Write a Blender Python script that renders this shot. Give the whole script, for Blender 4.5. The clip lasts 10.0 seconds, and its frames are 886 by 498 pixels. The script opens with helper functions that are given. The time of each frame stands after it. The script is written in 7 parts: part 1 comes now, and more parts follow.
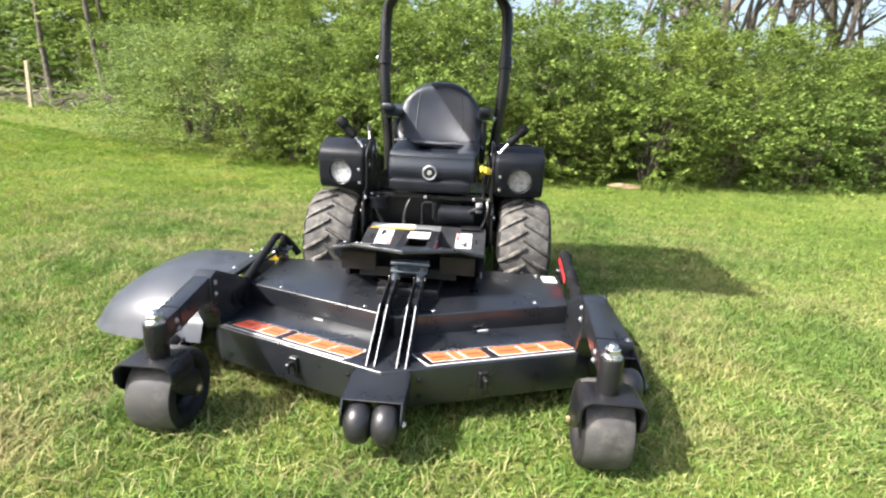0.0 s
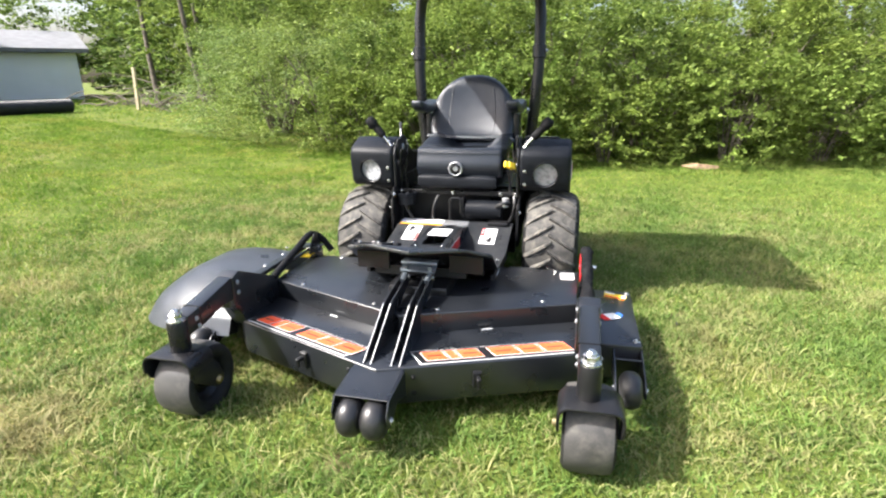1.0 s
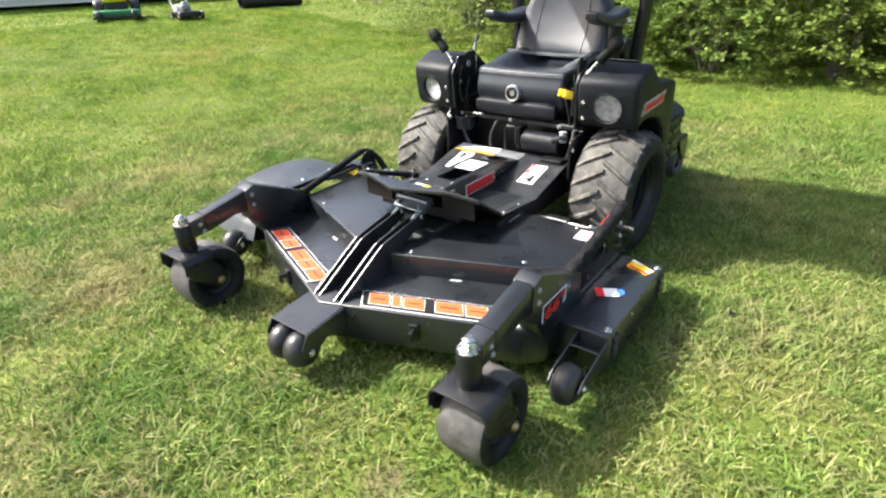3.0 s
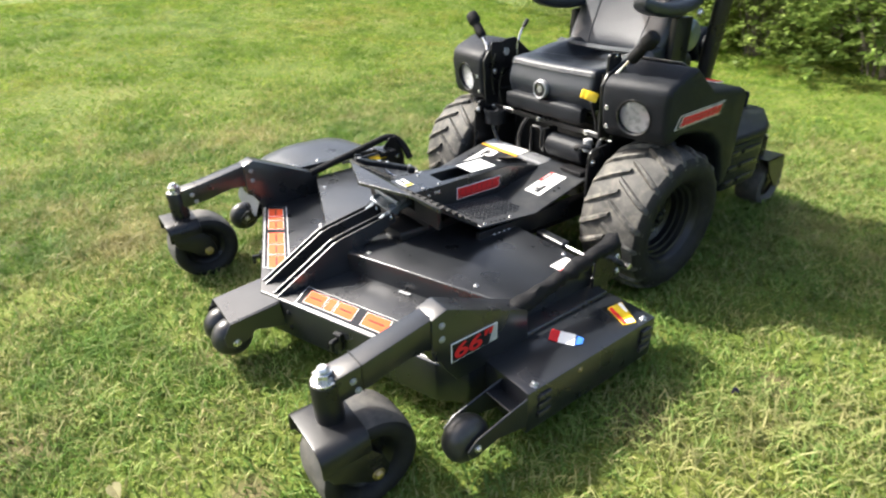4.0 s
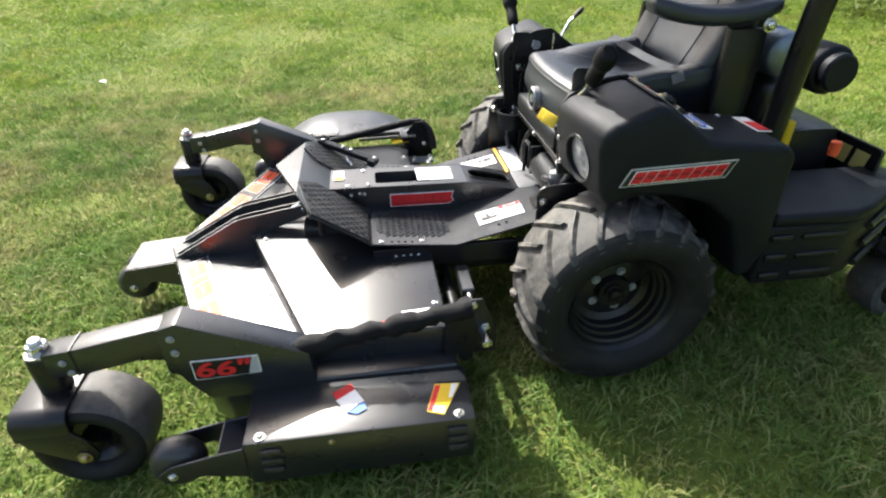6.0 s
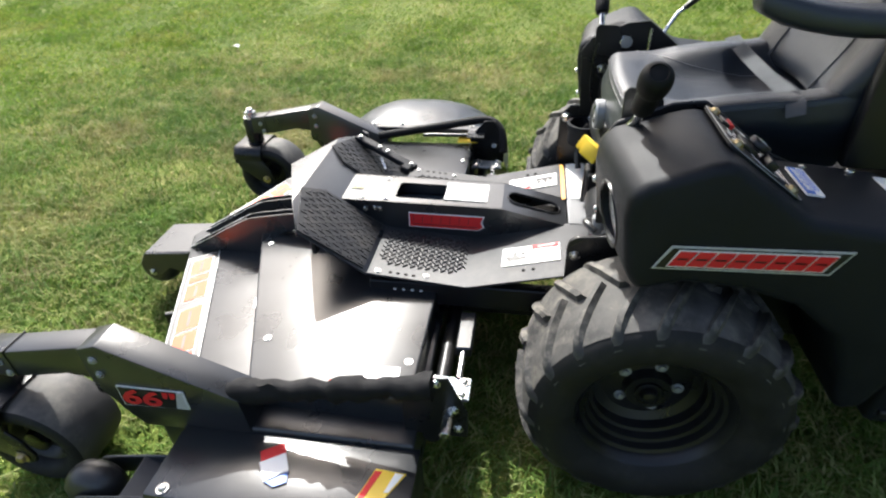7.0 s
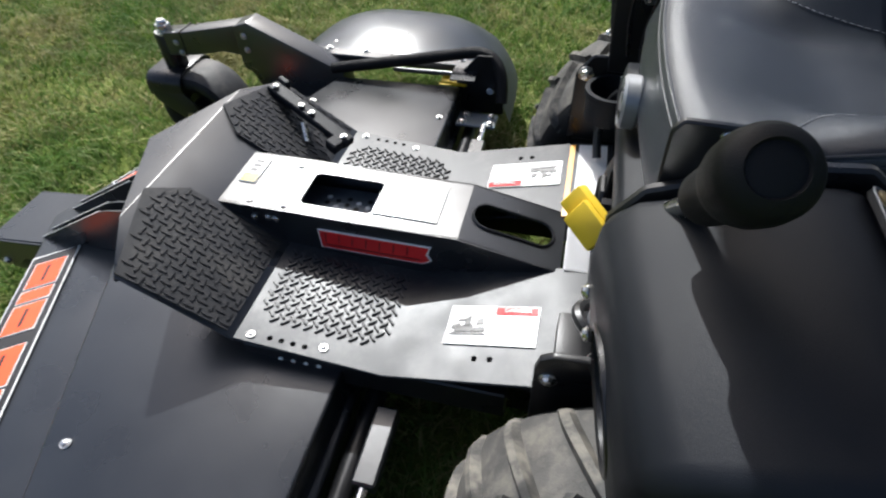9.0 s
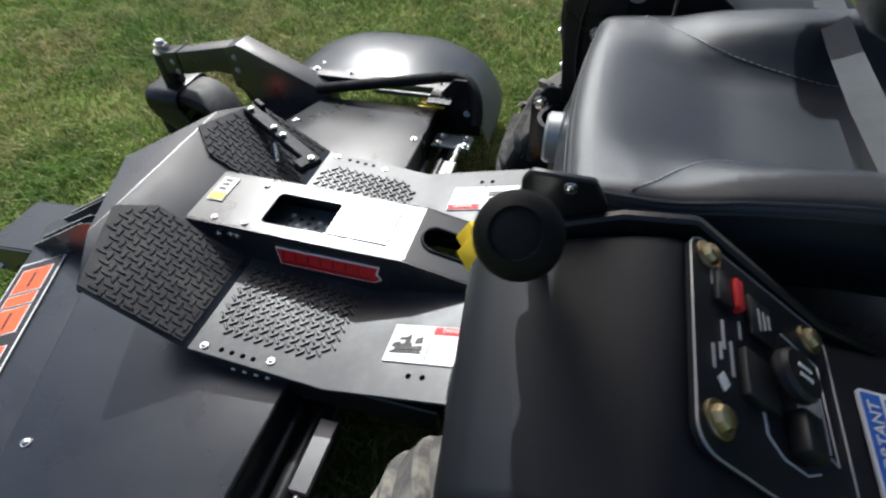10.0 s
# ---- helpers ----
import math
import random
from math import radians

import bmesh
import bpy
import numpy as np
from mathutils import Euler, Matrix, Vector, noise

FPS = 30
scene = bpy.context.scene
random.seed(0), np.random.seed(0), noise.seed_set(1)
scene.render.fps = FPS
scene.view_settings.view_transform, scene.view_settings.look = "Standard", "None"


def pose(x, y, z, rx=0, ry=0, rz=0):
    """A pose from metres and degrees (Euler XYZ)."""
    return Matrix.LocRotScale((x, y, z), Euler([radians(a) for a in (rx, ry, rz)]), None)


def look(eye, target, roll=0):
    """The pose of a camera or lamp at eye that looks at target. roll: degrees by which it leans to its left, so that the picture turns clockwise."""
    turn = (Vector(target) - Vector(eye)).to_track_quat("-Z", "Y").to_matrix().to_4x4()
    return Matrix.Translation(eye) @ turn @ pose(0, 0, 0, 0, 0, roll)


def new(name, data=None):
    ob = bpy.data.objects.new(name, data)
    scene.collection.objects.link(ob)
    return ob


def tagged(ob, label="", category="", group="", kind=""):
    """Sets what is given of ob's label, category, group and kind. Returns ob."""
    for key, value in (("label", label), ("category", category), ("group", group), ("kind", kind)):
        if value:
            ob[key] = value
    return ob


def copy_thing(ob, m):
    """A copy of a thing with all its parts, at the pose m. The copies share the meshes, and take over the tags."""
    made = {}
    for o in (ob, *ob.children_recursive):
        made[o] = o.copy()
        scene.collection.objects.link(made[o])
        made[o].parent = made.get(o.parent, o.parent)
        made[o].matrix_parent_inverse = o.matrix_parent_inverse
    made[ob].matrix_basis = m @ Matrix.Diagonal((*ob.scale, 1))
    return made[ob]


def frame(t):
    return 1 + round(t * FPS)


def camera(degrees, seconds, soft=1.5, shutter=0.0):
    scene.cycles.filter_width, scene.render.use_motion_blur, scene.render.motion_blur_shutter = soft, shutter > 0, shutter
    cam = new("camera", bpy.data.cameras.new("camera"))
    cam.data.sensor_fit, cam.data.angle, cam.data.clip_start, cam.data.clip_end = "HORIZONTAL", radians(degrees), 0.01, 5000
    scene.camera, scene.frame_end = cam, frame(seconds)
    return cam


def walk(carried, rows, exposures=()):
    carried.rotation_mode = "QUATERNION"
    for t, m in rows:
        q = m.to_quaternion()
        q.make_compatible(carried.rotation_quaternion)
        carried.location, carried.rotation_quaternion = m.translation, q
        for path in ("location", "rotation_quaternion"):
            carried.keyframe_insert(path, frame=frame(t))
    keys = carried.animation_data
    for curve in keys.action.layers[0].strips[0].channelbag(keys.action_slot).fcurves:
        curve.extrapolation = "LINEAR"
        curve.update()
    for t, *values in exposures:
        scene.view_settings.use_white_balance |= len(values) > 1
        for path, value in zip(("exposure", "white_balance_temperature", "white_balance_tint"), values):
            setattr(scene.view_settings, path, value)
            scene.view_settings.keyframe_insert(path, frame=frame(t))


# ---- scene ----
cam = camera(78.6, 10.0, soft=2.15, shutter=0.25)
PATH = [
    (0, (-0.031, -0.12, 1.078), (-0.17, 1.802, 0.541), 2.5),
    (0.5, (0.109, -0.104, 1.133), (-0.211, 1.778, 0.539), 0.7),
    (1, (0.287, -0.093, 1.165), (-0.166, 1.758, 0.558), -0.8),
    (1.5, (0.494, -0.069, 1.194), (-0.102, 1.707, 0.496), 0.7),
    (2, (0.609, 0.033, 1.194), (-0.189, 1.701, 0.433), 2.4),
    (2.5, (0.793, 0.213, 1.246), (-0.108, 1.749, 0.336), -0.7),
    (2.7, (0.887, 0.297, 1.246), (-0.112, 1.766, 0.326), -1.8),
    (3.8, (1.232, 0.918, 1.231), (-0.087, 2.066, 0.261), -1.5),
    (4, (1.28, 1.028, 1.227), (-0.135, 2.049, 0.25), -1.5),
    (4.5, (1.396, 1.294, 1.248), (-0.142, 2.054, 0.22), -1.6),
    (5, (1.431, 1.549, 1.239), (-0.171, 2.141, 0.198), 0.6),
    (5.5, (1.452, 1.829, 1.241), (-0.197, 2.23, 0.183), -1.4),
    (5.7, (1.457, 1.971, 1.252), (-0.204, 2.31, 0.191), -0.5),
    (6.8, (1.156, 2.448, 1.246), (-0.488, 2.298, 0.116), -2.6),
    (7, (1.078, 2.52, 1.23), (-0.538, 2.249, 0.083), -1.8),
    (7.5, (0.894, 2.633, 1.218), (-0.597, 2.124, -0.014), -3.4),
    (8, (0.651, 2.623, 1.186), (-0.712, 2.032, -0.153), -2.6),
    (8.5, (0.477, 2.612, 1.155), (-0.786, 1.98, -0.261), -6.5),
    (9, (0.407, 2.622, 1.125), (-0.921, 2.259, -0.326), -2.2),
    (9.5, (0.404, 2.642, 1.142), (-0.931, 2.376, -0.323), 0.6),
    (10, (0.386, 2.758, 1.169), (-0.948, 2.318, -0.256), -2.8),
]
EXPOSURES = [(0, 1.4, 6500, 12), (2.5, 1.4, 6550, 10), (4.5, 1.33, 6700, 9), (5.5, 1.27, 6600, 9), (7, 1.0, 6400, 9), (8, 0.68, 6200, 9), (9, 0.27, 6100, 9), (10, 0.18, 6050, 8)]
walk(cam, [(t, look(eye, target, roll)) for t, eye, target, roll in PATH], EXPOSURES)

# ---- daylight ----
SUN_TRAVEL = Vector((0.815, 0.425, -1.0)).normalized()
sun = new("sun", bpy.data.lights.new("sun", "SUN"))
sun.data.energy, sun.data.angle, sun.data.color = 4.65, radians(0.55), (0.985, 0.97, 0.93)
sun.rotation_euler = SUN_TRAVEL.to_track_quat("-Z", "Y").to_euler()
sun.location = (-6, -3, 9)
world = bpy.data.worlds.new("daylight")
scene.world = world
world.use_nodes = True
wn = world.node_tree.nodes
sky = wn.new("ShaderNodeTexSky")
sky.sky_type, sky.sun_disc = "NISHITA", False
sky.sun_elevation, sky.sun_rotation = math.asin(-SUN_TRAVEL.z), math.atan2(-SUN_TRAVEL.x, -SUN_TRAVEL.y)
sky.air_density, sky.dust_density, sky.ozone_density = 1.0, 5.0, 1.0
wn["Background"].inputs["Strength"].default_value = 0.148
world.node_tree.links.new(sky.outputs[0], wn["Background"].inputs["Color"])


# ---- materials ----
def nodes_of(name):
    m = bpy.data.materials.new(name)
    m.use_nodes = True
    return m, m.node_tree.nodes, m.node_tree.links


def surface(name, low, high, rough, metal=0.0, scale=9.0, fine=260.0, bump=0.05, rough_spread=0.12, dirt=None, dirt_scale=3.0, dirt_amount=0.4, coat=0.0, spec=0.5):
    """Two tones mixed by a broad noise, a fine relief, uneven gloss and, where given, dust in broad patches."""
    m, n, l = nodes_of(name)
    b = n["Principled BSDF"]
    at = n.new("ShaderNodeTexCoord")
    broad, grain = n.new("ShaderNodeTexNoise"), n.new("ShaderNodeTexNoise")
    broad.inputs["Scale"].default_value, broad.inputs["Detail"].default_value = scale, 6
    grain.inputs["Scale"].default_value, grain.inputs["Detail"].default_value = fine, 3
    for t in (broad, grain):
        l.new(at.outputs["Object"], t.inputs["Vector"])
    mix = n.new("ShaderNodeMix")
    mix.data_type = "RGBA"
    mix.inputs["A"].default_value, mix.inputs["B"].default_value = (*low, 1), (*high, 1)
    ramp = n.new("ShaderNodeMapRange")
    ramp.inputs["From Min"].default_value, ramp.inputs["From Max"].default_value = 0.32, 0.68
    l.new(broad.outputs["Fac"], ramp.inputs["Value"])
    l.new(ramp.outputs["Result"], mix.inputs["Factor"])
    colour = mix.outputs["Result"]
    if dirt:
        patch = n.new("ShaderNodeTexNoise")
        patch.inputs["Scale"].default_value, patch.inputs["Detail"].default_value, patch.inputs["Roughness"].default_value = dirt_scale, 9, 0.72
        l.new(at.outputs["Object"], patch.inputs["Vector"])
        span = n.new("ShaderNodeMapRange")
        span.inputs["From Min"].default_value, span.inputs["From Max"].default_value = 0.48, 0.68
        span.inputs["To Max"].default_value = dirt_amount
        l.new(patch.outputs["Fac"], span.inputs["Value"])
        over = n.new("ShaderNodeMix")
        over.data_type = "RGBA"
        over.inputs["B"].default_value = (*dirt, 1)
        l.new(span.outputs["Result"], over.inputs["Factor"])
        l.new(colour, over.inputs["A"])
        colour = over.outputs["Result"]
    l.new(colour, b.inputs["Base Color"])
    gloss = n.new("ShaderNodeMapRange")
    gloss.inputs["From Min"].default_value, gloss.inputs["From Max"].default_value = 0.3, 0.7
    gloss.inputs["To Min"].default_value, gloss.inputs["To Max"].default_value = max(0.03, rough - rough_spread), min(1, rough + rough_spread)
    l.new(broad.outputs["Fac"], gloss.inputs["Value"])
    l.new(gloss.outputs["Result"], b.inputs["Roughness"])
    b.inputs["Metallic"].default_value = metal
    b.inputs["Specular IOR Level"].default_value = spec
    b.inputs["Coat Weight"].default_value = coat
    if bump:
        relief = n.new("ShaderNodeBump")
        relief.inputs["Strength"].default_value, relief.inputs["Distance"].default_value = bump, 0.002
        l.new(grain.outputs["Fac"], relief.inputs["Height"])
        l.new(relief.outputs["Normal"], b.inputs["Normal"])
    return m


POWDER = surface("black_powder_coat", (0.0075, 0.0088, 0.011), (0.0115, 0.0132, 0.0162), 0.295, fine=900, bump=0.1, rough_spread=0.04, dirt=(0.08, 0.083, 0.088), dirt_scale=5, dirt_amount=0.08, spec=0.9)
FRAME = surface("black_frame_paint", (0.007, 0.007, 0.008), (0.012, 0.012, 0.013), 0.32, fine=700, bump=0.1, rough_spread=0.08, dirt=(0.06, 0.056, 0.05), dirt_amount=0.05, spec=0.4)
PLASTIC = surface("black_moulded_plastic", (0.0062, 0.0074, 0.01), (0.0095, 0.0112, 0.0148), 0.45, fine=1500, bump=0.25, rough_spread=0.05, dirt=(0.05, 0.054, 0.062), dirt_scale=4, dirt_amount=0.06, spec=0.2)
VINYL = surface("black_vinyl", (0.0125, 0.0165, 0.024), (0.0165, 0.021, 0.0295), 0.36, fine=1500, bump=0.3, rough_spread=0.03, spec=0.64)


def woven(m, period, strength):
    """A fine embossed weave over the grain: two families of slanting ridges."""
    n, l = m.node_tree.nodes, m.node_tree.links
    at = n.new("ShaderNodeTexCoord")
    last = n["Principled BSDF"].inputs["Normal"].links[0].from_socket
    for turn in (0.6, -0.75):
        spin, wave, relief = n.new("ShaderNodeMapping"), n.new("ShaderNodeTexWave"), n.new("ShaderNodeBump")
        spin.inputs["Rotation"].default_value = (0.2, 0.15, turn)
        wave.inputs["Scale"].default_value, wave.inputs["Distortion"].default_value = 0.314 / period, 0.4
        relief.inputs["Strength"].default_value, relief.inputs["Distance"].default_value = strength, 0.0004
        l.new(at.outputs["Object"], spin.inputs["Vector"])
        l.new(spin.outputs["Vector"], wave.inputs["Vector"])
        l.new(wave.outputs["Fac"], relief.inputs["Height"])
        l.new(last, relief.inputs["Normal"])
        last = relief.outputs["Normal"]
    l.new(last, n["Principled BSDF"].inputs["Normal"])


woven(VINYL, 0.0034, 0.14)
BELT = surface("grey_woven_webbing", (0.13, 0.14, 0.15), (0.18, 0.19, 0.2), 0.75, scale=20, fine=900, bump=0.5, spec=0.2)
FOAM = surface("black_foam_rubber", (0.004, 0.0042, 0.0048), (0.0068, 0.007, 0.008), 0.66, fine=900, bump=0.22, spec=0.22)
FABRIC = surface("black_boot_fabric", (0.004, 0.004, 0.0048), (0.008, 0.008, 0.009), 0.65, scale=30, fine=1200, bump=0.5, spec=0.2)
SIDEWALL = surface("black_tyre_sidewall", (0.008, 0.008, 0.008), (0.016, 0.0156, 0.0152), 0.62, scale=14, fine=420, bump=0.2, dirt=(0.05, 0.047, 0.042), dirt_scale=12, dirt_amount=0.3, spec=0.25)
TYRE = surface("dusty_tyre_rubber", (0.042, 0.041, 0.039), (0.105, 0.1, 0.092), 0.66, scale=18, fine=420, bump=0.35, dirt=(0.2, 0.183, 0.15), dirt_scale=22, dirt_amount=0.6, spec=0.25)
LUG = surface("scuffed_tyre_lug", (0.034, 0.033, 0.031), (0.1, 0.095, 0.087), 0.6, scale=30, fine=380, bump=0.45, dirt=(0.24, 0.22, 0.18), dirt_scale=30, dirt_amount=0.6, spec=0.3)
SLICK = surface("worn_caster_rubber", (0.035, 0.034, 0.034), (0.07, 0.067, 0.064), 0.62, scale=12, fine=300, bump=0.25, dirt=(0.18, 0.165, 0.14), dirt_scale=10, dirt_amount=0.5)
ROLLER = surface("black_roller_rubber", (0.012, 0.012, 0.013), (0.022, 0.022, 0.023), 0.34, fine=300, bump=0.1, dirt=(0.1, 0.1, 0.09), dirt_amount=0.3)
STEEL = surface("zinc_bolt_steel", (0.55, 0.55, 0.54), (0.72, 0.71, 0.68), 0.28, metal=1, scale=60, fine=500, bump=0.1)
YELLOW_ZINC = surface("yellow_zinc", (0.36, 0.29, 0.15), (0.5, 0.41, 0.24), 0.38, metal=1, scale=60, bump=0.1)
BARE = surface("bare_steel_bracket", (0.16, 0.19, 0.22), (0.25, 0.28, 0.31), 0.4, metal=0.8, scale=20, fine=300, bump=0.1)
TREAD = surface("worn_tread_steel", (0.018, 0.02, 0.0235), (0.03, 0.032, 0.036), 0.38, metal=0.0, scale=12, fine=500, bump=0.12, rough_spread=0.06, dirt=(0.14, 0.135, 0.12), dirt_scale=18, dirt_amount=0.2, spec=0.34)
PAD = surface("black_rubber_pad", (0.01, 0.01, 0.011), (0.018, 0.018, 0.019), 0.5, fine=700, bump=0.25, dirt=(0.11, 0.1, 0.085), dirt_scale=12, dirt_amount=0.35)
CHUTE = surface("dark_grey_moulded_chute", (0.085, 0.096, 0.115), (0.105, 0.118, 0.14), 0.33, scale=6, fine=400, bump=0.06, rough_spread=0.06, dirt=(0.11, 0.115, 0.12), dirt_scale=5, dirt_amount=0.2, spec=1.0)
CHROME = surface("brushed_lever_steel", (0.6, 0.6, 0.6), (0.75, 0.74, 0.72), 0.22, metal=1, scale=40, bump=0.05)
LAMP = surface("headlight_reflector", (0.5, 0.52, 0.55), (0.66, 0.67, 0.69), 0.3, metal=0.2, scale=50, fine=160, bump=0.5)
WHITE = surface("white_sticker", (0.74, 0.74, 0.72), (0.82, 0.82, 0.8), 0.35, bump=0.02)
ORANGE = surface("orange_sticker_ink", (0.8, 0.095, 0.03), (0.86, 0.135, 0.045), 0.5, bump=0.02, spec=0.25)
RED = surface("red_sticker_ink", (0.58, 0.02, 0.025), (0.66, 0.035, 0.035), 0.5, bump=0.02, spec=0.25)
INK = surface("black_sticker_ink", (0.008, 0.008, 0.009), (0.012, 0.012, 0.013), 0.35, bump=0.02)
SILVER = surface("silver_sticker_ink", (0.5, 0.5, 0.5), (0.6, 0.6, 0.6), 0.35, metal=0.2, bump=0.02)
YELLOW = surface("yellow_plastic", (0.72, 0.48, 0.015), (0.8, 0.55, 0.03), 0.4, bump=0.05)
BLUE = surface("blue_sticker_ink", (0.03, 0.12, 0.5), (0.05, 0.18, 0.58), 0.35, bump=0.02)
AMBER = surface("amber_sticker_ink", (0.8, 0.36, 0.03), (0.85, 0.42, 0.05), 0.35, bump=0.02)
GOLD = surface("gold_sticker_ink", (0.5, 0.42, 0.12), (0.6, 0.5, 0.18), 0.4, bump=0.02)
GREEN_PAINT = surface("green_machine_paint", (0.01, 0.12, 0.04), (0.02, 0.16, 0.06), 0.35, bump=0.03)
SIDING_GREY = surface("grey_vinyl_siding", (0.82, 0.83, 0.86), (0.86, 0.87, 0.9), 0.55, scale=2, fine=60, bump=0.05)
SIDING_CREAM = surface("cream_vinyl_siding", (0.82, 0.77, 0.68), (0.87, 0.82, 0.73), 0.55, scale=2, fine=60, bump=0.05)
ROOFING = surface("grey_roof_shingle", (0.14, 0.145, 0.155), (0.21, 0.215, 0.225), 0.9, scale=5, fine=90, bump=0.4)
VIOLET = surface("dark_violet_petal", (0.03, 0.02, 0.1), (0.06, 0.035, 0.16), 0.5, scale=40, bump=0.1)
VOID = surface("dark_hole", (0.002, 0.002, 0.002), (0.003, 0.003, 0.003), 0.95, bump=0.0, spec=0.0)
PIPE = surface("black_corrugated_pipe", (0.014, 0.015, 0.018), (0.03, 0.031, 0.035), 0.5, scale=4, fine=40, bump=0.1)
RAW_WOOD = surface("weathered_wood", (0.42, 0.34, 0.22), (0.62, 0.52, 0.36), 0.8, scale=7, fine=90, bump=0.4)
CUT_WOOD = surface("fresh_cut_wood", (0.12, 0.075, 0.042), (0.36, 0.26, 0.15), 0.85, scale=16, fine=90, bump=0.4)
BARK = surface("grey_brown_bark", (0.07, 0.056, 0.043), (0.17, 0.142, 0.112), 0.9, scale=9, fine=60, bump=0.8)
GREY_METAL = surface("dull_grey_metal", (0.3, 0.31, 0.32), (0.42, 0.42, 0.43), 0.45, metal=0.5, scale=10, bump=0.1)


def glass_mat():
    m, n, l = nodes_of("clear_lens")
    b = n["Principled BSDF"]
    b.inputs["Transmission Weight"].default_value, b.inputs["Roughness"].default_value, b.inputs["IOR"].default_value = 1.0, 0.04, 1.45
    return m


GLASS = glass_mat()


def leafy(name, tones, rough=0.5, through_light=0.35, dry=None, patch_scale=0.5, dry_span=(0.52, 0.66), spec=0.2):
    """Leaf or blade: each island takes its tone by chance, with dry patches in the place where given; light comes through."""
    m, n, l = nodes_of(name)
    out = n["Material Output"]
    b = n["Principled BSDF"]
    geo = n.new("ShaderNodeNewGeometry")
    ramp = n.new("ShaderNodeValToRGB")
    while len(ramp.color_ramp.elements) < len(tones):
        ramp.color_ramp.elements.new(0.5)
    for i, c in enumerate(tones):
        ramp.color_ramp.elements[i].position = i / (len(tones) - 1)
        ramp.color_ramp.elements[i].color = (*c, 1)
    l.new(geo.outputs["Random Per Island"], ramp.inputs["Fac"])
    colour = ramp.outputs["Color"]
    if dry:
        patch = n.new("ShaderNodeTexNoise")
        patch.inputs["Scale"].default_value, patch.inputs["Detail"].default_value, patch.inputs["Roughness"].default_value = patch_scale, 7, 0.68
        l.new(geo.outputs["Position"], patch.inputs["Vector"])
        jitter = n.new("ShaderNodeMath")
        jitter.operation, jitter.inputs[1].default_value = "MULTIPLY_ADD", 0.16
        l.new(geo.outputs["Random Per Island"], jitter.inputs[0])
        l.new(patch.outputs["Fac"], jitter.inputs[2])
        span = n.new("ShaderNodeMapRange")
        span.inputs["From Min"].default_value, span.inputs["From Max"].default_value = dry_span
        span.inputs["To Max"].default_value = 0.85
        l.new(jitter.outputs[0], span.inputs["Value"])
        mix = n.new("ShaderNodeMix")
        mix.data_type = "RGBA"
        mix.inputs["B"].default_value = (*dry, 1)
        l.new(span.outputs["Result"], mix.inputs["Factor"])
        l.new(colour, mix.inputs["A"])
        lush = n.new("ShaderNodeMapRange")
        lush.inputs["From Min"].default_value, lush.inputs["From Max"].default_value = 0.36, 0.50
        lush.inputs["To Min"].default_value, lush.inputs["To Max"].default_value = 0.75, 0.0
        l.new(patch.outputs["Fac"], lush.inputs["Value"])
        deep = n.new("ShaderNodeMix")
        deep.data_type = "RGBA"
        deep.inputs["B"].default_value = (0.06, 0.14, 0.016, 1)
        l.new(lush.outputs["Result"], deep.inputs["Factor"])
        l.new(mix.outputs["Result"], deep.inputs["A"])
        colour = deep.outputs["Result"]
        # the blade colour turns paler towards +x
        where, slope, pale = n.new("ShaderNodeSeparateXYZ"), n.new("ShaderNodeMapRange"), n.new("ShaderNodeMix")
        l.new(geo.outputs["Position"], where.inputs[0])
        l.new(where.outputs["X"], slope.inputs["Value"])
        slope.inputs["From Min"].default_value, slope.inputs["From Max"].default_value, slope.inputs["To Max"].default_value = -2.0, 4.0, 0.5
        pale.data_type = "RGBA"
        pale.inputs["B"].default_value = (0.21, 0.285, 0.085, 1)
        l.new(slope.outputs["Result"], pale.inputs["Factor"])
        l.new(colour, pale.inputs["A"])
        colour = pale.outputs["Result"]
        # tufts a hand wide, some lighter and some deeper than the rest
        tuft = n.new("ShaderNodeTexNoise")
        tuft.inputs["Scale"].default_value, tuft.inputs["Detail"].default_value, tuft.inputs["Roughness"].default_value = 7.0, 5, 0.6
        l.new(geo.outputs["Position"], tuft.inputs["Vector"])
        depth = n.new("ShaderNodeMapRange")
        depth.inputs["From Min"].default_value, depth.inputs["From Max"].default_value = 0.34, 0.66
        depth.inputs["To Min"].default_value, depth.inputs["To Max"].default_value = 0.7, 1.22
        l.new(tuft.outputs["Fac"], depth.inputs["Value"])
        tone = n.new("ShaderNodeVectorMath")
        tone.operation = "SCALE"
        l.new(colour, tone.inputs[0])
        l.new(depth.outputs["Result"], tone.inputs["Scale"])
        colour = tone.outputs["Vector"]
    else:
        plant = n.new("ShaderNodeObjectInfo")
        tint = n.new("ShaderNodeMix")
        tint.data_type = "RGBA"
        tint.inputs["B"].default_value = (0.2, 0.245, 0.045, 1)
        amount = n.new("ShaderNodeMath")
        amount.operation, amount.inputs[1].default_value = "MULTIPLY", 0.5
        l.new(plant.outputs["Random"], amount.inputs[0])
        l.new(amount.outputs[0], tint.inputs["Factor"])
        l.new(colour, tint.inputs["A"])
        colour = tint.outputs["Result"]
        # sprays of young and of older leaves
        at = n.new("ShaderNodeTexCoord")
        spray = n.new("ShaderNodeTexNoise")
        spray.inputs["Scale"].default_value, spray.inputs["Detail"].default_value = 3.2, 3
        l.new(at.outputs["Object"], spray.inputs["Vector"])
        age = n.new("ShaderNodeMapRange")
        age.inputs["From Min"].default_value, age.inputs["From Max"].default_value = 0.36, 0.64
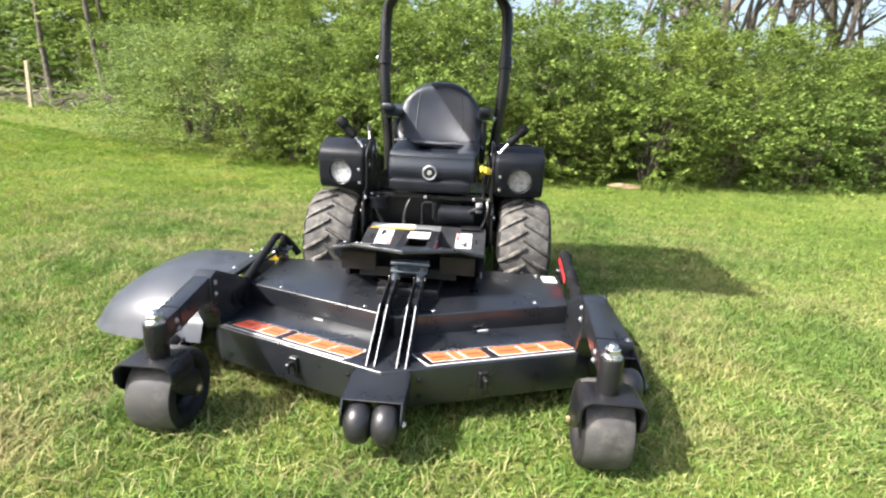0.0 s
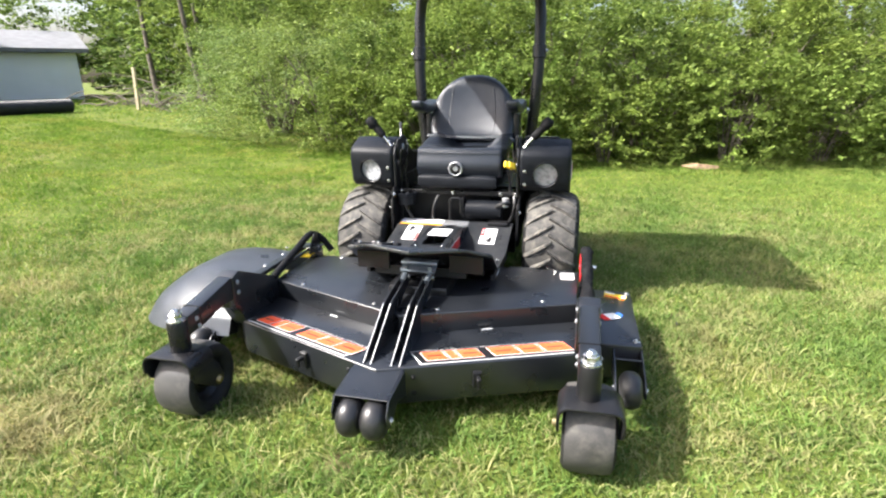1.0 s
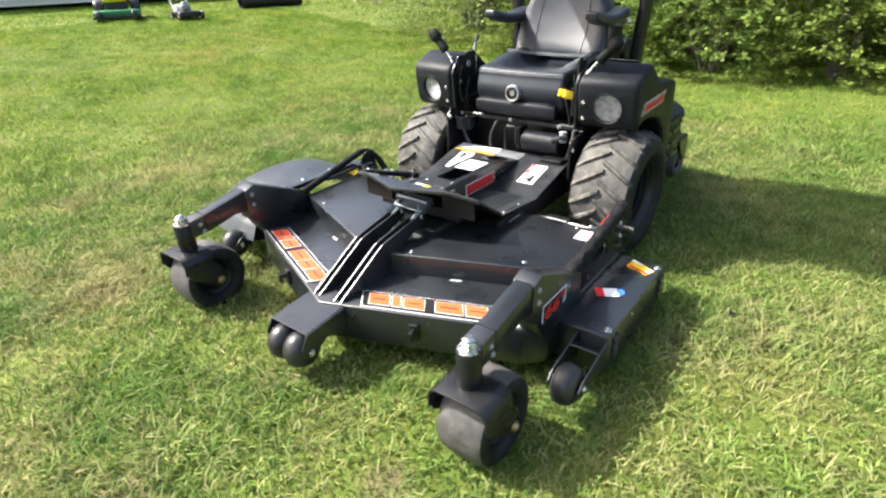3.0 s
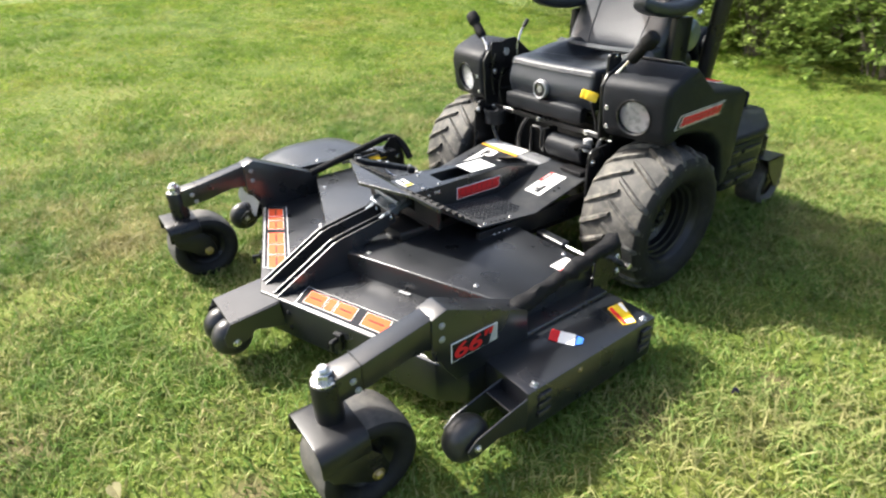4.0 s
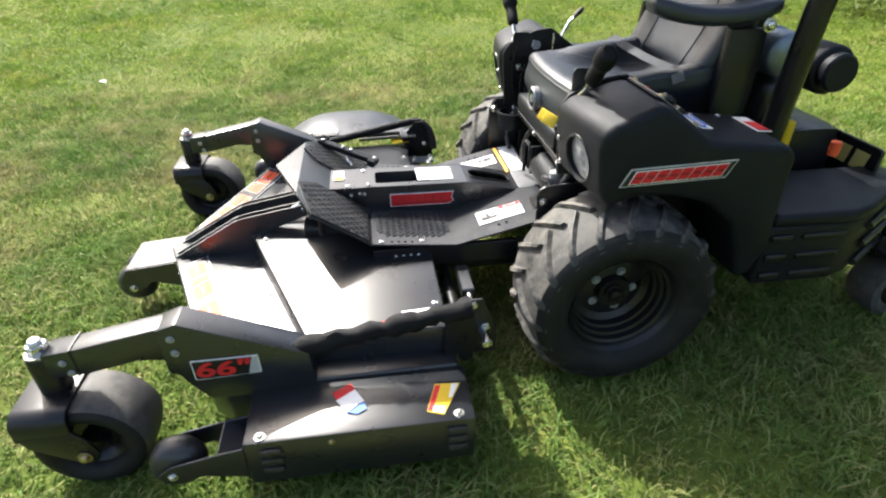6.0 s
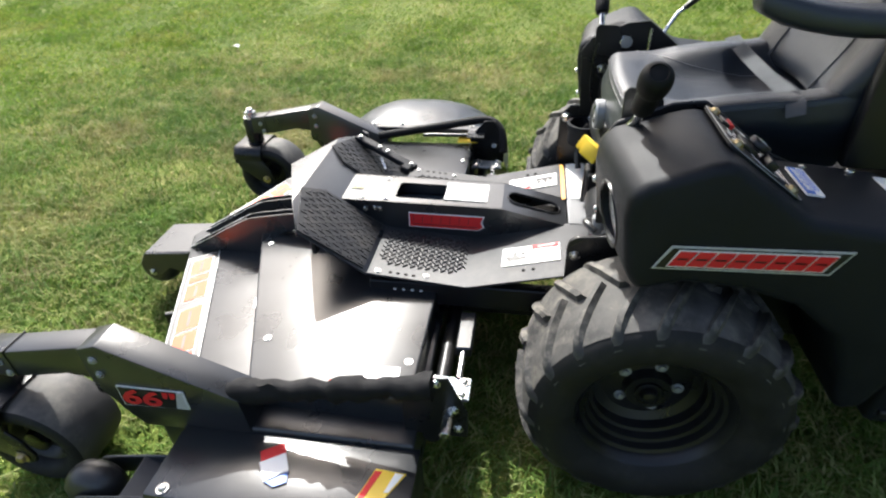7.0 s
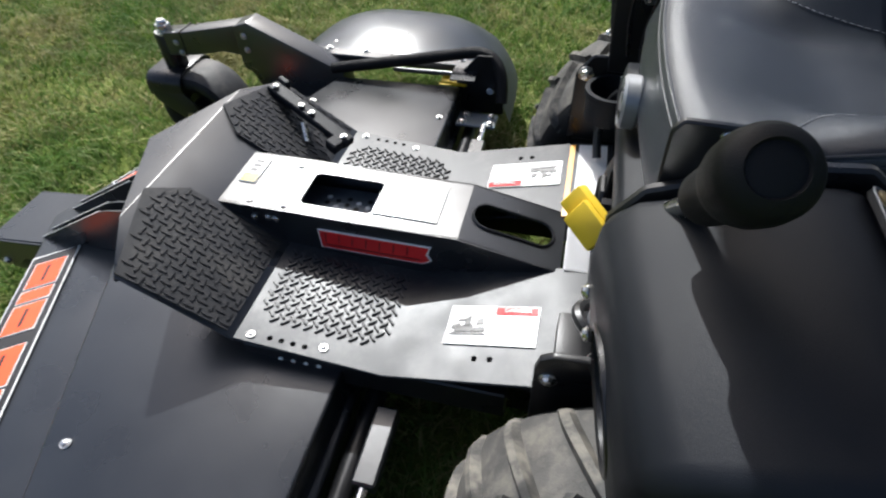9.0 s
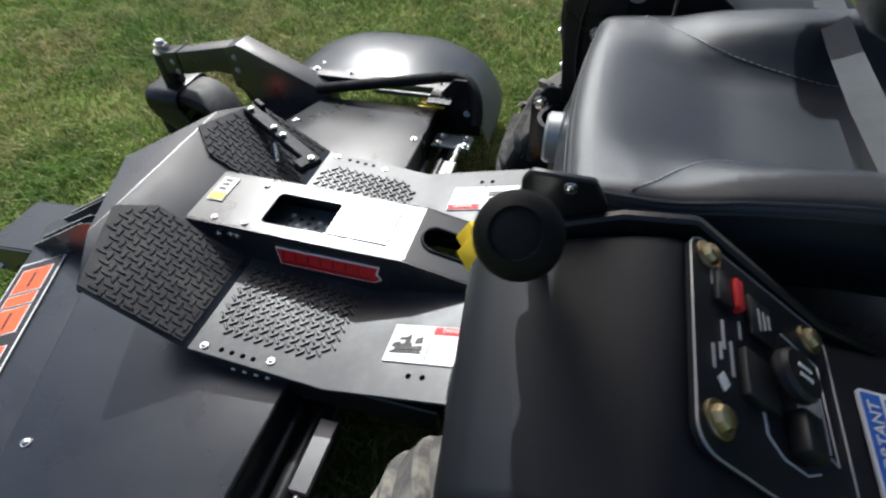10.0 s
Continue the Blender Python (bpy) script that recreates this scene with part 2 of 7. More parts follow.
        age.inputs["To Min"].default_value, age.inputs["To Max"].default_value = 0.6, 1.45
        l.new(spray.outputs["Fac"], age.inputs["Value"])
        tone = n.new("ShaderNodeVectorMath")
        tone.operation = "SCALE"
        l.new(colour, tone.inputs[0])
        l.new(age.outputs["Result"], tone.inputs["Scale"])
        colour = tone.outputs["Vector"]
    l.new(colour, b.inputs["Base Color"])
    b.inputs["Roughness"].default_value = rough
    b.inputs["Specular IOR Level"].default_value = spec
    tr = n.new("ShaderNodeBsdfTranslucent")
    l.new(colour, tr.inputs["Color"])
    both = n.new("ShaderNodeMixShader")
    both.inputs["Fac"].default_value = through_light
    l.new(b.outputs[0], both.inputs[1])
    l.new(tr.outputs[0], both.inputs[2])
    l.new(both.outputs[0], out.inputs["Surface"])
    return m


GRASS = leafy("lawn_blade", [(0.07, 0.143, 0.013), (0.112, 0.208, 0.021), (0.165, 0.272, 0.03), (0.235, 0.327, 0.045), (0.36, 0.38, 0.1)], 0.65, 0.42, dry=(0.35, 0.32, 0.09), patch_scale=1.3, dry_span=(0.6, 0.8), spec=0.1)
GRASS_NEAR = leafy("near_lawn_blade", [(0.068, 0.14, 0.022), (0.112, 0.205, 0.036), (0.172, 0.27, 0.052), (0.272, 0.335, 0.1), (0.44, 0.41, 0.21)], 0.6, 0.35, dry=(0.38, 0.32, 0.15), patch_scale=1.5, dry_span=(0.55, 0.72), spec=0.2)
LEAF_BRIGHT = leafy("fresh_green_leaf", [(0.054, 0.094, 0.021), (0.1, 0.16, 0.036), (0.16, 0.236, 0.056), (0.255, 0.325, 0.092)], 0.45, 0.38, spec=0.07)
LEAF_GREY = leafy("grey_green_leaf", [(0.09, 0.15, 0.04), (0.145, 0.22, 0.062), (0.21, 0.29, 0.095), (0.27, 0.34, 0.125)], 0.5, 0.35)
LEAF_DRY = leafy("dry_leaf", [(0.5, 0.42, 0.28), (0.62, 0.54, 0.38)], 0.7, 0.2)


# worn spots of the lawn where the soil shows: across, along, radius
BARE_SPOTS = [(-1.35, 1.5, 0.1), (0.23, 1.14, 0.06), (0.68, 2.17, 0.09), (-1.8, 0.67, 0.13), (-0.32, 0.67, 0.11), (1.34, 3.41, 0.13), (-2.29, 3.51, 0.1), (-0.38, 1.24, 0.06), (0.85, 2.62, 0.06), (-1.79, 1.21, 0.08)]


def soil():
    m, n, l = nodes_of("lawn_ground")
    b = n["Principled BSDF"]
    geo = n.new("ShaderNodeNewGeometry")
    colours = [(0.05, 0.08, 0.012), (0.085, 0.12, 0.018), (0.135, 0.16, 0.032), (0.22, 0.18, 0.085)]
    noises = []
    for scale, detail in ((0.35, 5), (2.2, 8), (60, 4)):
        t = n.new("ShaderNodeTexNoise")
        t.inputs["Scale"].default_value, t.inputs["Detail"].default_value, t.inputs["Roughness"].default_value = scale, detail, 0.65
        l.new(geo.outputs["Position"], t.inputs["Vector"])
        noises.append(t)
    add = n.new("ShaderNodeMath")
    add.operation = "ADD"
    half = n.new("ShaderNodeMath")
    half.operation, half.inputs[1].default_value = "MULTIPLY_ADD", 0.6
    l.new(noises[2].outputs["Fac"], half.inputs[0])
    l.new(noises[1].outputs["Fac"], half.inputs[2])
    l.new(half.outputs[0], add.inputs[0])
    l.new(noises[0].outputs["Fac"], add.inputs[1])
    span = n.new("ShaderNodeMapRange")
    span.inputs["From Min"].default_value, span.inputs["From Max"].default_value = 0.95, 1.65
    l.new(add.outputs[0], span.inputs["Value"])
    ramp = n.new("ShaderNodeValToRGB")
    for i in range(2):
        ramp.color_ramp.elements.new(0.5)
    for i, c in enumerate(colours):
        ramp.color_ramp.elements[i].position, ramp.color_ramp.elements[i].color = i / 3, (*c, 1)
    l.new(span.outputs["Result"], ramp.inputs["Fac"])
    worn = None
    for x, y, r in BARE_SPOTS:
        away, near = n.new("ShaderNodeVectorMath"), n.new("ShaderNodeMapRange")
        away.operation, away.inputs[1].default_value = "DISTANCE", (x, y, -0.012)
        near.inputs["From Min"].default_value, near.inputs["From Max"].default_value = r * 0.6, r * 1.8
        near.inputs["To Min"].default_value, near.inputs["To Max"].default_value = 1.0, 0.0
        l.new(geo.outputs["Position"], away.inputs[0])
        l.new(away.outputs["Value"], near.inputs["Value"])
        if worn:
            top = n.new("ShaderNodeMath")
            top.operation = "MAXIMUM"
            l.new(worn, top.inputs[0])
            l.new(near.outputs["Result"], top.inputs[1])
            worn = top.outputs[0]
        else:
            worn = near.outputs["Result"]
    earth = n.new("ShaderNodeMix")
    earth.data_type = "RGBA"
    earth.inputs["B"].default_value = (0.13, 0.112, 0.05, 1)
    l.new(worn, earth.inputs["Factor"])
    l.new(ramp.outputs["Color"], earth.inputs["A"])
    l.new(earth.outputs["Result"], b.inputs["Base Color"])
    b.inputs["Roughness"].default_value = 0.9
    b.inputs["Specular IOR Level"].default_value = 0.2
    relief = n.new("ShaderNodeBump")
    relief.inputs["Strength"].default_value, relief.inputs["Distance"].default_value = 0.7, 0.02
    l.new(noises[2].outputs["Fac"], relief.inputs["Height"])
    l.new(relief.outputs["Normal"], b.inputs["Normal"])
    return m


SOIL = soil()

# ---- mesh tools ----
ORIGIN = Vector((0, 0, 0))


def mesh_from(name, bm, mat, angle=32):
    bmesh.ops.recalc_face_normals(bm, faces=bm.faces)
    me = bpy.data.meshes.new(name)
    bm.to_mesh(me)
    bm.free()
    me.materials.append(mat)
    if not any(p.use_smooth for p in me.polygons):
        me.polygons.foreach_set("use_smooth", [True] * len(me.polygons))
    me.set_sharp_from_angle(angle=radians(angle))
    return me


def part(name, bm, mat, parent, label="", angle=32):
    """One mesh under a thing or a part; coordinates are measured from ORIGIN's thing."""
    bmesh.ops.translate(bm, verts=bm.verts, vec=-ORIGIN)
    ob = new(name, mesh_from(name, bm, mat, angle))
    ob.parent = parent
    return tagged(ob, label) if label else ob


def box(bm, x0, x1, y0, y1, z0, z1):
    v = [bm.verts.new((x, y, z)) for x in (x0, x1) for y in (y0, y1) for z in (z0, z1)]
    for f in ((0, 1, 3, 2), (4, 6, 7, 5), (0, 4, 5, 1), (2, 3, 7, 6), (0, 2, 6, 4), (1, 5, 7, 3)):
        bm.faces.new([v[i] for i in f])
    return bm


def prism(bm, points, axis, a, b):
    """A polygon in the two other axes (in the order x, y, z), drawn out along axis from a to b."""
    k = "xyz".index(axis)
    rings = []
    for h in (a, b):
        ring = []
        for p in points:
            q = list(p)
            q.insert(k, h)
            ring.append(bm.verts.new(q))
        rings.append(ring)
    n = len(points)
    bm.faces.new(rings[0][::-1])
    bm.faces.new(rings[1])
    for i in range(n):
        bm.faces.new((rings[0][i], rings[0][(i + 1) % n], rings[1][(i + 1) % n], rings[1][i]))
    return bm


def slab(bm, points, thick):
    """A flat polygon of places, thickened against its normal."""
    pts = [Vector(p) for p in points]
    nrm = (pts[1] - pts[0]).cross(pts[2] - pts[0]).normalized()
    top = [bm.verts.new(p) for p in pts]
    low = [bm.verts.new(p - nrm * thick) for p in pts]
    n = len(pts)
    bm.faces.new(top)
    bm.faces.new(low[::-1])
    for i in range(n):
        bm.faces.new((top[i], low[i], low[(i + 1) % n], top[(i + 1) % n]))
    return bm


def raised(bm, points, nrm, high):
    """A flat polygon of places, raised along nrm by high."""
    n = len(points)
    low, top = [bm.verts.new(p) for p in points], [bm.verts.new(Vector(p) + nrm * high) for p in points]
    bm.faces.new(top)
    bm.faces.new(low[::-1])
    for i in range(n):
        bm.faces.new((low[i], low[(i + 1) % n], top[(i + 1) % n], top[i]))
    return bm


def bevel(bm, width, segments=2, angle=25):
    bm.normal_update()
    bmesh.ops.recalc_face_normals(bm, faces=bm.faces)
    edges = [e for e in bm.edges if len(e.link_faces) == 2 and e.calc_face_angle(0) > radians(angle)]
    made = bmesh.ops.bevel(bm, geom=edges, offset=width, segments=segments, affect="EDGES", clamp_overlap=True, profile=0.5)
    for f in bm.faces:
        f.smooth = False
    for f in made["faces"]:
        f.smooth = True
    return bm


def hollow(bm, cut):
    """The shape bm less the shape cut."""
    obs = []
    for b in (bm, cut):
        bmesh.ops.recalc_face_normals(b, faces=b.faces)
        me = bpy.data.meshes.new("shape")
        b.to_mesh(me)
        b.free()
        obs.append(new("shape", me))
    mod = obs[0].modifiers.new("less", "BOOLEAN")
    mod.operation, mod.solver, mod.object = "DIFFERENCE", "EXACT", obs[1]
    bpy.context.view_layer.update()
    res = bpy.data.meshes.new_from_object(obs[0].evaluated_get(bpy.context.evaluated_depsgraph_get()))
    made = bmesh.new()
    made.from_mesh(res)
    for ob in obs:
        bpy.data.objects.remove(ob)
    return made


def frame_at(p, q):
    """The turn that carries +z onto the way from p to q, placed at p."""
    d = Vector(q) - Vector(p)
    return Matrix.Translation(p) @ d.to_track_quat("Z", "Y").to_matrix().to_4x4(), d.length


def lathe(bm, profile, p, q, seg=20, closed=True):
    """Rings of (radius, height) turned about the axis from p towards q."""
    m, _ = frame_at(p, q)
    rings = []
    for r, h in profile:
        rings.append([bm.verts.new(m @ Vector((r * math.cos(2 * math.pi * i / seg), r * math.sin(2 * math.pi * i / seg), h))) for i in range(seg)])
    for a, b in zip(rings, rings[1:]):
        for i in range(seg):
            bm.faces.new((a[i], a[(i + 1) % seg], b[(i + 1) % seg], b[i]))
    if closed:
        bm.faces.new(rings[0][::-1])
        bm.faces.new(rings[-1])
    return bm


def rod(bm, p, q, r, r2=None, seg=16, edge=0.12):
    r2 = r if r2 is None else r2
    length = (Vector(q) - Vector(p)).length
    e = min(edge * r, length * 0.2)
    return lathe(bm, [(r - e, 0), (r, e), (r2, length - e), (r2 - e, length)], p, q, seg)


def tube(bm, places, r, seg=10, wobble=0.0, rng=None):
    """A round bar along a line of places; wobble makes its radius uneven."""
    pts = [Vector(p) for p in places]
    rings = []
    side = None
    for i, p in enumerate(pts):
        d = (pts[min(i + 1, len(pts) - 1)] - pts[max(i - 1, 0)]).normalized()
        if side is None:
            side = d.orthogonal().normalized()
        side = (side - d * side.dot(d)).normalized()
        up = d.cross(side)
        rr = r[i] if isinstance(r, (list, tuple)) else r
        ring = []
        for k in range(seg):
            a = 2 * math.pi * k / seg
            w = 1 + (rng.uniform(-wobble, wobble) if rng else 0)
            ring.append(bm.verts.new(p + (side * math.cos(a) + up * math.sin(a)) * rr * w))
        rings.append(ring)
    for a, b in zip(rings, rings[1:]):
        for i in range(seg):
            bm.faces.new((a[i], a[(i + 1) % seg], b[(i + 1) % seg], b[i]))
    bm.faces.new(rings[0][::-1])
    bm.faces.new(rings[-1])
    return bm


def arc(a, b, c, n=8):
    """Places along a soft bend from a to c that leans towards b."""
    a, b, c = Vector(a), Vector(b), Vector(c)
    return [a * (1 - t) ** 2 + b * 2 * t * (1 - t) + c * t * t for t in (i / n for i in range(n + 1))]


def soft_box(bm, x0, x1, y0, y1, z0, z1, r, n=8, shape=None):
    """A padded block: a fine box whose corners are drawn to the radius r, then bent by shape(v)."""
    lo, hi = Vector((x0, y0, z0)), Vector((x1, y1, z1))
    seen = {}

    def vert(i, j, k):
        if (i, j, k) not in seen:
            p = Vector((lo.x + (hi.x - lo.x) * i / n, lo.y + (hi.y - lo.y) * j / n, lo.z + (hi.z - lo.z) * k / n))
            c = Vector([min(max(p[a], lo[a] + r), hi[a] - r) for a in range(3)])
            d = p - c
            p = c + d.normalized() * r if d.length > 1e-6 else p
            seen[i, j, k] = bm.verts.new(shape(p) if shape else p)
        return seen[i, j, k]

    for i in range(n):
        for j in range(n):
            bm.faces.new((vert(i, j, 0), vert(i, j + 1, 0), vert(i + 1, j + 1, 0), vert(i + 1, j, 0)))
            bm.faces.new((vert(i, j, n), vert(i + 1, j, n), vert(i + 1, j + 1, n), vert(i, j + 1, n)))
            bm.faces.new((vert(i, 0, j), vert(i + 1, 0, j), vert(i + 1, 0, j + 1), vert(i, 0, j + 1)))
            bm.faces.new((vert(i, n, j), vert(i, n, j + 1), vert(i + 1, n, j + 1), vert(i + 1, n, j)))
            bm.faces.new((vert(0, i, j), vert(0, i, j + 1), vert(0, i + 1, j + 1), vert(0, i + 1, j)))
            bm.faces.new((vert(n, i, j), vert(n, i + 1, j), vert(n, i + 1, j + 1), vert(n, i, j + 1)))
    return bm


def holed(bm, o, u, v, w, h, hole, thick):
    """A flat w by h sheet at o along u and v, with one hole given in its own measures, thickened downwards."""
    o, u, v = Vector(o), Vector(u).normalized(), Vector(v).normalized()
    nrm = u.cross(v)
    cx, cy = sum(p[0] for p in hole) / len(hole), sum(p[1] for p in hole) / len(hole)
    outer = []
    for p in hole:
        dx, dy = p[0] - cx, p[1] - cy
        k = min([(w - cx) / dx if dx > 1e-9 else 1e9, -cx / dx if dx < -1e-9 else 1e9, (h - cy) / dy if dy > 1e-9 else 1e9, -cy / dy if dy < -1e-9 else 1e9])
        outer.append([cx + dx * k, cy + dy * k])
    for corner in ((0, 0), (w, 0), (w, h), (0, h)):
        best = min(outer, key=lambda q: (q[0] - corner[0]) ** 2 + (q[1] - corner[1]) ** 2)
        best[0], best[1] = corner
    place = lambda p, d: bm.verts.new(o + u * p[0] + v * p[1] - nrm * d)
    a, b = [place(p, 0) for p in outer], [place(p, 0) for p in hole]
    c, d = [place(p, thick) for p in outer], [place(p, thick) for p in hole]
    n = len(hole)
    for i in range(n):
        j = (i + 1) % n
        bm.faces.new((a[i], a[j], b[j], b[i]))
        bm.faces.new((c[j], c[i], d[i], d[j]))
        bm.faces.new((a[j], a[i], c[i], c[j]))
        bm.faces.new((b[i], b[j], d[j], d[i]))
    return bm


def rounded(w, h, r, n=5, x=0.0, y=0.0):
    pts = []
    for k, (cx, cy) in enumerate(((w - r, h - r), (r, h - r), (r, r), (w - r, r))):
        for i in range(n + 1):
            a = math.pi / 2 * (k + i / n)
            pts.append((x + cx + r * math.cos(a), y + cy + r * math.sin(a)))
    return pts


def sheet(name, parent, mat, o, u, v, pts, lift=0.0015, thick=0.0015, label=""):
    """A thin flat piece (a sticker, a plate) with its outline given along u and v from o."""
    o, u, v = Vector(o), Vector(u).normalized(), Vector(v).normalized()
    nrm = u.cross(v)
    return part(name, slab(bmesh.new(), [o + u * p[0] + v * p[1] + nrm * lift for p in pts], thick), mat, parent, label)


def text_mesh(text, size, bold=0.0):
    c = bpy.data.curves.new("lettering", "FONT")
    c.body, c.size, c.extrude, c.align_x, c.align_y = text, size, 0.0004, "CENTER", "CENTER"
    c.offset = bold * size
    ob = new("lettering", c)
    bpy.context.view_layer.update()
    me = bpy.data.meshes.new_from_object(ob.evaluated_get(bpy.context.evaluated_depsgraph_get()))
    bpy.data.objects.remove(ob)
    return me


def writing(text, size, mat, parent, o, u, v, lift=0.004, stretch=1.0, shear=0.0, label="", bold=0.01):
    me = text_mesh(text, size, bold)
    me.materials.clear()
    me.materials.append(mat)
    u, v = Vector(u).normalized(), Vector(v).normalized()
    nrm = u.cross(v)
    m = Matrix((u * stretch, v + u * shear, nrm)).transposed().to_4x4()
    m.translation = Vector(o) + nrm * lift - ORIGIN
    me.transform(m)
    ob = new("lettering", me)
    ob.parent = parent
    return tagged(ob, label) if label else ob


BOLTS = {}


def bolt(parent, place, way, r=0.009, mat=None, washer=True):
    """A domed bolt head with its washer, standing on a surface and facing along way."""
    mat = mat or STEEL
    key = (round(r, 4), mat.name, washer)
    if key not in BOLTS:
        bm = bmesh.new()
        if washer:
            rod(bm, (0, 0, -0.001), (0, 0, 0.0022), r * 1.45, seg=14)
        lathe(bm, [(r, 0.001), (r, r * 0.55), (r * 0.82, r * 0.85), (r * 0.45, r * 1.0)], (0, 0, 0), (0, 0, 1), 8)
        BOLTS[key] = mesh_from("bolt", bm, mat)
    c = new("bolt", BOLTS[key])
    c.parent = parent
    c.matrix_local = Matrix.Translation(Vector(place) - ORIGIN) @ Vector(way).to_track_quat("Z", "Y").to_matrix().to_4x4()
    return c

# ---- the mower ----
GROUND = -0.012
CENTRE_X = -0.324
ORIGIN = Vector((0, 2.7, 0))
mower = tagged(new("ride_on_mower"), "black zero-turn ride-on mower with a wide front cutting deck", "mower")
mower.location = (CENTRE_X, 2.7, 0)
X, Y, Z = Vector((1, 0, 0)), Vector((0, 1, 0)), Vector((0, 0, 1))
SLOPE = 0.385


def front_line(x, y0):
    return y0 + SLOPE * abs(x)


# cutting deck: stepped shell with a pointed front
bm = prism(bmesh.new(), [(0, 1.42), (0.66, front_line(0.66, 1.42)), (0.722, 1.74), (0.722, 2.33), (-0.722, 2.33), (-0.722, 1.74), (-0.66, front_line(0.66, 1.42))], "z", 0.085, 0.226)
deck = part("deck_shell", bevel(bm, 0.007, 3), POWDER, mower, "black powder-coated steel deck shell with a pointed front", 30)
bm = prism(bmesh.new(), [(0, 1.69), (0.655, front_line(0.655, 1.69)), (0.662, 2.315), (-0.662, 2.315), (-0.655, front_line(0.655, 1.69))], "z", 0.2, 0.305)
part("deck_top", bevel(bm, 0.006, 3), POWDER, mower, "raised black deck top with a sharp front edge", 30)
for x, y in ((0.198 + 0.324, 1.932), (-0.508, 1.915), (0.556, 2.29), (-0.495, 2.29), (0.13, 1.775), (-0.13, 1.775)):
    bolt(deck, (x, y, 0.3055), Z, 0.0062)
for s in (1, -1):
    bolt(deck, (s * 0.12, front_line(0.12, 1.42) - 0.001, 0.185), (s * SLOPE, -1, 0), 0.007, FRAME)
    bolt(deck, (s * 0.12, front_line(0.12, 1.42) - 0.001, 0.125), (s * SLOPE, -1, 0), 0.007, FRAME)
    # latch hook on the front skirt
    o = Vector((s * 0.33, front_line(0.33, 1.42) - 0.012, 0.165))
    bm = box(bmesh.new(), -0.016, 0.016, -0.004, 0.014, -0.035, 0.028)
    box(bm, -0.007, 0.007, -0.028, 0.0, 0.0, 0.016)
    box(bm, -0.007, 0.007, -0.034, -0.022, -0.022, 0.016)
    bevel(bm, 0.003, 1)
    bmesh.ops.transform(bm, matrix=Matrix.Translation(o) @ Matrix.Rotation(s * math.atan(SLOPE), 4, "Z"), verts=bm.verts)
    part("latch_hook", bm, FRAME, mower)
    # weld tabs between shelf and riser
    part("weld_tab", slab(bmesh.new(), [(s * 0.3, front_line(0.3, 1.675), 0.229), (s * 0.34, front_line(0.34, 1.675), 0.229), (s * 0.34, front_line(0.34, 1.665), 0.229), (s * 0.3, front_line(0.3, 1.665), 0.229)], 0.004), SILVER, deck)

# side wings
for s, x1 in ((1, 0.893), (-1, 0.80)):
    bm = prism(bmesh.new(), [(s * 0.715, 1.80), (s * x1, 1.80), (s * x1, 2.345), (s * 0.715, 2.345)], "z", 0.07, 0.214)
    wing = part("deck_wing", bevel(bm, 0.007, 2), POWDER, mower, "black steel side wing of the deck", 30)
    if s > 0:
        bolt(wing, (0.875, 1.838, 0.2145), Z, 0.009)
        bolt(wing, (0.875, 2.306, 0.2145), Z, 0.009)
        bolt(wing, (0.8935, 2.0, 0.19), X, 0.006, YELLOW_ZINC)
        for y in (1.86, 2.30):
            bm = bmesh.new()
            for z in (0.12, 0.15, 0.18):
                soft_box(bm, 0.89, 0.903, y - 0.025, y + 0.025, z - 0.012, z + 0.012, 0.006, 3)
            part("rubber_bumper", bm, ROLLER, wing)

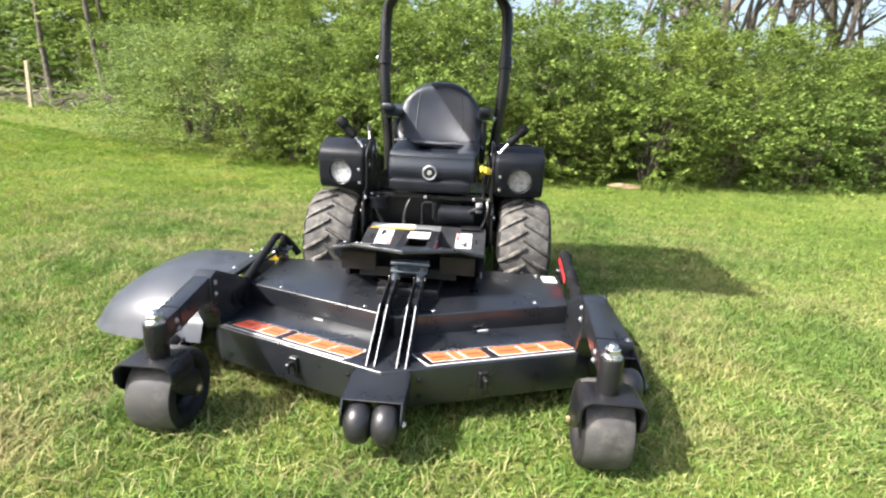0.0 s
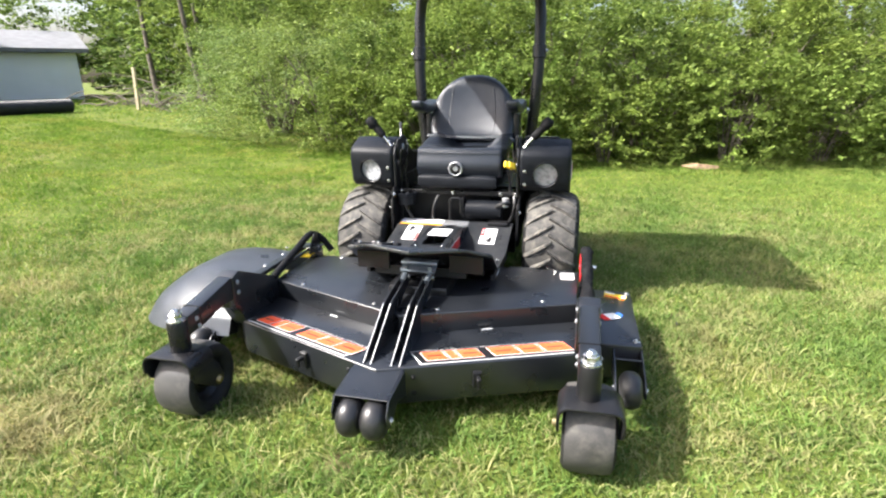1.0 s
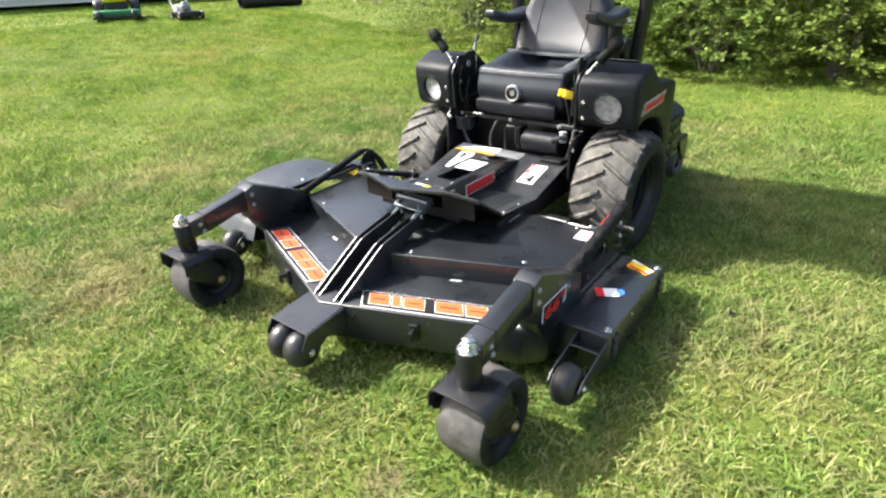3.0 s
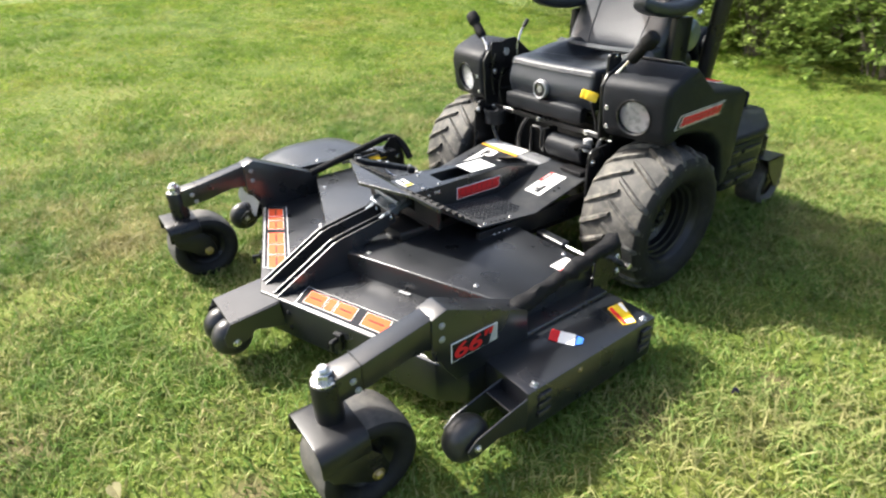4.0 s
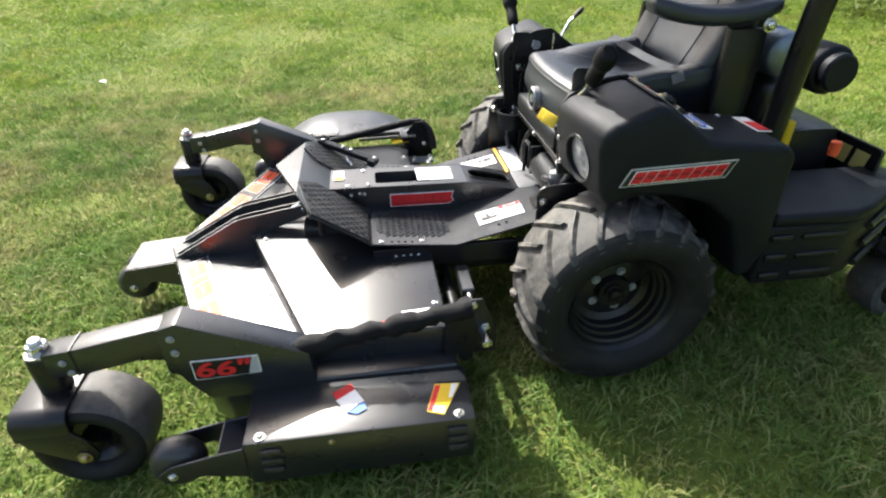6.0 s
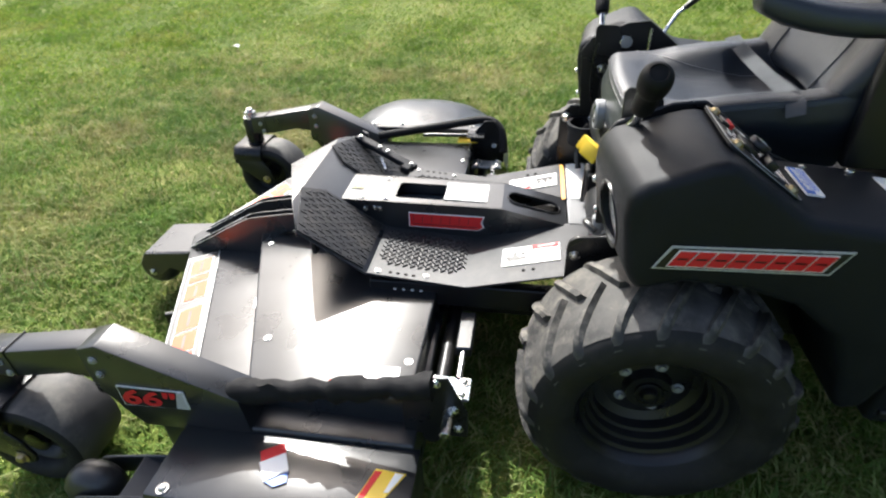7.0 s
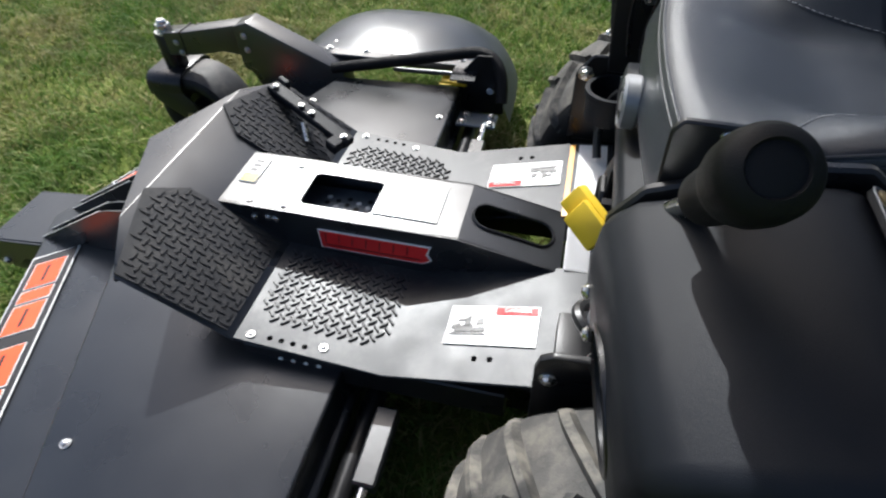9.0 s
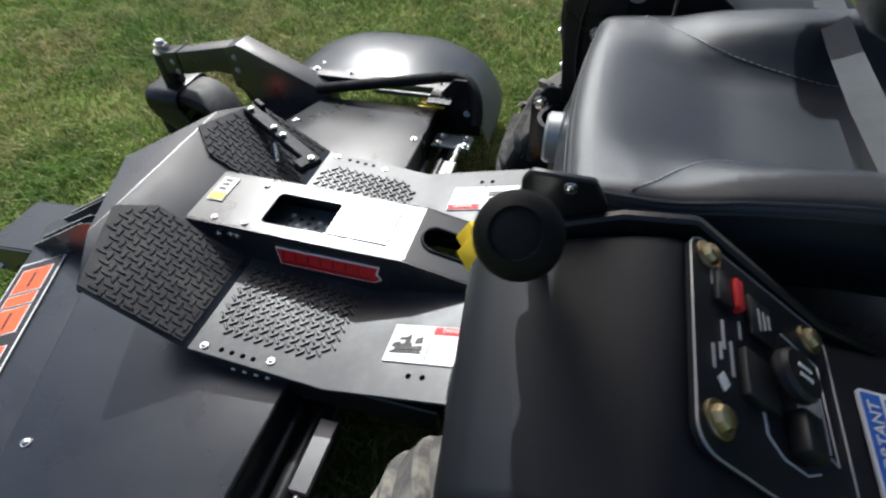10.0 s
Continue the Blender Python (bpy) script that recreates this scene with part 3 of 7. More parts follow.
# swing arms to the front casters
for s in (1, -1):
    bm = prism(bmesh.new(), [(1.622, 0.302), (1.622, 0.432), (1.67, 0.447), (1.955, 0.318), (1.965, 0.2), (1.70, 0.2), (1.665, 0.25), (1.645, 0.29)], "x", s * 0.652, s * 0.725)
    arm = part("swing_arm", bevel(bm, 0.004, 2), POWDER, mower, "black steel swing arm holding the caster", 25)
    bm = prism(bmesh.new(), [(1.36, 0.315), (1.36, 0.388), (1.43, 0.396), (1.66, 0.44), (1.66, 0.335), (1.56, 0.345), (1.45, 0.322)], "x", s * 0.657, s * 0.7205)
    part("arm_nose", bevel(bm, 0.005, 2), POWDER, mower, "", 25)
    for xx, w in ((0.7255, 1), (0.6515, -1)):
        for y, z in ((1.652, 0.405), (1.652, 0.362)):
            bolt(arm, (s * xx, y, z), X * s * w, 0.007, GREY_METAL)
    for xx, w in ((0.7215, 1), (0.6555, -1)):
        for y, z in ((1.402, 0.362), (1.412, 0.33)):
            bolt(arm, (s * xx, y, z), X * s * w, 0.0066, GREY_METAL)
    part("arm_seam", box(bmesh.new(), s * 0.655 if s > 0 else s * 0.7225, s * 0.7225 if s > 0 else s * 0.655, 1.425, 1.428, 0.32, 0.3985), INK, arm)
    # upright pivot with a bright nut on top
    px, py = s * 0.691, 1.346
    bm = lathe(bmesh.new(), [(0.031, 0.262), (0.035, 0.266), (0.035, 0.372), (0.033, 0.376)], (px, py, 0), (px, py, 1), 24)
    pivot = part("caster_pivot", bm, FRAME, mower, "black round caster pivot")
    bm = lathe(bmesh.new(), [(0.031, 0.376), (0.031, 0.381), (0.025, 0.382), (0.025, 0.386)], (px, py, 0), (px, py, 1), 20)
    lathe(bm, [(0.0225, 0.386), (0.0235, 0.388), (0.0235, 0.402), (0.021, 0.404)], (px, py, 0), (px, py, 1), 6)
    lathe(bm, [(0.016, 0.403), (0.016, 0.41), (0.011, 0.416)], (px, py, 0), (px, py, 1), 14)
    part("pivot_nut", bm, STEEL, pivot, "bright zinc nut")
    # fork of bent plate
    cx, cy, cz = s * 0.70, 1.402, 0.135 + GROUND
    turns = [math.pi * k / 10 for k in range(6)]
    outer = [(-0.096, 0.195)] + [(-0.058 - 0.038 * math.cos(a), 0.229 + 0.038 * math.sin(a)) for a in turns]
    inner = [(-0.088, 0.195)] + [(-0.058 - 0.030 * math.cos(a), 0.229 + 0.030 * math.sin(a)) for a in turns]
    arch = outer + [(-x, z) for x, z in outer[::-1]] + [(-x, z) for x, z in inner] + inner[::-1]
    bm = prism(bmesh.new(), [(cx + x, z) for x, z in arch], "y", 1.27, 1.395)
    for w in (-1, 1):
        prism(bm, [(1.272, 0.21), (1.395, 0.21), (1.42, 0.18), (1.436, 0.13), (1.43, 0.108), (1.405, 0.096), (1.382, 0.106), (1.29, 0.172)], "x", cx + w * 0.0875, cx + w * 0.0965)
    fork = part("caster_fork", bevel(bm, 0.003, 2), FRAME, mower, "black bent-plate caster fork", 25)
    for w in (-1, 1):
        bolt(fork, (cx + w * 0.0985, cy, 0.125), X * w, 0.012, YELLOW_ZINC)
    # smooth pneumatic tyre
    r, hw = 0.135, 0.078
    prof = [(0.075, -hw * 0.62), (0.08, -hw * 0.8), (0.098, -hw * 0.99), (0.114, -hw), (0.127, -hw * 0.9), (0.133, -hw * 0.6), (r, -hw * 0.2), (r, hw * 0.2), (0.133, hw * 0.6), (0.127, hw * 0.9), (0.114, hw), (0.098, hw * 0.99), (0.08, hw * 0.8), (0.075, hw * 0.62)]
    tyre = part("front_caster_tyre", lathe(bmesh.new(), prof, (cx, cy, cz), (cx + 1, cy, cz), 40, closed=False), SIDEWALL, mower, "smooth worn black caster tyre", 50)
    part("tread_band", lathe(bmesh.new(), [(q + 0.001, w) for q, w in prof if q > 0.125], (cx, cy, cz), (cx + 1, cy, cz), 40, closed=False), SLICK, tyre, "worn grey running surface", 50)
    rim = [(0.02, -0.06), (0.03, -0.058), (0.034, -0.03), (0.055, -0.028), (0.068, -0.045), (0.077, -0.05), (0.077, 0.05), (0.068, 0.045), (0.055, 0.028), (0.034, 0.03), (0.03, 0.058), (0.02, 0.06)]
    part("rim", lathe(bmesh.new(), rim, (cx, cy, cz), (cx + 1, cy, cz), 28), FRAME, tyre)


def ball_roller(x, y, z, hw, r, parent):
    prof = [(0.014, -hw), (r * 0.62, -hw * 0.98), (r * 0.86, -hw * 0.72), (r * 0.97, -hw * 0.36), (r, 0), (r * 0.97, hw * 0.36), (r * 0.86, hw * 0.72), (r * 0.62, hw * 0.98), (0.014, hw)]
    return part("anti_scalp_roller", lathe(bmesh.new(), prof, (x, y, z), (x + 1, y, z), 28), ROLLER, parent, "round black rubber anti-scalp roller", 60)


# twin roller under the nose of the deck
bm = slab(bmesh.new(), [(-0.088, 1.46, 0.222), (-0.088, 1.285, 0.204), (0.088, 1.285, 0.204), (0.088, 1.46, 0.222)], 0.006)
for w in (-1, 1):
    prism(bm, [(1.45, 0.218), (1.285, 0.203), (1.258, 0.16), (1.262, 0.125), (1.285, 0.108), (1.32, 0.12), (1.36, 0.15), (1.46, 0.12)], "x", w * 0.088, w * 0.094)
nose = part("roller_bracket", bevel(bm, 0.0015, 1), POWDER, mower, "black bent-plate roller bracket", 25)
for w in (-1, 1):
    ball_roller(w * 0.0415, 1.293, 0.126, 0.04, 0.066, nose)
    bolt(nose, (w * 0.0945, 1.293, 0.128), X * w, 0.009)
# side rollers
for s in (1, -1):
    x = s * 0.842
    bm = bmesh.new()
    for w in (-1, 1):
        prism(bm, [(1.80, 0.2), (1.74, 0.19), (1.63, 0.165), (1.60, 0.14), (1.608, 0.115), (1.63, 0.108), (1.70, 0.125), (1.80, 0.1)], "x", x + w * 0.046, x + w * 0.052)
    slab(bm, [(x - 0.05, 1.802, 0.16), (x - 0.05, 1.74, 0.19), (x + 0.05, 1.74, 0.19), (x + 0.05, 1.802, 0.16)], 0.005)
    br = part("roller_bracket", bevel(bm, 0.0015, 1), POWDER, mower, "", 25)
    ball_roller(x, 1.632, 0.13, 0.038, 0.066, br)
    for w in (-1, 1):
        bolt(br, (x + w * 0.0525, 1.632, 0.135), X * w, 0.008)

# centre ribs and lift link
for x in (-0.056, -0.029, 0.044, 0.074):
    bm = prism(bmesh.new(), [(1.45, 0.227), (1.66, 0.345), (1.70, 0.36), (1.915, 0.398), (1.925, 0.36), (1.76, 0.30), (1.74, 0.227)], "x", x - 0.0025, x + 0.0025)
    rib = part("centre_rib", bm, POWDER, mower, "upright black steel rib with a silver strip for its edge highlight")
    # sun glint on the rib's sloping edge, put in as a thin silver strip
    part("edge_glint", slab(bmesh.new(), [(x - 0.0016, 1.45, 0.2285), (x + 0.0016, 1.45, 0.2285), (x + 0.0016, 1.68, 0.3565), (x - 0.0016, 1.68, 0.3565)], 0.002), SILVER, rib)
    bolt(rib, (x, 1.905, 0.382), -Y if x else X, 0.007)
bm = bmesh.new()
for x in (-0.04, 0.06):
    tube(bm, [(x, 1.87, 0.375), (x, 1.93, 0.40), (x * 0.95, 2.0, 0.405)], 0.013, 10)
slab(bm, [(-0.058, 1.895, 0.412), (0.088, 1.895, 0.412), (0.088, 1.965, 0.444), (-0.058, 1.965, 0.444)], 0.009)
rod(bm, (-0.062, 1.93, 0.436), (0.092, 1.93, 0.436), 0.009)
box(bm, -0.045, -0.03, 1.90, 1.94, 0.385, 0.43)
box(bm, 0.058, 0.074, 1.90, 1.94, 0.385, 0.43)
part("lift_link", bevel(bm, 0.002, 1), BARE, mower, "grey-blue bare steel lift link", 30)
bm = bmesh.new()
soft_box(bm, -0.12, 0.14, 1.90, 2.25, 0.29, 0.345, 0.02, 6)
box(bm, -0.2, 0.2, 1.98, 2.02, 0.36, 0.40)
part("lift_housing", bm, FRAME, mower, "black housing of the deck lift")

# sloping foot rest: one bent sheet with its upper corners cut off and a pointed lip before it
bm = bmesh.new()
low, side, bend = [], [], []
for s in (1, -1):
    low.append(bm.verts.new((s * 0.313, 2.132, 0.36)))
    side.append((bm.verts.new((s * 0.313, 1.957, 0.4779)), bm.verts.new((s * 0.313, 1.955, 0.466))))
    bend.append((bm.verts.new((s * 0.212, 1.912, 0.51)), bm.verts.new((s * 0.212, 1.91, 0.498))))
tip, tip_low = bm.verts.new((0, 1.828, 0.514)), bm.verts.new((0, 1.827, 0.502))
bm.faces.new((low[1], low[0], side[0][0], bend[0][0], bend[1][0], side[1][0]))
bm.faces.new((bend[1][0], bend[0][0], tip))
bm.faces.new((tip, bend[0][0], bend[0][1], tip_low))
bm.faces.new((bend[1][0], tip, tip_low, bend[1][1]))
bm.faces.new((bend[0][0], side[0][0], side[0][1], bend[0][1]))
bm.faces.new((side[1][0], bend[1][0], bend[1][1], side[1][1]))
bmesh.ops.recalc_face_normals(bm, faces=bm.faces)
bmesh.ops.solidify(bm, geom=bm.faces[:], thickness=0.006)
rest = part("foot_rest", bevel(bm, 0.0028, 3, 12), POWDER, mower, "sloping black steel foot rest with a pointed lip", 40)

# ---- foot platform ----
FLOOR_F, FLOOR_R = (2.13, 0.363), (2.394, 0.338)
END = (2.66, 0.403)
HEEL = (2.735, 0.409)
for s in (1, -1):
    def pts(*p):
        return [(s * a, b, c) for a, b, c in p][::s]
    t = 0.006
    bm = prism(bmesh.new(), [FLOOR_F, FLOOR_R, END, HEEL, (HEEL[0], HEEL[1] - t), (END[0], END[1] - t), (FLOOR_R[0], FLOOR_R[1] - t), (FLOOR_F[0], FLOOR_F[1] - t)], "x", s * 0.07, s * 0.312)
    floor_plate = part("foot_plate", bevel(bm, 0.0015, 1), TREAD, mower, "bent dark steel foot plate", 20)
    for x, y in ((0.297, 2.157), (0.289, 2.285)):
        z = FLOOR_F[1] + (FLOOR_R[1] - FLOOR_F[1]) * (y - 2.13) / 0.264
        bolt(floor_plate, (s * x, y, z + 0.0005), Z, 0.0054)
    for k in range(4):
        y = 2.19 + 0.021 * k
        part("bolt_hole", rod(bmesh.new(), (s * 0.295, y, 0.34), (s * 0.295, y, 0.3638 - (y - 2.13) * 0.0947), 0.005, seg=12), VOID, floor_plate)
    for y in (2.54, 2.565):
        part("bolt_hole", rod(bmesh.new(), (s * 0.268, y, 0.36), (s * 0.268, y, 0.3753 + (y - 2.54) * 0.244), 0.005, seg=12), VOID, floor_plate)
    # side rail with a row of pale plugs
    bm = box(bmesh.new(), s * 0.28 if s > 0 else s * 0.3, s * 0.3 if s > 0 else s * 0.28, 2.13, 2.6, 0.26, 0.33)
    rail = part("side_rail", bevel(bm, 0.003, 1), FRAME, mower)
    for k in range(4):
        rod_y = 2.2 + 0.024 * k
        part("plug", rod(bmesh.new(), (s * 0.299, rod_y, 0.305), (s * 0.3035, rod_y, 0.305), 0.0045, seg=10), WHITE, rail)
    bm = box(bmesh.new(), min(s * 0.13, s * 0.275), max(s * 0.13, s * 0.275), 1.97, 1.985, 0.385, 0.462)
    part("rest_bracket", bevel(bm, 0.003, 1), FRAME, rest)
    u = Vector((s, 0, 0))
    v = Vector((0, 1.912 - 2.132, 0.51 - 0.36)).normalized()
    n = Vector((0, v.z, -v.y))
    # rubber tread pad on the foot rest
    o = Vector((s * 0.09, 2.128, 0.3625))
    shape = [(0, 0.012), (0.215, 0.012), (0.217, 0.208), (0.05, 0.264), (0.0, 0.205)]
    bm = raised(bmesh.new(), [o + u * a + v * b for a, b in shape], n, 0.005)
    pad = part("tread_pad", bm, PAD, rest, "black rubber tread pad")
    bm = bmesh.new()
    for j in range(16):
        for i in range(13):
            a, b = 0.009 + 0.0165 * i, 0.022 + 0.0165 * j
            if a > 0.209 or b > 0.20 + (0.217 - a) * 0.33 or b > 0.195 + a * 1.15:
                continue
            along, across = (u, v) if (i + j) % 2 else (v, u)
            c = o + u * a + v * b + n * 0.0045
            e, w = along * 0.0092, across * 0.0027
            raised(bm, [c - e - w * 0.4, c - e * 0.8 - w, c + e * 0.8 - w, c + e - w * 0.4, c + e + w * 0.4, c + e * 0.8 + w, c - e * 0.8 + w, c - e + w * 0.4], n, 0.0028)
    part("rib_pattern", bm, PAD, pad)
    # diamond tread pressed into the floor
    ff = Vector((s * 0.10, 2.148, 0.3613))
    fv = Vector((0, FLOOR_R[0] - FLOOR_F[0], FLOOR_R[1] - FLOOR_F[1])).normalized()
    fn = Vector((0, -fv.z, fv.y))
    bm = bmesh.new()
    ways = ((u + fv).normalized(), (u - fv).normalized())
    for j in range(-16, 17):
        for i in range(0, 28):
            a, b = (i + j) * 0.0104 + 0.002, (i - j) * 0.0104 + 0.002
            edge = min(a, 0.166 - a) + min(b, 0.232 - b)
            if min(a, b, 0.166 - a, 0.232 - b) < 0 or (edge < 0.03 and a > 0.08):
                continue
            way = ways[(i + j) % 2]
            across = fn.cross(way)
            c = ff + u * a + fv * b + fn * 0.0003
            e, w = way * 0.0096, across * 0.0029
            rv = [bm.verts.new(c + e * p + w * q) for p, q in ((-1, 0), (-0.7, -1), (0.7, -1), (1, 0), (0.7, 1), (-0.7, 1))]
            tv = [bm.verts.new(c + e * p * 0.86 + w * q * 0.5 + fn * 0.0036) for p, q in ((-1, 0), (-0.7, -1), (0.7, -1), (1, 0), (0.7, 1), (-0.7, 1))]
            bm.faces.new(tv)
            for k in range(6):
                bm.faces.new((rv[k], rv[(k + 1) % 6], tv[(k + 1) % 6], tv[k]))
    part("diamond_tread", bm, TREAD, floor_plate, "raised diamond tread worn bright")

# centre channel with its square opening
cut = [(0.036 + a, 0.16 + b) for a, b in rounded(0.092, 0.145, 0.012, 5)]
bm = holed(bmesh.new(), (-0.078, 1.995, 0.449), X, Vector((0, 0.475, -0.008)), 0.156, 0.475, cut, 0.005)
for s in (1, -1):
    prism(bm, [(1.995, 0.449), (2.47, 0.441), (2.655, 0.398), (2.64, 0.385), (2.392, 0.33), (2.1, 0.348), (2.04, 0.398)], "x", s * 0.073, s * 0.079)
channel = part("centre_channel", bm, POWDER, mower, "black box channel between the foot plates with a square opening", 20)
slot = []
for k in range(24):
    a = 2 * math.pi * k / 24
    slot.append((0.078 + 0.032 * math.cos(a), 0.105 + 0.055 * (1 if math.sin(a) > 0 else -1) + 0.034 * math.sin(a)))
sl_u, sl_v = X, Vector((0, 0.185, -0.043))
bm = holed(bmesh.new(), (-0.078, 2.47, 0.441), sl_u, sl_v, 0.156, 0.19, [(a, b * 0.88) for a, b in slot], 0.005)
tail = part("channel_tail", bm, POWDER, mower, "sloping tail of the channel with an oval slot", 20)
ring = [Vector((-0.078, 2.47, 0.441)) + sl_u * a + sl_v.normalized() * b * 0.88 + Vector((0, 0.22, 0.97)) * 0.002 for a, b in slot]
part("slot_lip", tube(bmesh.new(), ring + [ring[0]], 0.003, 6), FRAME, tail)
bm = bmesh.new()
box(bm, -0.066, 0.066, 2.10, 2.36, 0.388, 0.392)
inner = part("inner_plate", bm, BARE, channel, "perforated grey plate under the opening")
for i in range(6):
    for j in range(5):
        x, y = -0.036 + 0.018 * j + 0.009 * (i % 2), 2.175 + 0.022 * i
        part("punched_hole", rod(bmesh.new(), (x, y, 0.391), (x, y, 0.3926), 0.0058, seg=10), INK if (i * 5 + j) % 3 else WHITE, inner)
bm = bmesh.new()
for k in range(21):
    box(bm, -0.072, 0.077, 2.662 + 0.0035 * k, 2.6637 + 0.0035 * k, 0.40, 0.407)
box(bm, -0.073, 0.078, 2.66, 2.736, 0.395, 0.403)
tagged(part("ribbed_grip", bm, GREY_METAL, mower), kind="stuff")
for x, y in ((-0.055, 2.115), (0.063, 2.13), (0.063, 2.06)):
    bolt(channel, (x, y, 0.4485), Z, 0.0048)
for y, z in ((2.07, 0.42), (2.075, 0.385), (2.10, 0.425), (2.115, 0.423)):
    bolt(channel, (0.0795, y, z), X, 0.005)
# brake pedal bar on the far foot rest
bm = bmesh.new()
p, q = Vector((-0.27, 1.955, 0.487)), Vector((-0.175, 2.17, 0.425))
m, length = frame_at(p, q)
box(bm, -0.016, 0.016, -0.008, 0.012, 0, length)
box(bm, 0.016, 0.03, -0.004, 0.02, 0, 0.03)
box(bm, -0.045, -0.016, -0.004, 0.02, length - 0.03, length)
bmesh.ops.transform(bm, matrix=m, verts=bm.verts)
pedal = part("brake_pedal", bevel(bm, 0.003, 1), PLASTIC, mower, "black bar pedal with bright bolts")
for k in (0.08, 0.42, 0.55, 0.95):
    bolt(pedal, p.lerp(q, k) + Vector((0.004, 0, 0.016)), Z, 0.0052)
tube_pts = [p.lerp(q, 0.5) + Vector((0.02, -0.01, -0.01)), p.lerp(q, 0.55) + Vector((0.05, 0, -0.03))]
part("pedal_rod", tube(bmesh.new(), tube_pts, 0.005, 8), STEEL, pedal)

# cross pieces behind the floor and under the seat
bm = bmesh.new()
box(bm, -0.34, 0.34, 2.725, 2.75, 0.555, 0.577)
box(bm, -0.345, -0.315, 2.76, 2.95, 0.3, 0.548)
box(bm, 0.315, 0.345, 2.76, 2.95, 0.3, 0.548)
box(bm, -0.31, 0.31, 2.86, 2.9, 0.2, 0.56)
box(bm, -0.25, -0.2, 2.2, 2.9, 0.2, 0.28)
box(bm, 0.2, 0.25, 2.2, 2.9, 0.2, 0.28)
box(bm, -0.334, 0.334, 2.96, 3.42, 0.548, 0.562)
part("chassis_frame", bevel(bm, 0.004, 1), FRAME, mower, "black chassis frame")
bm = rod(bmesh.new(), (0.05, 2.745, 0.475), (0.25, 2.745, 0.475), 0.05, seg=28)
rod(bm, (0.02, 2.745, 0.475), (0.05, 2.745, 0.475), 0.036, seg=20)
part("lift_actuator", bm, PLASTIC, mower, "black cylindrical lift motor under the seat")
part("motor_cover", soft_box(bmesh.new(), 0.18, 0.29, 2.66, 2.72, 0.405, 0.425, 0.008, 4), FRAME, mower)
part("motor_bracket", tube(bmesh.new(), [(-0.03, 2.70, 0.42), (-0.03, 2.70, 0.53), (-0.02, 2.70, 0.54), (0.02, 2.70, 0.54), (0.03, 2.70, 0.53), (0.03, 2.70, 0.46)], 0.007, 8), FRAME, mower)
part("solenoid", rod(bmesh.new(), (0.27, 2.71, 0.50), (0.27, 2.71, 0.55), 0.018), GREY_METAL, mower)
part("motor_bracket", box(bmesh.new(), 0.03, 0.045, 2.70, 2.78, 0.44, 0.54), FRAME, mower)
for s, p0, p1, p2 in ((1, (0.29, 2.72, 0.42), (0.33, 2.68, 0.5), (0.31, 2.74, 0.56)), (-1, (-0.24, 2.7, 0.42), (-0.3, 2.68, 0.5), (-0.27, 2.72, 0.56)), (1, (0.22, 2.70, 0.5), (0.26, 2.66, 0.54), (0.29, 2.7, 0.52)), (-1, (-0.12, 2.74, 0.36), (-0.15, 2.7, 0.46), (-0.1, 2.74, 0.55))):
    part("hydraulic_hose", tube(bmesh.new(), arc(p0, p1, p2), 0.009, 8), ROLLER, mower)
for x, z in ((-0.31, 0.561), (0.32, 0.561), (0.24, 0.561), (-0.02, 0.561)):
    bolt(mower, (x, 2.7245, z + 0.005), -Y, 0.007)
bm = lathe(bmesh.new(), [(0.03, -0.03), (0.048, -0.03), (0.05, 0.02), (0.055, 0.022), (0.055, 0.034), (0.046, 0.034), (0.044, -0.02), (0.02, -0.022)], (-0.275, 2.706, 0.53), (-0.275, 2.706, 1), 22)
part("cup_holder", bm, PLASTIC, mower, "black open cup holder beside the tyre")
bm = prism(bmesh.new(), [(2.63, 0.40), (2.63, 0.56), (2.66, 0.60), (2.75, 0.60), (2.75, 0.40)], "x", -0.338, -0.33)
gus = part("tyre_guard", bevel(bm, 0.003, 1), FRAME, mower)
bolt(gus, (-0.3295, 2.65, 0.56), X, 0.011)
# rear edge label and bar of the floor
sheet("warning_strip", mower, WHITE, (-0.30, 2.663, 0.4033), X, Vector((0, 1, 0.08)), [(0, 0), (0.235, 0), (0.235, 0.06), (0, 0.06)], 0.003, 0.0025, "white warning strip with an amber edge")
sheet("warning_strip_end", mower, AMBER, (-0.30, 2.645, 0.3991), X, Vector((0, 1, 0.2575)), [(0, 0), (0.235, 0), (0.235, 0.011), (0, 0.011)], 0.003, 0.0025)
for s in (1, -1):
    bm = prism(bmesh.new(), [(2.637, 0.34), (2.633, 0.50), (2.638, 0.525), (2.655, 0.537), (2.76, 0.545), (2.76, 0.30), (2.66, 0.30)], "x", s * 0.335, s * 0.347)
    gus = part("gusset_plate", bevel(bm, 0.003, 2), FRAME, mower, "upright black plate with a rounded corner")
    bolt(gus, (s * 0.3475, 2.653, 0.487), X * s, 0.009)
    bm = box(bmesh.new(), min(s * 0.318, s * 0.337), max(s * 0.318, s * 0.337), 2.765, 3.24, 0.30, 0.64)
    part("wheel_well", bevel(bm, 0.004, 1), FRAME, mower, "black inner wall of the wheel arch")
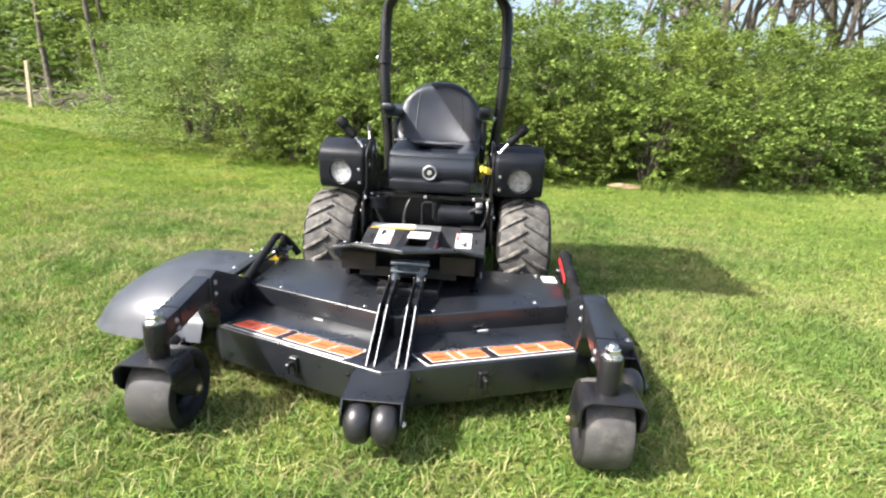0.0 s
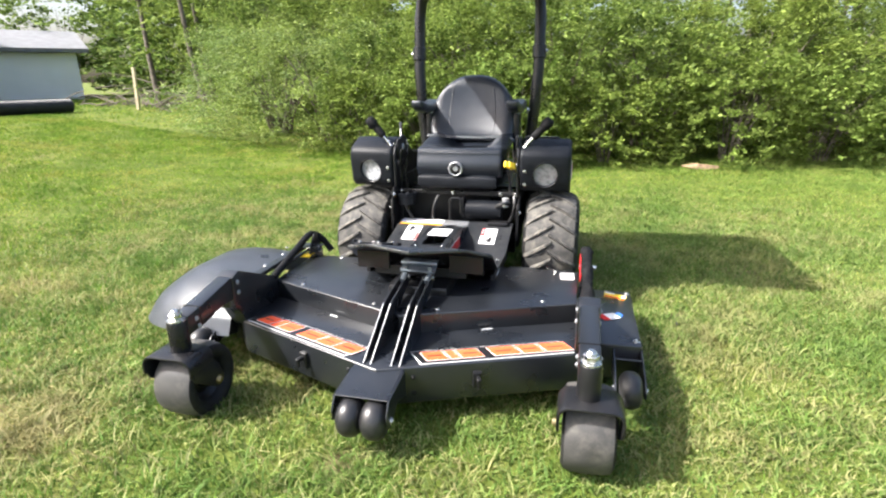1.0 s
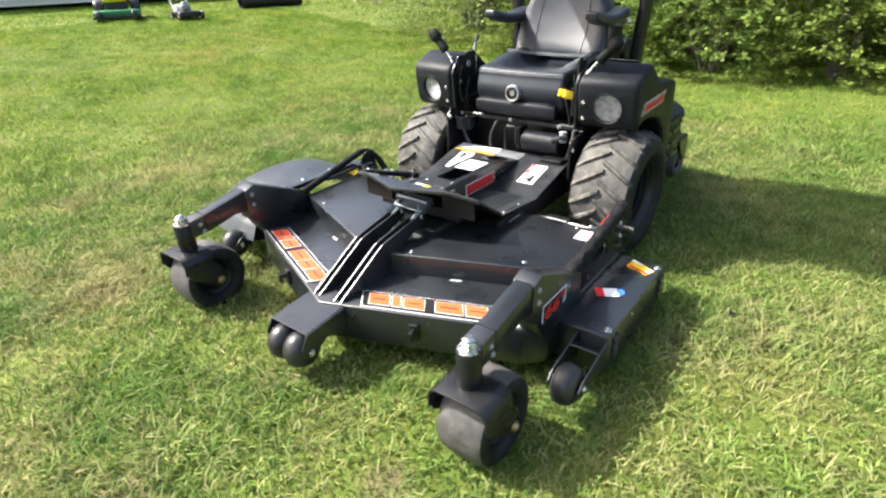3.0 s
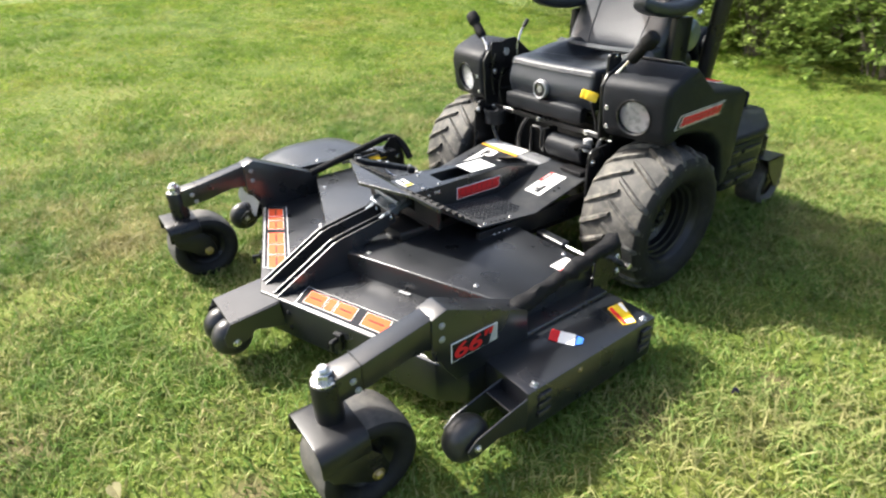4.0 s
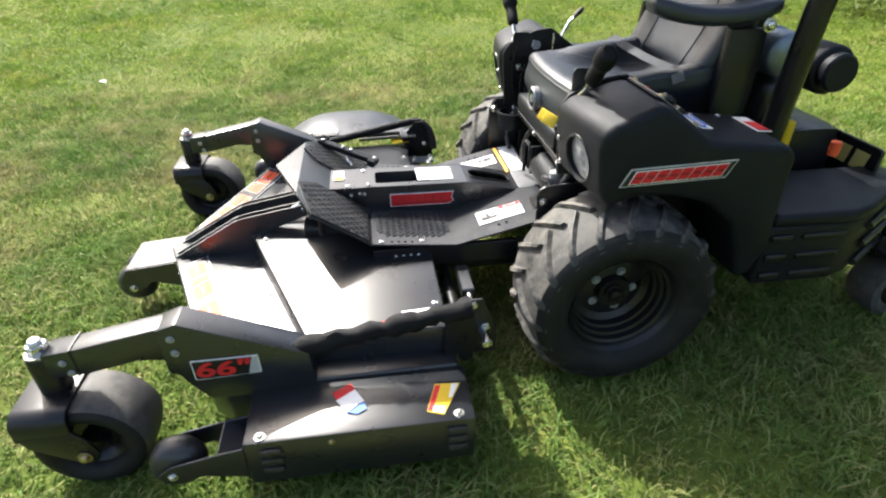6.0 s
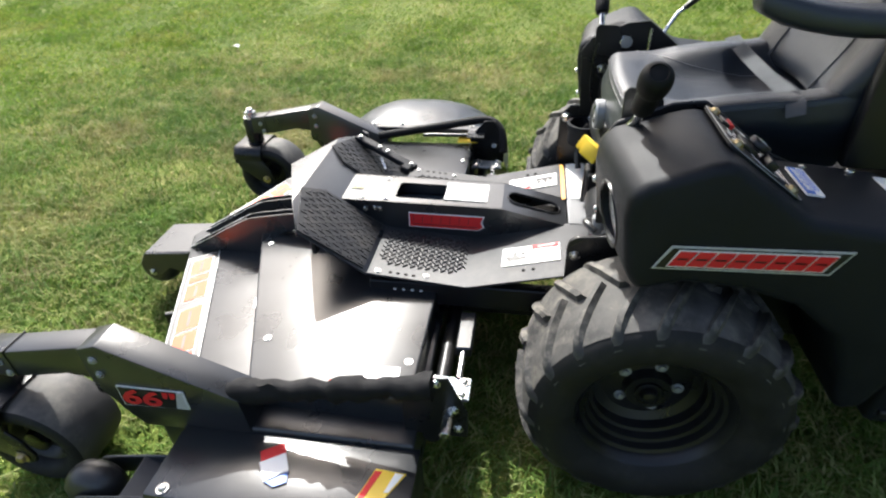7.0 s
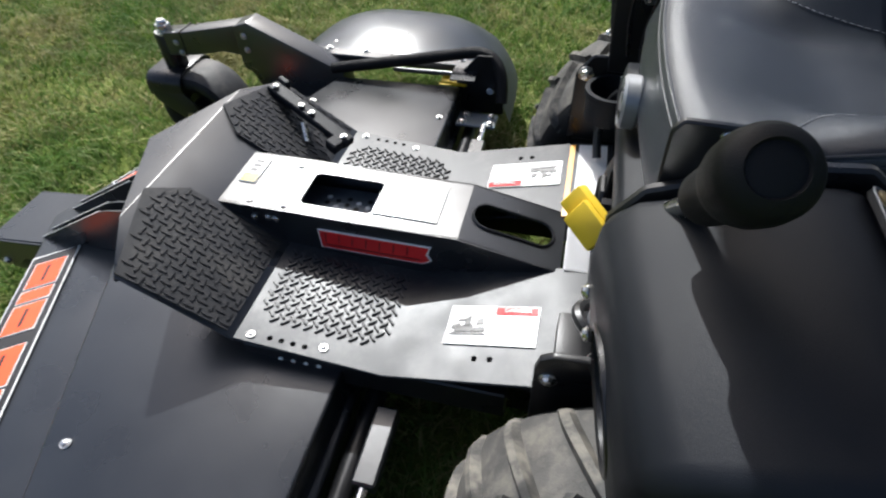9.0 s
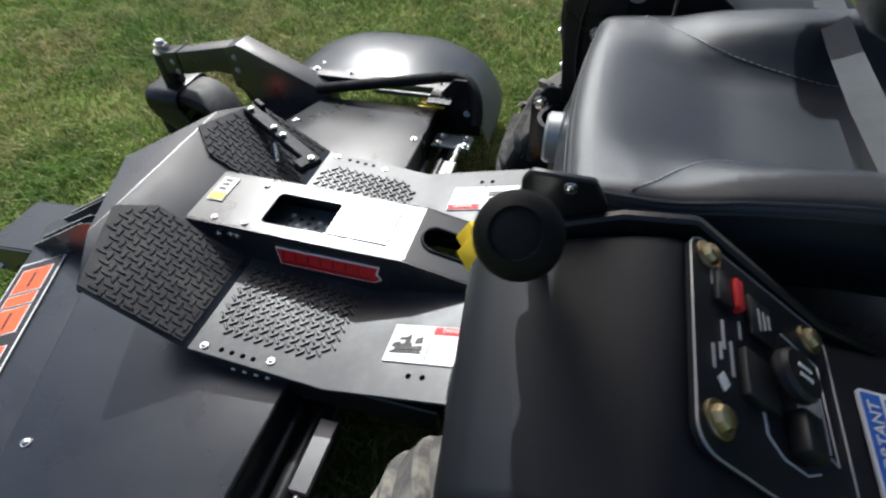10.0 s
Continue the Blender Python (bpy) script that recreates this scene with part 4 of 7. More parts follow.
# yellow parking lever
bm = bmesh.new()
box(bm, -0.03, 0.024, -0.008, 0.008, -0.019, 0.013)
box(bm, -0.012, 0.032, -0.017, -0.007, -0.022, 0.012)
bmesh.ops.transform(bm, matrix=Matrix.Translation((0.288, 2.664, 0.732)) @ Matrix.Rotation(radians(46), 4, "Z") @ Matrix.Rotation(radians(20), 4, "Y") @ Matrix.Rotation(radians(-25), 4, "X"), verts=bm.verts)
lever = part("parking_lever", bevel(bm, 0.003, 2), YELLOW, mower, "bright yellow plastic lever tab")
part("lever_stem", tube(bmesh.new(), [(0.28, 2.69, 0.70), (0.29, 2.72, 0.62), (0.29, 2.74, 0.55)], 0.006, 8), FRAME, lever)

# lift cylinders behind the deck, with their bracket plates
for s in (1, -1):
    bm = box(bmesh.new(), min(s * 0.33, s * 0.465), max(s * 0.33, s * 0.465), 2.385, 2.425, 0.24, 0.272)
    cyl = part("lift_cylinder", bevel(bm, 0.004, 1), POWDER, mower, "black square cylinder of the deck lift")
    part("piston_rod", rod(bmesh.new(), (s * 0.465, 2.405, 0.256), (s * 0.55, 2.405, 0.256), 0.009), CHROME, cyl)
    bm = box(bmesh.new(), min(s * 0.545, s * 0.61), max(s * 0.545, s * 0.61), 2.322, 2.435, 0.25, 0.258)
    plate = part("bracket_plate", bevel(bm, 0.002, 1), BARE, mower)
    for x, y in ((0.558, 2.34), (0.595, 2.345), (0.56, 2.42), (0.597, 2.418)):
        bolt(plate, (s * x, y, 0.2585), Z, 0.009)
    part("cross_tube", rod(bmesh.new(), (s * 0.2, 2.36, 0.21), (s * 0.68, 2.36, 0.21), 0.02), FRAME, mower)
    part("link_pin", rod(bmesh.new(), (s * 0.66, 2.40, 0.3), (s * 0.74, 2.40, 0.3), 0.011), CHROME, mower)
    bm = prism(bmesh.new(), [(2.30, 0.22), (2.30, 0.33), (2.36, 0.40), (2.40, 0.40), (2.44, 0.30), (2.44, 0.22)], "x", s * 0.672, s * 0.68)
    lug = part("link_plate", bevel(bm, 0.002, 1), FRAME, mower)
    for y, z in ((2.375, 0.385), (2.41, 0.31), (2.42, 0.25)):
        bolt(lug, (s * 0.681, y, z), X * s, 0.008)
rng = random.Random(5)
line = [Vector((0.695, 1.925, 0.312)).lerp(Vector((0.69, 2.37, 0.385)), i / 26) + Vector((0.002 * math.sin(i * 2.9), 0, 0.003 * math.sin(i * 1.3))) for i in range(27)]
boot = part("cylinder_boot", tube(bmesh.new(), line, [0.0245 + 0.002 * math.sin(i * 2.3) + 0.0035 * math.sin(i * 0.55) - (0.008 if i in (12, 13) else 0) for i in range(27)], 14, 0.14, rng), FABRIC, mower, "wrinkled black fabric boot over the lift cylinder", 60)
part("boot_tag", slab(bmesh.new(), [(0.666, 2.14, 0.326), (0.666, 2.36, 0.362), (0.666, 2.36, 0.382), (0.666, 2.14, 0.346)], 0.004), RED, boot, "red tag along the boot")
line = [Vector((-0.66, 1.92, 0.325)).lerp(Vector((-0.70, 2.33, 0.392)), i / 10) for i in range(11)] + arc((-0.70, 2.34, 0.394), (-0.70, 2.44, 0.41), (-0.62, 2.44, 0.29), 8)
part("hydraulic_hose", tube(bmesh.new(), line, 0.0165, 12), FABRIC, mower, "thick black hose bent down behind the deck", 60)
part("chute_rod", rod(bmesh.new(), (-0.70, 2.10, 0.32), (-0.68, 2.36, 0.335), 0.007), POWDER, mower)
bm = box(bmesh.new(), -0.72, -0.62, 2.29, 2.36, 0.345, 0.351)
part("hinge_bracket", bm, POWDER, mower)
sheet("warning_sticker", mower, YELLOW, (-0.72, 2.25, 0.3065), X, Y, [(0, 0), (0.06, 0), (0.06, 0.08), (0, 0.08)], 0.003, 0.002, "yellow warning sticker")

# discharge chute: a wide domed cover on the far side
def chute_place(r, a):
    c, k = math.cos(a), math.sin(a)
    e = 2 / 3.2
    x = -0.73 - 0.56 * r * abs(c) ** e
    y = 2.055 + 0.40 * r * (abs(k) ** e) * (1 if k > 0 else -1)
    z = 0.338 + 0.045 * math.sin(math.pi * min(1, r * 1.15)) * abs(c) ** 0.6 - 0.13 * r ** 3.5 - (0.05 * (r - 0.9) / 0.1 if r > 0.9 else 0) - 0.02 * abs(c) * r
    return Vector((x, y, z))


bm = bmesh.new()
rows = [[bm.verts.new(chute_place(r, -math.pi / 2 + math.pi * i / 28)) for i in range(29)] for r in (0.02, 0.2, 0.4, 0.55, 0.7, 0.8, 0.88, 0.94, 1.0)]
for a, b in zip(rows, rows[1:]):
    for i in range(28):
        bm.faces.new((a[i], a[i + 1], b[i + 1], b[i]))
bmesh.ops.solidify(bm, geom=bm.faces[:], thickness=0.006)
chute = part("discharge_chute", bm, CHUTE, mower, "broad domed dark grey discharge chute", 60)
bm = box(bmesh.new(), -0.75, -0.71, 1.84, 2.34, 0.325, 0.345)
part("chute_hinge", bevel(bm, 0.003, 1), POWDER, chute, "black metal hinge strip")
for y in (1.88, 2.0, 2.17, 2.3):
    bolt(chute, (-0.745, y, 0.3455), Z, 0.008)
    bolt(chute, (-0.80, y, 0.3375), Z, 0.006)

# ---- drive wheels ----
for s in (1, -1):
    cx, cy, cz = s * 0.513, 2.825, 0.29 + GROUND
    hw = 0.141
    half_prof = [(0.155, 0.72), (0.168, 0.84), (0.19, 0.97), (0.218, 1.0), (0.243, 0.965), (0.26, 0.86), (0.27, 0.67), (0.275, 0.36), (0.2765, 0.0)]
    prof = [(r, -hw * w) for r, w in half_prof] + [(r, hw * w) for r, w in half_prof[-2::-1]]
    tyre = part("drive_tyre", lathe(bmesh.new(), prof, (cx, cy, cz), (cx + 1, cy, cz), 64, closed=False), SIDEWALL, mower, "fat dusty black drive tyre with chevron lugs", 60)
    band = [(r + 0.0012, w) for r, w in prof if r > 0.255]
    part("tread_band", lathe(bmesh.new(), band, (cx, cy, cz), (cx + 1, cy, cz), 64, closed=False), TYRE, tyre, "dusty grey tread between the lugs", 60)

    def carcass(lat):
        """The tyre's radius at a place across its width."""
        return float(np.interp(abs(lat) / hw, [w for r, w in half_prof[::-1] if r > 0.21], [r for r, w in half_prof[::-1] if r > 0.21]))

    count = 20
    for w in (-1, 1):
        bm = bmesh.new()
        rings = []
        for j in range(11):
            f = j / 10
            lat = w * hw * (-0.06 + 1.035 * f)
            ang = 0.30 * (1 - f)
            r0 = carcass(lat)
            half = 0.009 + 0.003 * f
            tops = r0 + 0.001 + 0.0145 * (1 - 0.95 * f ** 5)
            ring = []
            for da, rr in ((-half * 1.5, r0 - 0.004), (-half * 0.6, tops), (half * 0.6, tops), (half * 1.5, r0 - 0.004)):
                t = ang + da / 0.28
                ring.append(bm.verts.new((lat, -rr * math.cos(t), rr * math.sin(t))))
            rings.append(ring)
        for a, b in zip(rings, rings[1:]):
            for i in range(3):
                bm.faces.new((a[i], a[i + 1], b[i + 1], b[i]))
        bm.faces.new(rings[0])
        bm.faces.new(rings[-1][::-1])
        lug_mesh = mesh_from("tyre_lug", bm, LUG, 40)
        for k in range(count):
            lug = new("tyre_lug", lug_mesh)
            lug.parent = tyre
            lug.matrix_local = Matrix.Translation(Vector((cx, cy, cz)) - ORIGIN) @ Matrix.Rotation(-2 * math.pi * (k + (0.5 if w > 0 else 0)) / count, 4, "X")
    rimp = [(0.03, s * -0.05), (0.03, s * 0.04), (0.048, s * 0.042), (0.053, s * 0.02), (0.098, s * 0.012), (0.118, s * 0.022), (0.12, s * 0.045), (0.128, s * 0.048), (0.13, s * 0.066), (0.139, s * 0.069), (0.141, s * 0.086), (0.15, s * 0.09), (0.155, s * 0.106), (0.163, s * 0.114), (0.168, s * 0.106), (0.155, s * 0.09), (0.15, s * -0.1), (0.12, s * -0.1), (0.1, s * -0.05)]
    rim = part("drive_rim", lathe(bmesh.new(), rimp, (cx, cy, cz), (cx + 1, cy, cz), 40), FRAME, tyre, "black steel wheel rim")
    for k in range(5):
        a = 2 * math.pi * k / 5
        bolt(tyre, (cx + s * 0.021, cy + 0.065 * math.cos(a), cz + 0.065 * math.sin(a)), X * s, 0.0095, GREY_METAL)
    bolt(tyre, (cx + s * 0.043, cy, cz), X * s, 0.02, FRAME)

# ---- fenders with headlights ----
FENDER = [(2.715, 0.585), (2.684, 0.62), (2.666, 0.735), (2.668, 0.785), (2.695, 0.808), (2.81, 0.845), (2.85, 0.851), (2.985, 0.754), (3.13, 0.738), (3.205, 0.73), (3.235, 0.70), (3.245, 0.42), (3.215, 0.33), (3.165, 0.32), (3.148, 0.40), (3.10, 0.51), (3.02, 0.575), (2.92, 0.605), (2.81, 0.612)]
for s in (1, -1):
    bm = prism(bmesh.new(), FENDER, "x", s * 0.338, s * 0.596)
    bevel(bm, 0.026, 4, 28)
    for v in bm.verts:
        v.co.y += (abs(v.co.x) - 0.35) * 0.13 * max(0, min(1, (2.85 - v.co.y) / 0.16))
    out = Vector((s * 0.13, -1, -0.156)).normalized()
    spot = Vector((s * 0.472, 2.6907, 0.679))
    bm = hollow(bm, rod(bmesh.new(), spot - out * 0.026, spot + out * 0.03, 0.06, seg=40, edge=0.0))
    fender = part("fender", bm, PLASTIC, mower, "rounded black plastic fender with a round sunken headlight", 40)
    bm = lathe(bmesh.new(), [(0.0605, -0.012), (0.0605, 0.0), (0.064, 0.0028), (0.067, 0.0018), (0.068, -0.002)], spot, spot + out, 36, closed=False)
    part("headlight_bezel", bm, FRAME, fender, "black headlight ring")
    base = spot - out * 0.0255
    bm = lathe(bmesh.new(), [(0.0595, 0.012), (0.05, 0.006), (0.03, 0.0025), (0.012, 0.002)], base, base + out, 36)
    part("headlight", bm, LAMP, fender, "round pale headlight")
    bm = bmesh.new()
    for dx in (-0.016, 0.014):
        box(bm, base.x + dx - 0.008, base.x + dx + 0.008, base.y - 0.009, base.y - 0.003, base.z - 0.02, base.z + 0.016)
    part("headlight_bulb", bevel(bm, 0.002, 1), GREY_METAL, fender)
    bm = lathe(bmesh.new(), [(0.0585, 0.0125), (0.04, 0.0165), (0.02, 0.0185), (0.004, 0.019)], base, base + out, 36, closed=False)
    lens = part("headlight_lens", bm, GLASS, fender, "clear lens")
    lens.visible_shadow = False
    for z in (0.63, 0.70):
        bolt(fender, (s * 0.368, 2.683 - (z - 0.62) * 0.156, z), -Y, 0.006)
# inner side consoles
for s in (1, -1):
    bm = prism(bmesh.new(), [(2.69, 0.57), (2.674, 0.77), (2.70, 0.81), (2.80, 0.852), (2.86, 0.858), (2.99, 0.76), (3.05, 0.735), (3.05, 0.56)], "x", s * 0.325, s * 0.337)
    con = part("side_console", bevel(bm, 0.003, 1), FRAME, mower, "black steel side console plate")
    bolt(con, (s * 0.3245, 2.79, 0.80), X * -s, 0.012)
    bolt(con, (s * 0.3245, 2.74, 0.72), X * -s, 0.009)
    for p, q in (((s * 0.3, 2.72, 0.62), (s * 0.3, 2.72, 0.8)), ((s * 0.28, 2.75, 0.58), (s * 0.28, 2.75, 0.74))):
        part("brake_cable", tube(bmesh.new(), arc(p, (Vector(p) + Vector(q)) / 2 + Vector((0.02 * s, -0.02, 0)), q), 0.004, 6), INK, con)
key = part("key_switch", rod(bmesh.new(), (-0.325, 2.80, 0.80), (-0.312, 2.80, 0.80), 0.017, seg=20), GREY_METAL, mower, "round bright key switch")
part("blade_lever", tube(bmesh.new(), [(-0.36, 2.90, 0.80), (-0.37, 2.94, 0.87), (-0.375, 2.96, 0.885)], 0.006, 8), CHROME, mower)
part("lever_tip", tube(bmesh.new(), [(-0.375, 2.955, 0.882), (-0.385, 2.985, 0.905), (-0.388, 2.995, 0.912)], [0.007, 0.011, 0.008], 10), INK, mower, "black lever tip")
part("stay_rod", tube(bmesh.new(), [(-0.315, 2.865, 0.74), (-0.315, 2.865, 0.84)], 0.004, 6), CHROME, mower)
# steering levers
for s in (1, -1):
    lower, mid, top = Vector((s * 0.34, 2.712, 0.785)), Vector((s * 0.372, 2.73, 0.830)), Vector((s * 0.490, 2.728, 0.958))
    arm = part("lap_lever", tube(bmesh.new(), [lower - Vector((0, 0, 0.05)), lower, mid.lerp(lower, 0.3), mid, mid.lerp(top, 0.3)], 0.009, 12), CHROME, mower, "bright steel steering lever with a black foam grip")
    bm = lathe(bmesh.new(), [(0.012, 0.042), (0.018, 0.045), (0.021, 0.053), (0.0215, 0.065), (0.021, 0.09), (0.0195, 0.106), (0.0215, 0.114), (0.0265, 0.122), (0.028, 0.132), (0.0283, 0.146), (0.027, 0.158), (0.0225, 0.166), (0.016, 0.1695), (0.0145, 0.1675), (0.01, 0.169), (0.003, 0.1695)], mid, top, 32)
    part("lever_grip", bm, FOAM, arm, "black foam lever grip with a bulbous head", 40)
    top = 0.876 if s > 0 else 0.848
    bm = prism(bmesh.new(), [(2.712, 0.76), (2.708, top - 0.011), (2.716, top), (2.772, top - 0.002), (2.785, top - 0.026), (2.79, 0.76)], "x", s * 0.316, s * 0.3245)
    part("lever_bracket", bevel(bm, 0.002, 1), FRAME, arm)
    bm = rod(bmesh.new(), (s * 0.333, 2.742, 0.80), (s * 0.365, 2.742, 0.80), 0.014)
    part("lever_pivot", bm, FRAME, arm)
    bolt(arm, (s * 0.352, 2.744, 0.815), -Y, 0.007)
    bolt(arm, (s * 0.325, 2.752, top - 0.011), X * s, 0.0044)

# ---- control panel on the near fender ----
po, pu = Vector((0.345, 2.850, 0.8525)), Vector((1, 0, 0))
pv = Vector((0, 0.135, -0.097)).normalized()
pn = pu.cross(pv)
pts = rounded(0.19, 0.17, 0.018, 5)
bm = slab(bmesh.new(), [po + pu * (a - 0.0 + 0.0) + pv * b + pn * 0.004 for a, b in pts], 0.006)
panel = part("control_panel", bevel(bm, 0.001, 1), PLASTIC, mower, "dark control panel with switches and four brass bolts")
part("panel_border", tube(bmesh.new(), [po + pu * a + pv * b + pn * 0.0042 for a, b in pts + [pts[0]]], 0.0009, 5), GREY_METAL, panel)


def on_panel(a, b, h=0.004):
    return po + pu * a + pv * b + pn * h


for a, b in ((0.015, 0.02), (0.163, 0.02), (0.02, 0.146), (0.17, 0.15)):
    bolt(panel, on_panel(a, b), pn, 0.0095, YELLOW_ZINC)


def panel_block(name, mat, a, b, w, h, high, label=""):
    bm = bmesh.new()
    box(bm, -w / 2, w / 2, -h / 2, h / 2, 0, high)
    bevel(bm, min(w, h, high) * 0.18, 2)
    m = Matrix((pu, pv, pn)).transposed().to_4x4()
    m.translation = on_panel(a, b, 0.0035)
    bmesh.ops.transform(bm, matrix=m, verts=bm.verts)
    return part(name, bm, mat, panel, label)


panel_block("rocker_switch", INK, 0.044, 0.032, 0.034, 0.018, 0.006)
panel_block("rocker_switch", RED, 0.042, 0.046, 0.03, 0.0085, 0.009, "red rocker switch")
panel_block("hour_meter", INK, 0.05, 0.073, 0.04, 0.026, 0.006, "small black hour meter")
panel_block("ignition_block", INK, 0.112, 0.062, 0.04, 0.034, 0.008)
for q in range(3):
    sheet("printed_line", panel, SILVER, on_panel(0.04, 0.069 + 0.006 * q, 0.0095), pu, pv, [(0, 0), (0.022 - 0.004 * q, 0), (0.022 - 0.004 * q, 0.0018), (0, 0.0018)], 0.0006, 0.001)
knob = part("choke_knob", lathe(bmesh.new(), [(0.01, 0.002), (0.01, 0.008), (0.019, 0.01), (0.021, 0.013), (0.021, 0.019), (0.0185, 0.0225), (0.004, 0.023)], on_panel(0.096, 0.088), on_panel(0.096, 0.088, 1), 22), INK, panel, "black round pull knob")
for k in (-1, 1):
    sheet("knob_mark", knob, WHITE, on_panel(0.096 + 0.004 * k, 0.088, 0.0265), pu, pv, [(-0.0015, -0.007), (0.0015, -0.007), (0.0015, 0.007), (-0.0015, 0.007)], 0.001, 0.001)
panel_block("throttle_lever", INK, 0.134, 0.104, 0.034, 0.022, 0.016, "black throttle lever")
for j in range(8):
    sheet("printed_line", panel, SILVER, on_panel(0.05 + 0.002 * j, 0.112 + 0.0045 * j, 0.0045), pu, pv, [(0, 0), (0.062, 0), (0.062, 0.0014), (0, 0.0014)], 0.0006, 0.001)
sheet("printed_mark", panel, WHITE, on_panel(0.122, 0.022, 0.0045), pu, pv, [(0, 0.006), (0.008, 0), (0.016, 0.006), (0.008, 0.012)], 0.0006, 0.001)
for x, y, w in ((0.098, 0.026, 0.014), (0.075, 0.03, 0.026), (0.028, 0.022, 0.016), (0.064, 0.05, 0.016), (0.104, 0.018, 0.02), (0.09, 0.038, 0.03)):
    sheet("printed_line", panel, SILVER, on_panel(x, y, 0.0045), pu, pv, [(0, 0), (w, 0), (w, 0.0022), (0, 0.0022)], 0.0006, 0.001)
part("printed_frame", tube(bmesh.new(), [on_panel(x, y, 0.0045) for x, y in ((0.04, 0.105), (0.046, 0.15), (0.132, 0.152), (0.12, 0.105))], 0.0008, 5), SILVER, panel)
part("printed_track", tube(bmesh.new(), [on_panel(x, y, 0.0045) for x, y in ((0.125, 0.068), (0.148, 0.07), (0.158, 0.085), (0.158, 0.11), (0.15, 0.125))], 0.0009, 5), SILVER, panel)
down = Vector((0, 0.145, -0.016))
st = sheet("oil_sticker", mower, WHITE, (0.393, 3.008, 0.752), X, down, rounded(0.108, 0.032, 0.004, 4), 0.004, 0.003, "narrow white and blue fluid sticker")
sheet("sticker_head", st, BLUE, (0.393, 3.008, 0.752), X, down, [(0.004, 0.002), (0.104, 0.002), (0.104, 0.0165), (0.004, 0.0165)], 0.0055, 0.0012)
writing("IMPORTANT", 0.0125, WHITE, st, Vector((0.393, 3.008, 0.752)) + X * 0.054 + down.normalized() * 0.0092, -X, -down, 0.0068, 1.2)
for k in range(2):
    sheet("printed_line", st, BLUE, (0.393, 3.008, 0.752), X, down, [(0.006, 0.0205 + 0.005 * k), (0.09, 0.0205 + 0.005 * k), (0.09, 0.022 + 0.005 * k), (0.006, 0.022 + 0.005 * k)], 0.0055, 0.0012)

# ---- seat ----
def ease(f):
    f = max(0.0, min(1.0, f))
    return f * f * (3 - 2 * f)


def cushion(p):
    """The seat: a rounded front, a low middle and raised side bolsters."""
    x, y, z = p
    f = max(0, (z - 0.62) / 0.18)
    side = min(1, abs(x) / 0.215)
    dish = 0.034 * (1 - ease((side - 0.42) / 0.5)) * ease((y - 2.745) / 0.2)
    horn = (0.003 + 0.01 * ease((y - 2.83) / 0.1)) * ease((side - 0.4) / 0.4) * ease((y - 2.72) / 0.1)
    horn += 0.02 * ease((y - 2.85) / 0.2) * ease((side - 0.5) / 0.4)
    z2 = z + (horn - dish) * f - 0.012 * f * (1 - ease((y - 2.712) / 0.03)) + 0.02 * f * ease((y - 3.05) / 0.15)
    taper = 1 - 0.05 * (1 - max(0, min(1, (y - 2.71) / 0.12))) ** 1.8
    under = 1 - 0.3 * (1 - ease((z - 0.645) / 0.12)) * ease((y - 2.74) / 0.08)
    # the front bulges below the piped edge
    lean = (0.012 * ease((z - 0.72) / 0.065) + 0.02 * (1 - ease((z - 0.645) / 0.07))) * (1 - ease((y - 2.71) / 0.2))
    return Vector((0.01 + x * (1 - 0.03 * f) * taper * under, y + lean + 0.012 * side ** 2 * (1 if y < 2.8 else 0), z2))


seat = part("seat_cushion", soft_box(bmesh.new(), -0.245, 0.245, 2.718, 3.22, 0.645, 0.80, 0.014, 30, cushion), VINYL, mower, "padded black vinyl seat cushion with stitched seams", 60)
part("seat_base", soft_box(bmesh.new(), -0.22, 0.225, 2.705, 3.12, 0.585, 0.665, 0.028, 8, lambda p: Vector((p.x * (1 - 0.45 * ease((p.y - 2.74) / 0.08)), p.y, p.z))), PLASTIC, mower, "lower roll of the black seat", 60)
for s in (1, -1):
    seam = [(0.231, 2.806), (0.212, 2.83), (0.19, 2.852), (0.168, 2.876), (0.15, 2.905), (0.138, 2.94), (0.128, 2.98), (0.12, 3.02), (0.113, 3.06), (0.108, 3.1)]
    flat = [(a0 + (a1 - a0) * k / 4, b0 + (b1 - b0) * k / 4) for (a0, b0), (a1, b1) in zip(seam, seam[1:]) for k in range(4)] + [seam[-1]]
    pts3 = [cushion(Vector((s * a, b, 0.80))) + Vector((0, 0, 0.0012)) for a, b in flat]
    part("seam_fold", tube(bmesh.new(), [q + Vector((s * 0.0015, 0, -0.002)) for q in pts3], 0.0014, 6), VINYL, seat)
    for q0, q1 in zip(pts3, pts3[1:]):
        part("stitch", tube(bmesh.new(), [q0.lerp(q1, 0.12), q0.lerp(q1, 0.8)], 0.0006, 4), GREY_METAL, seat)
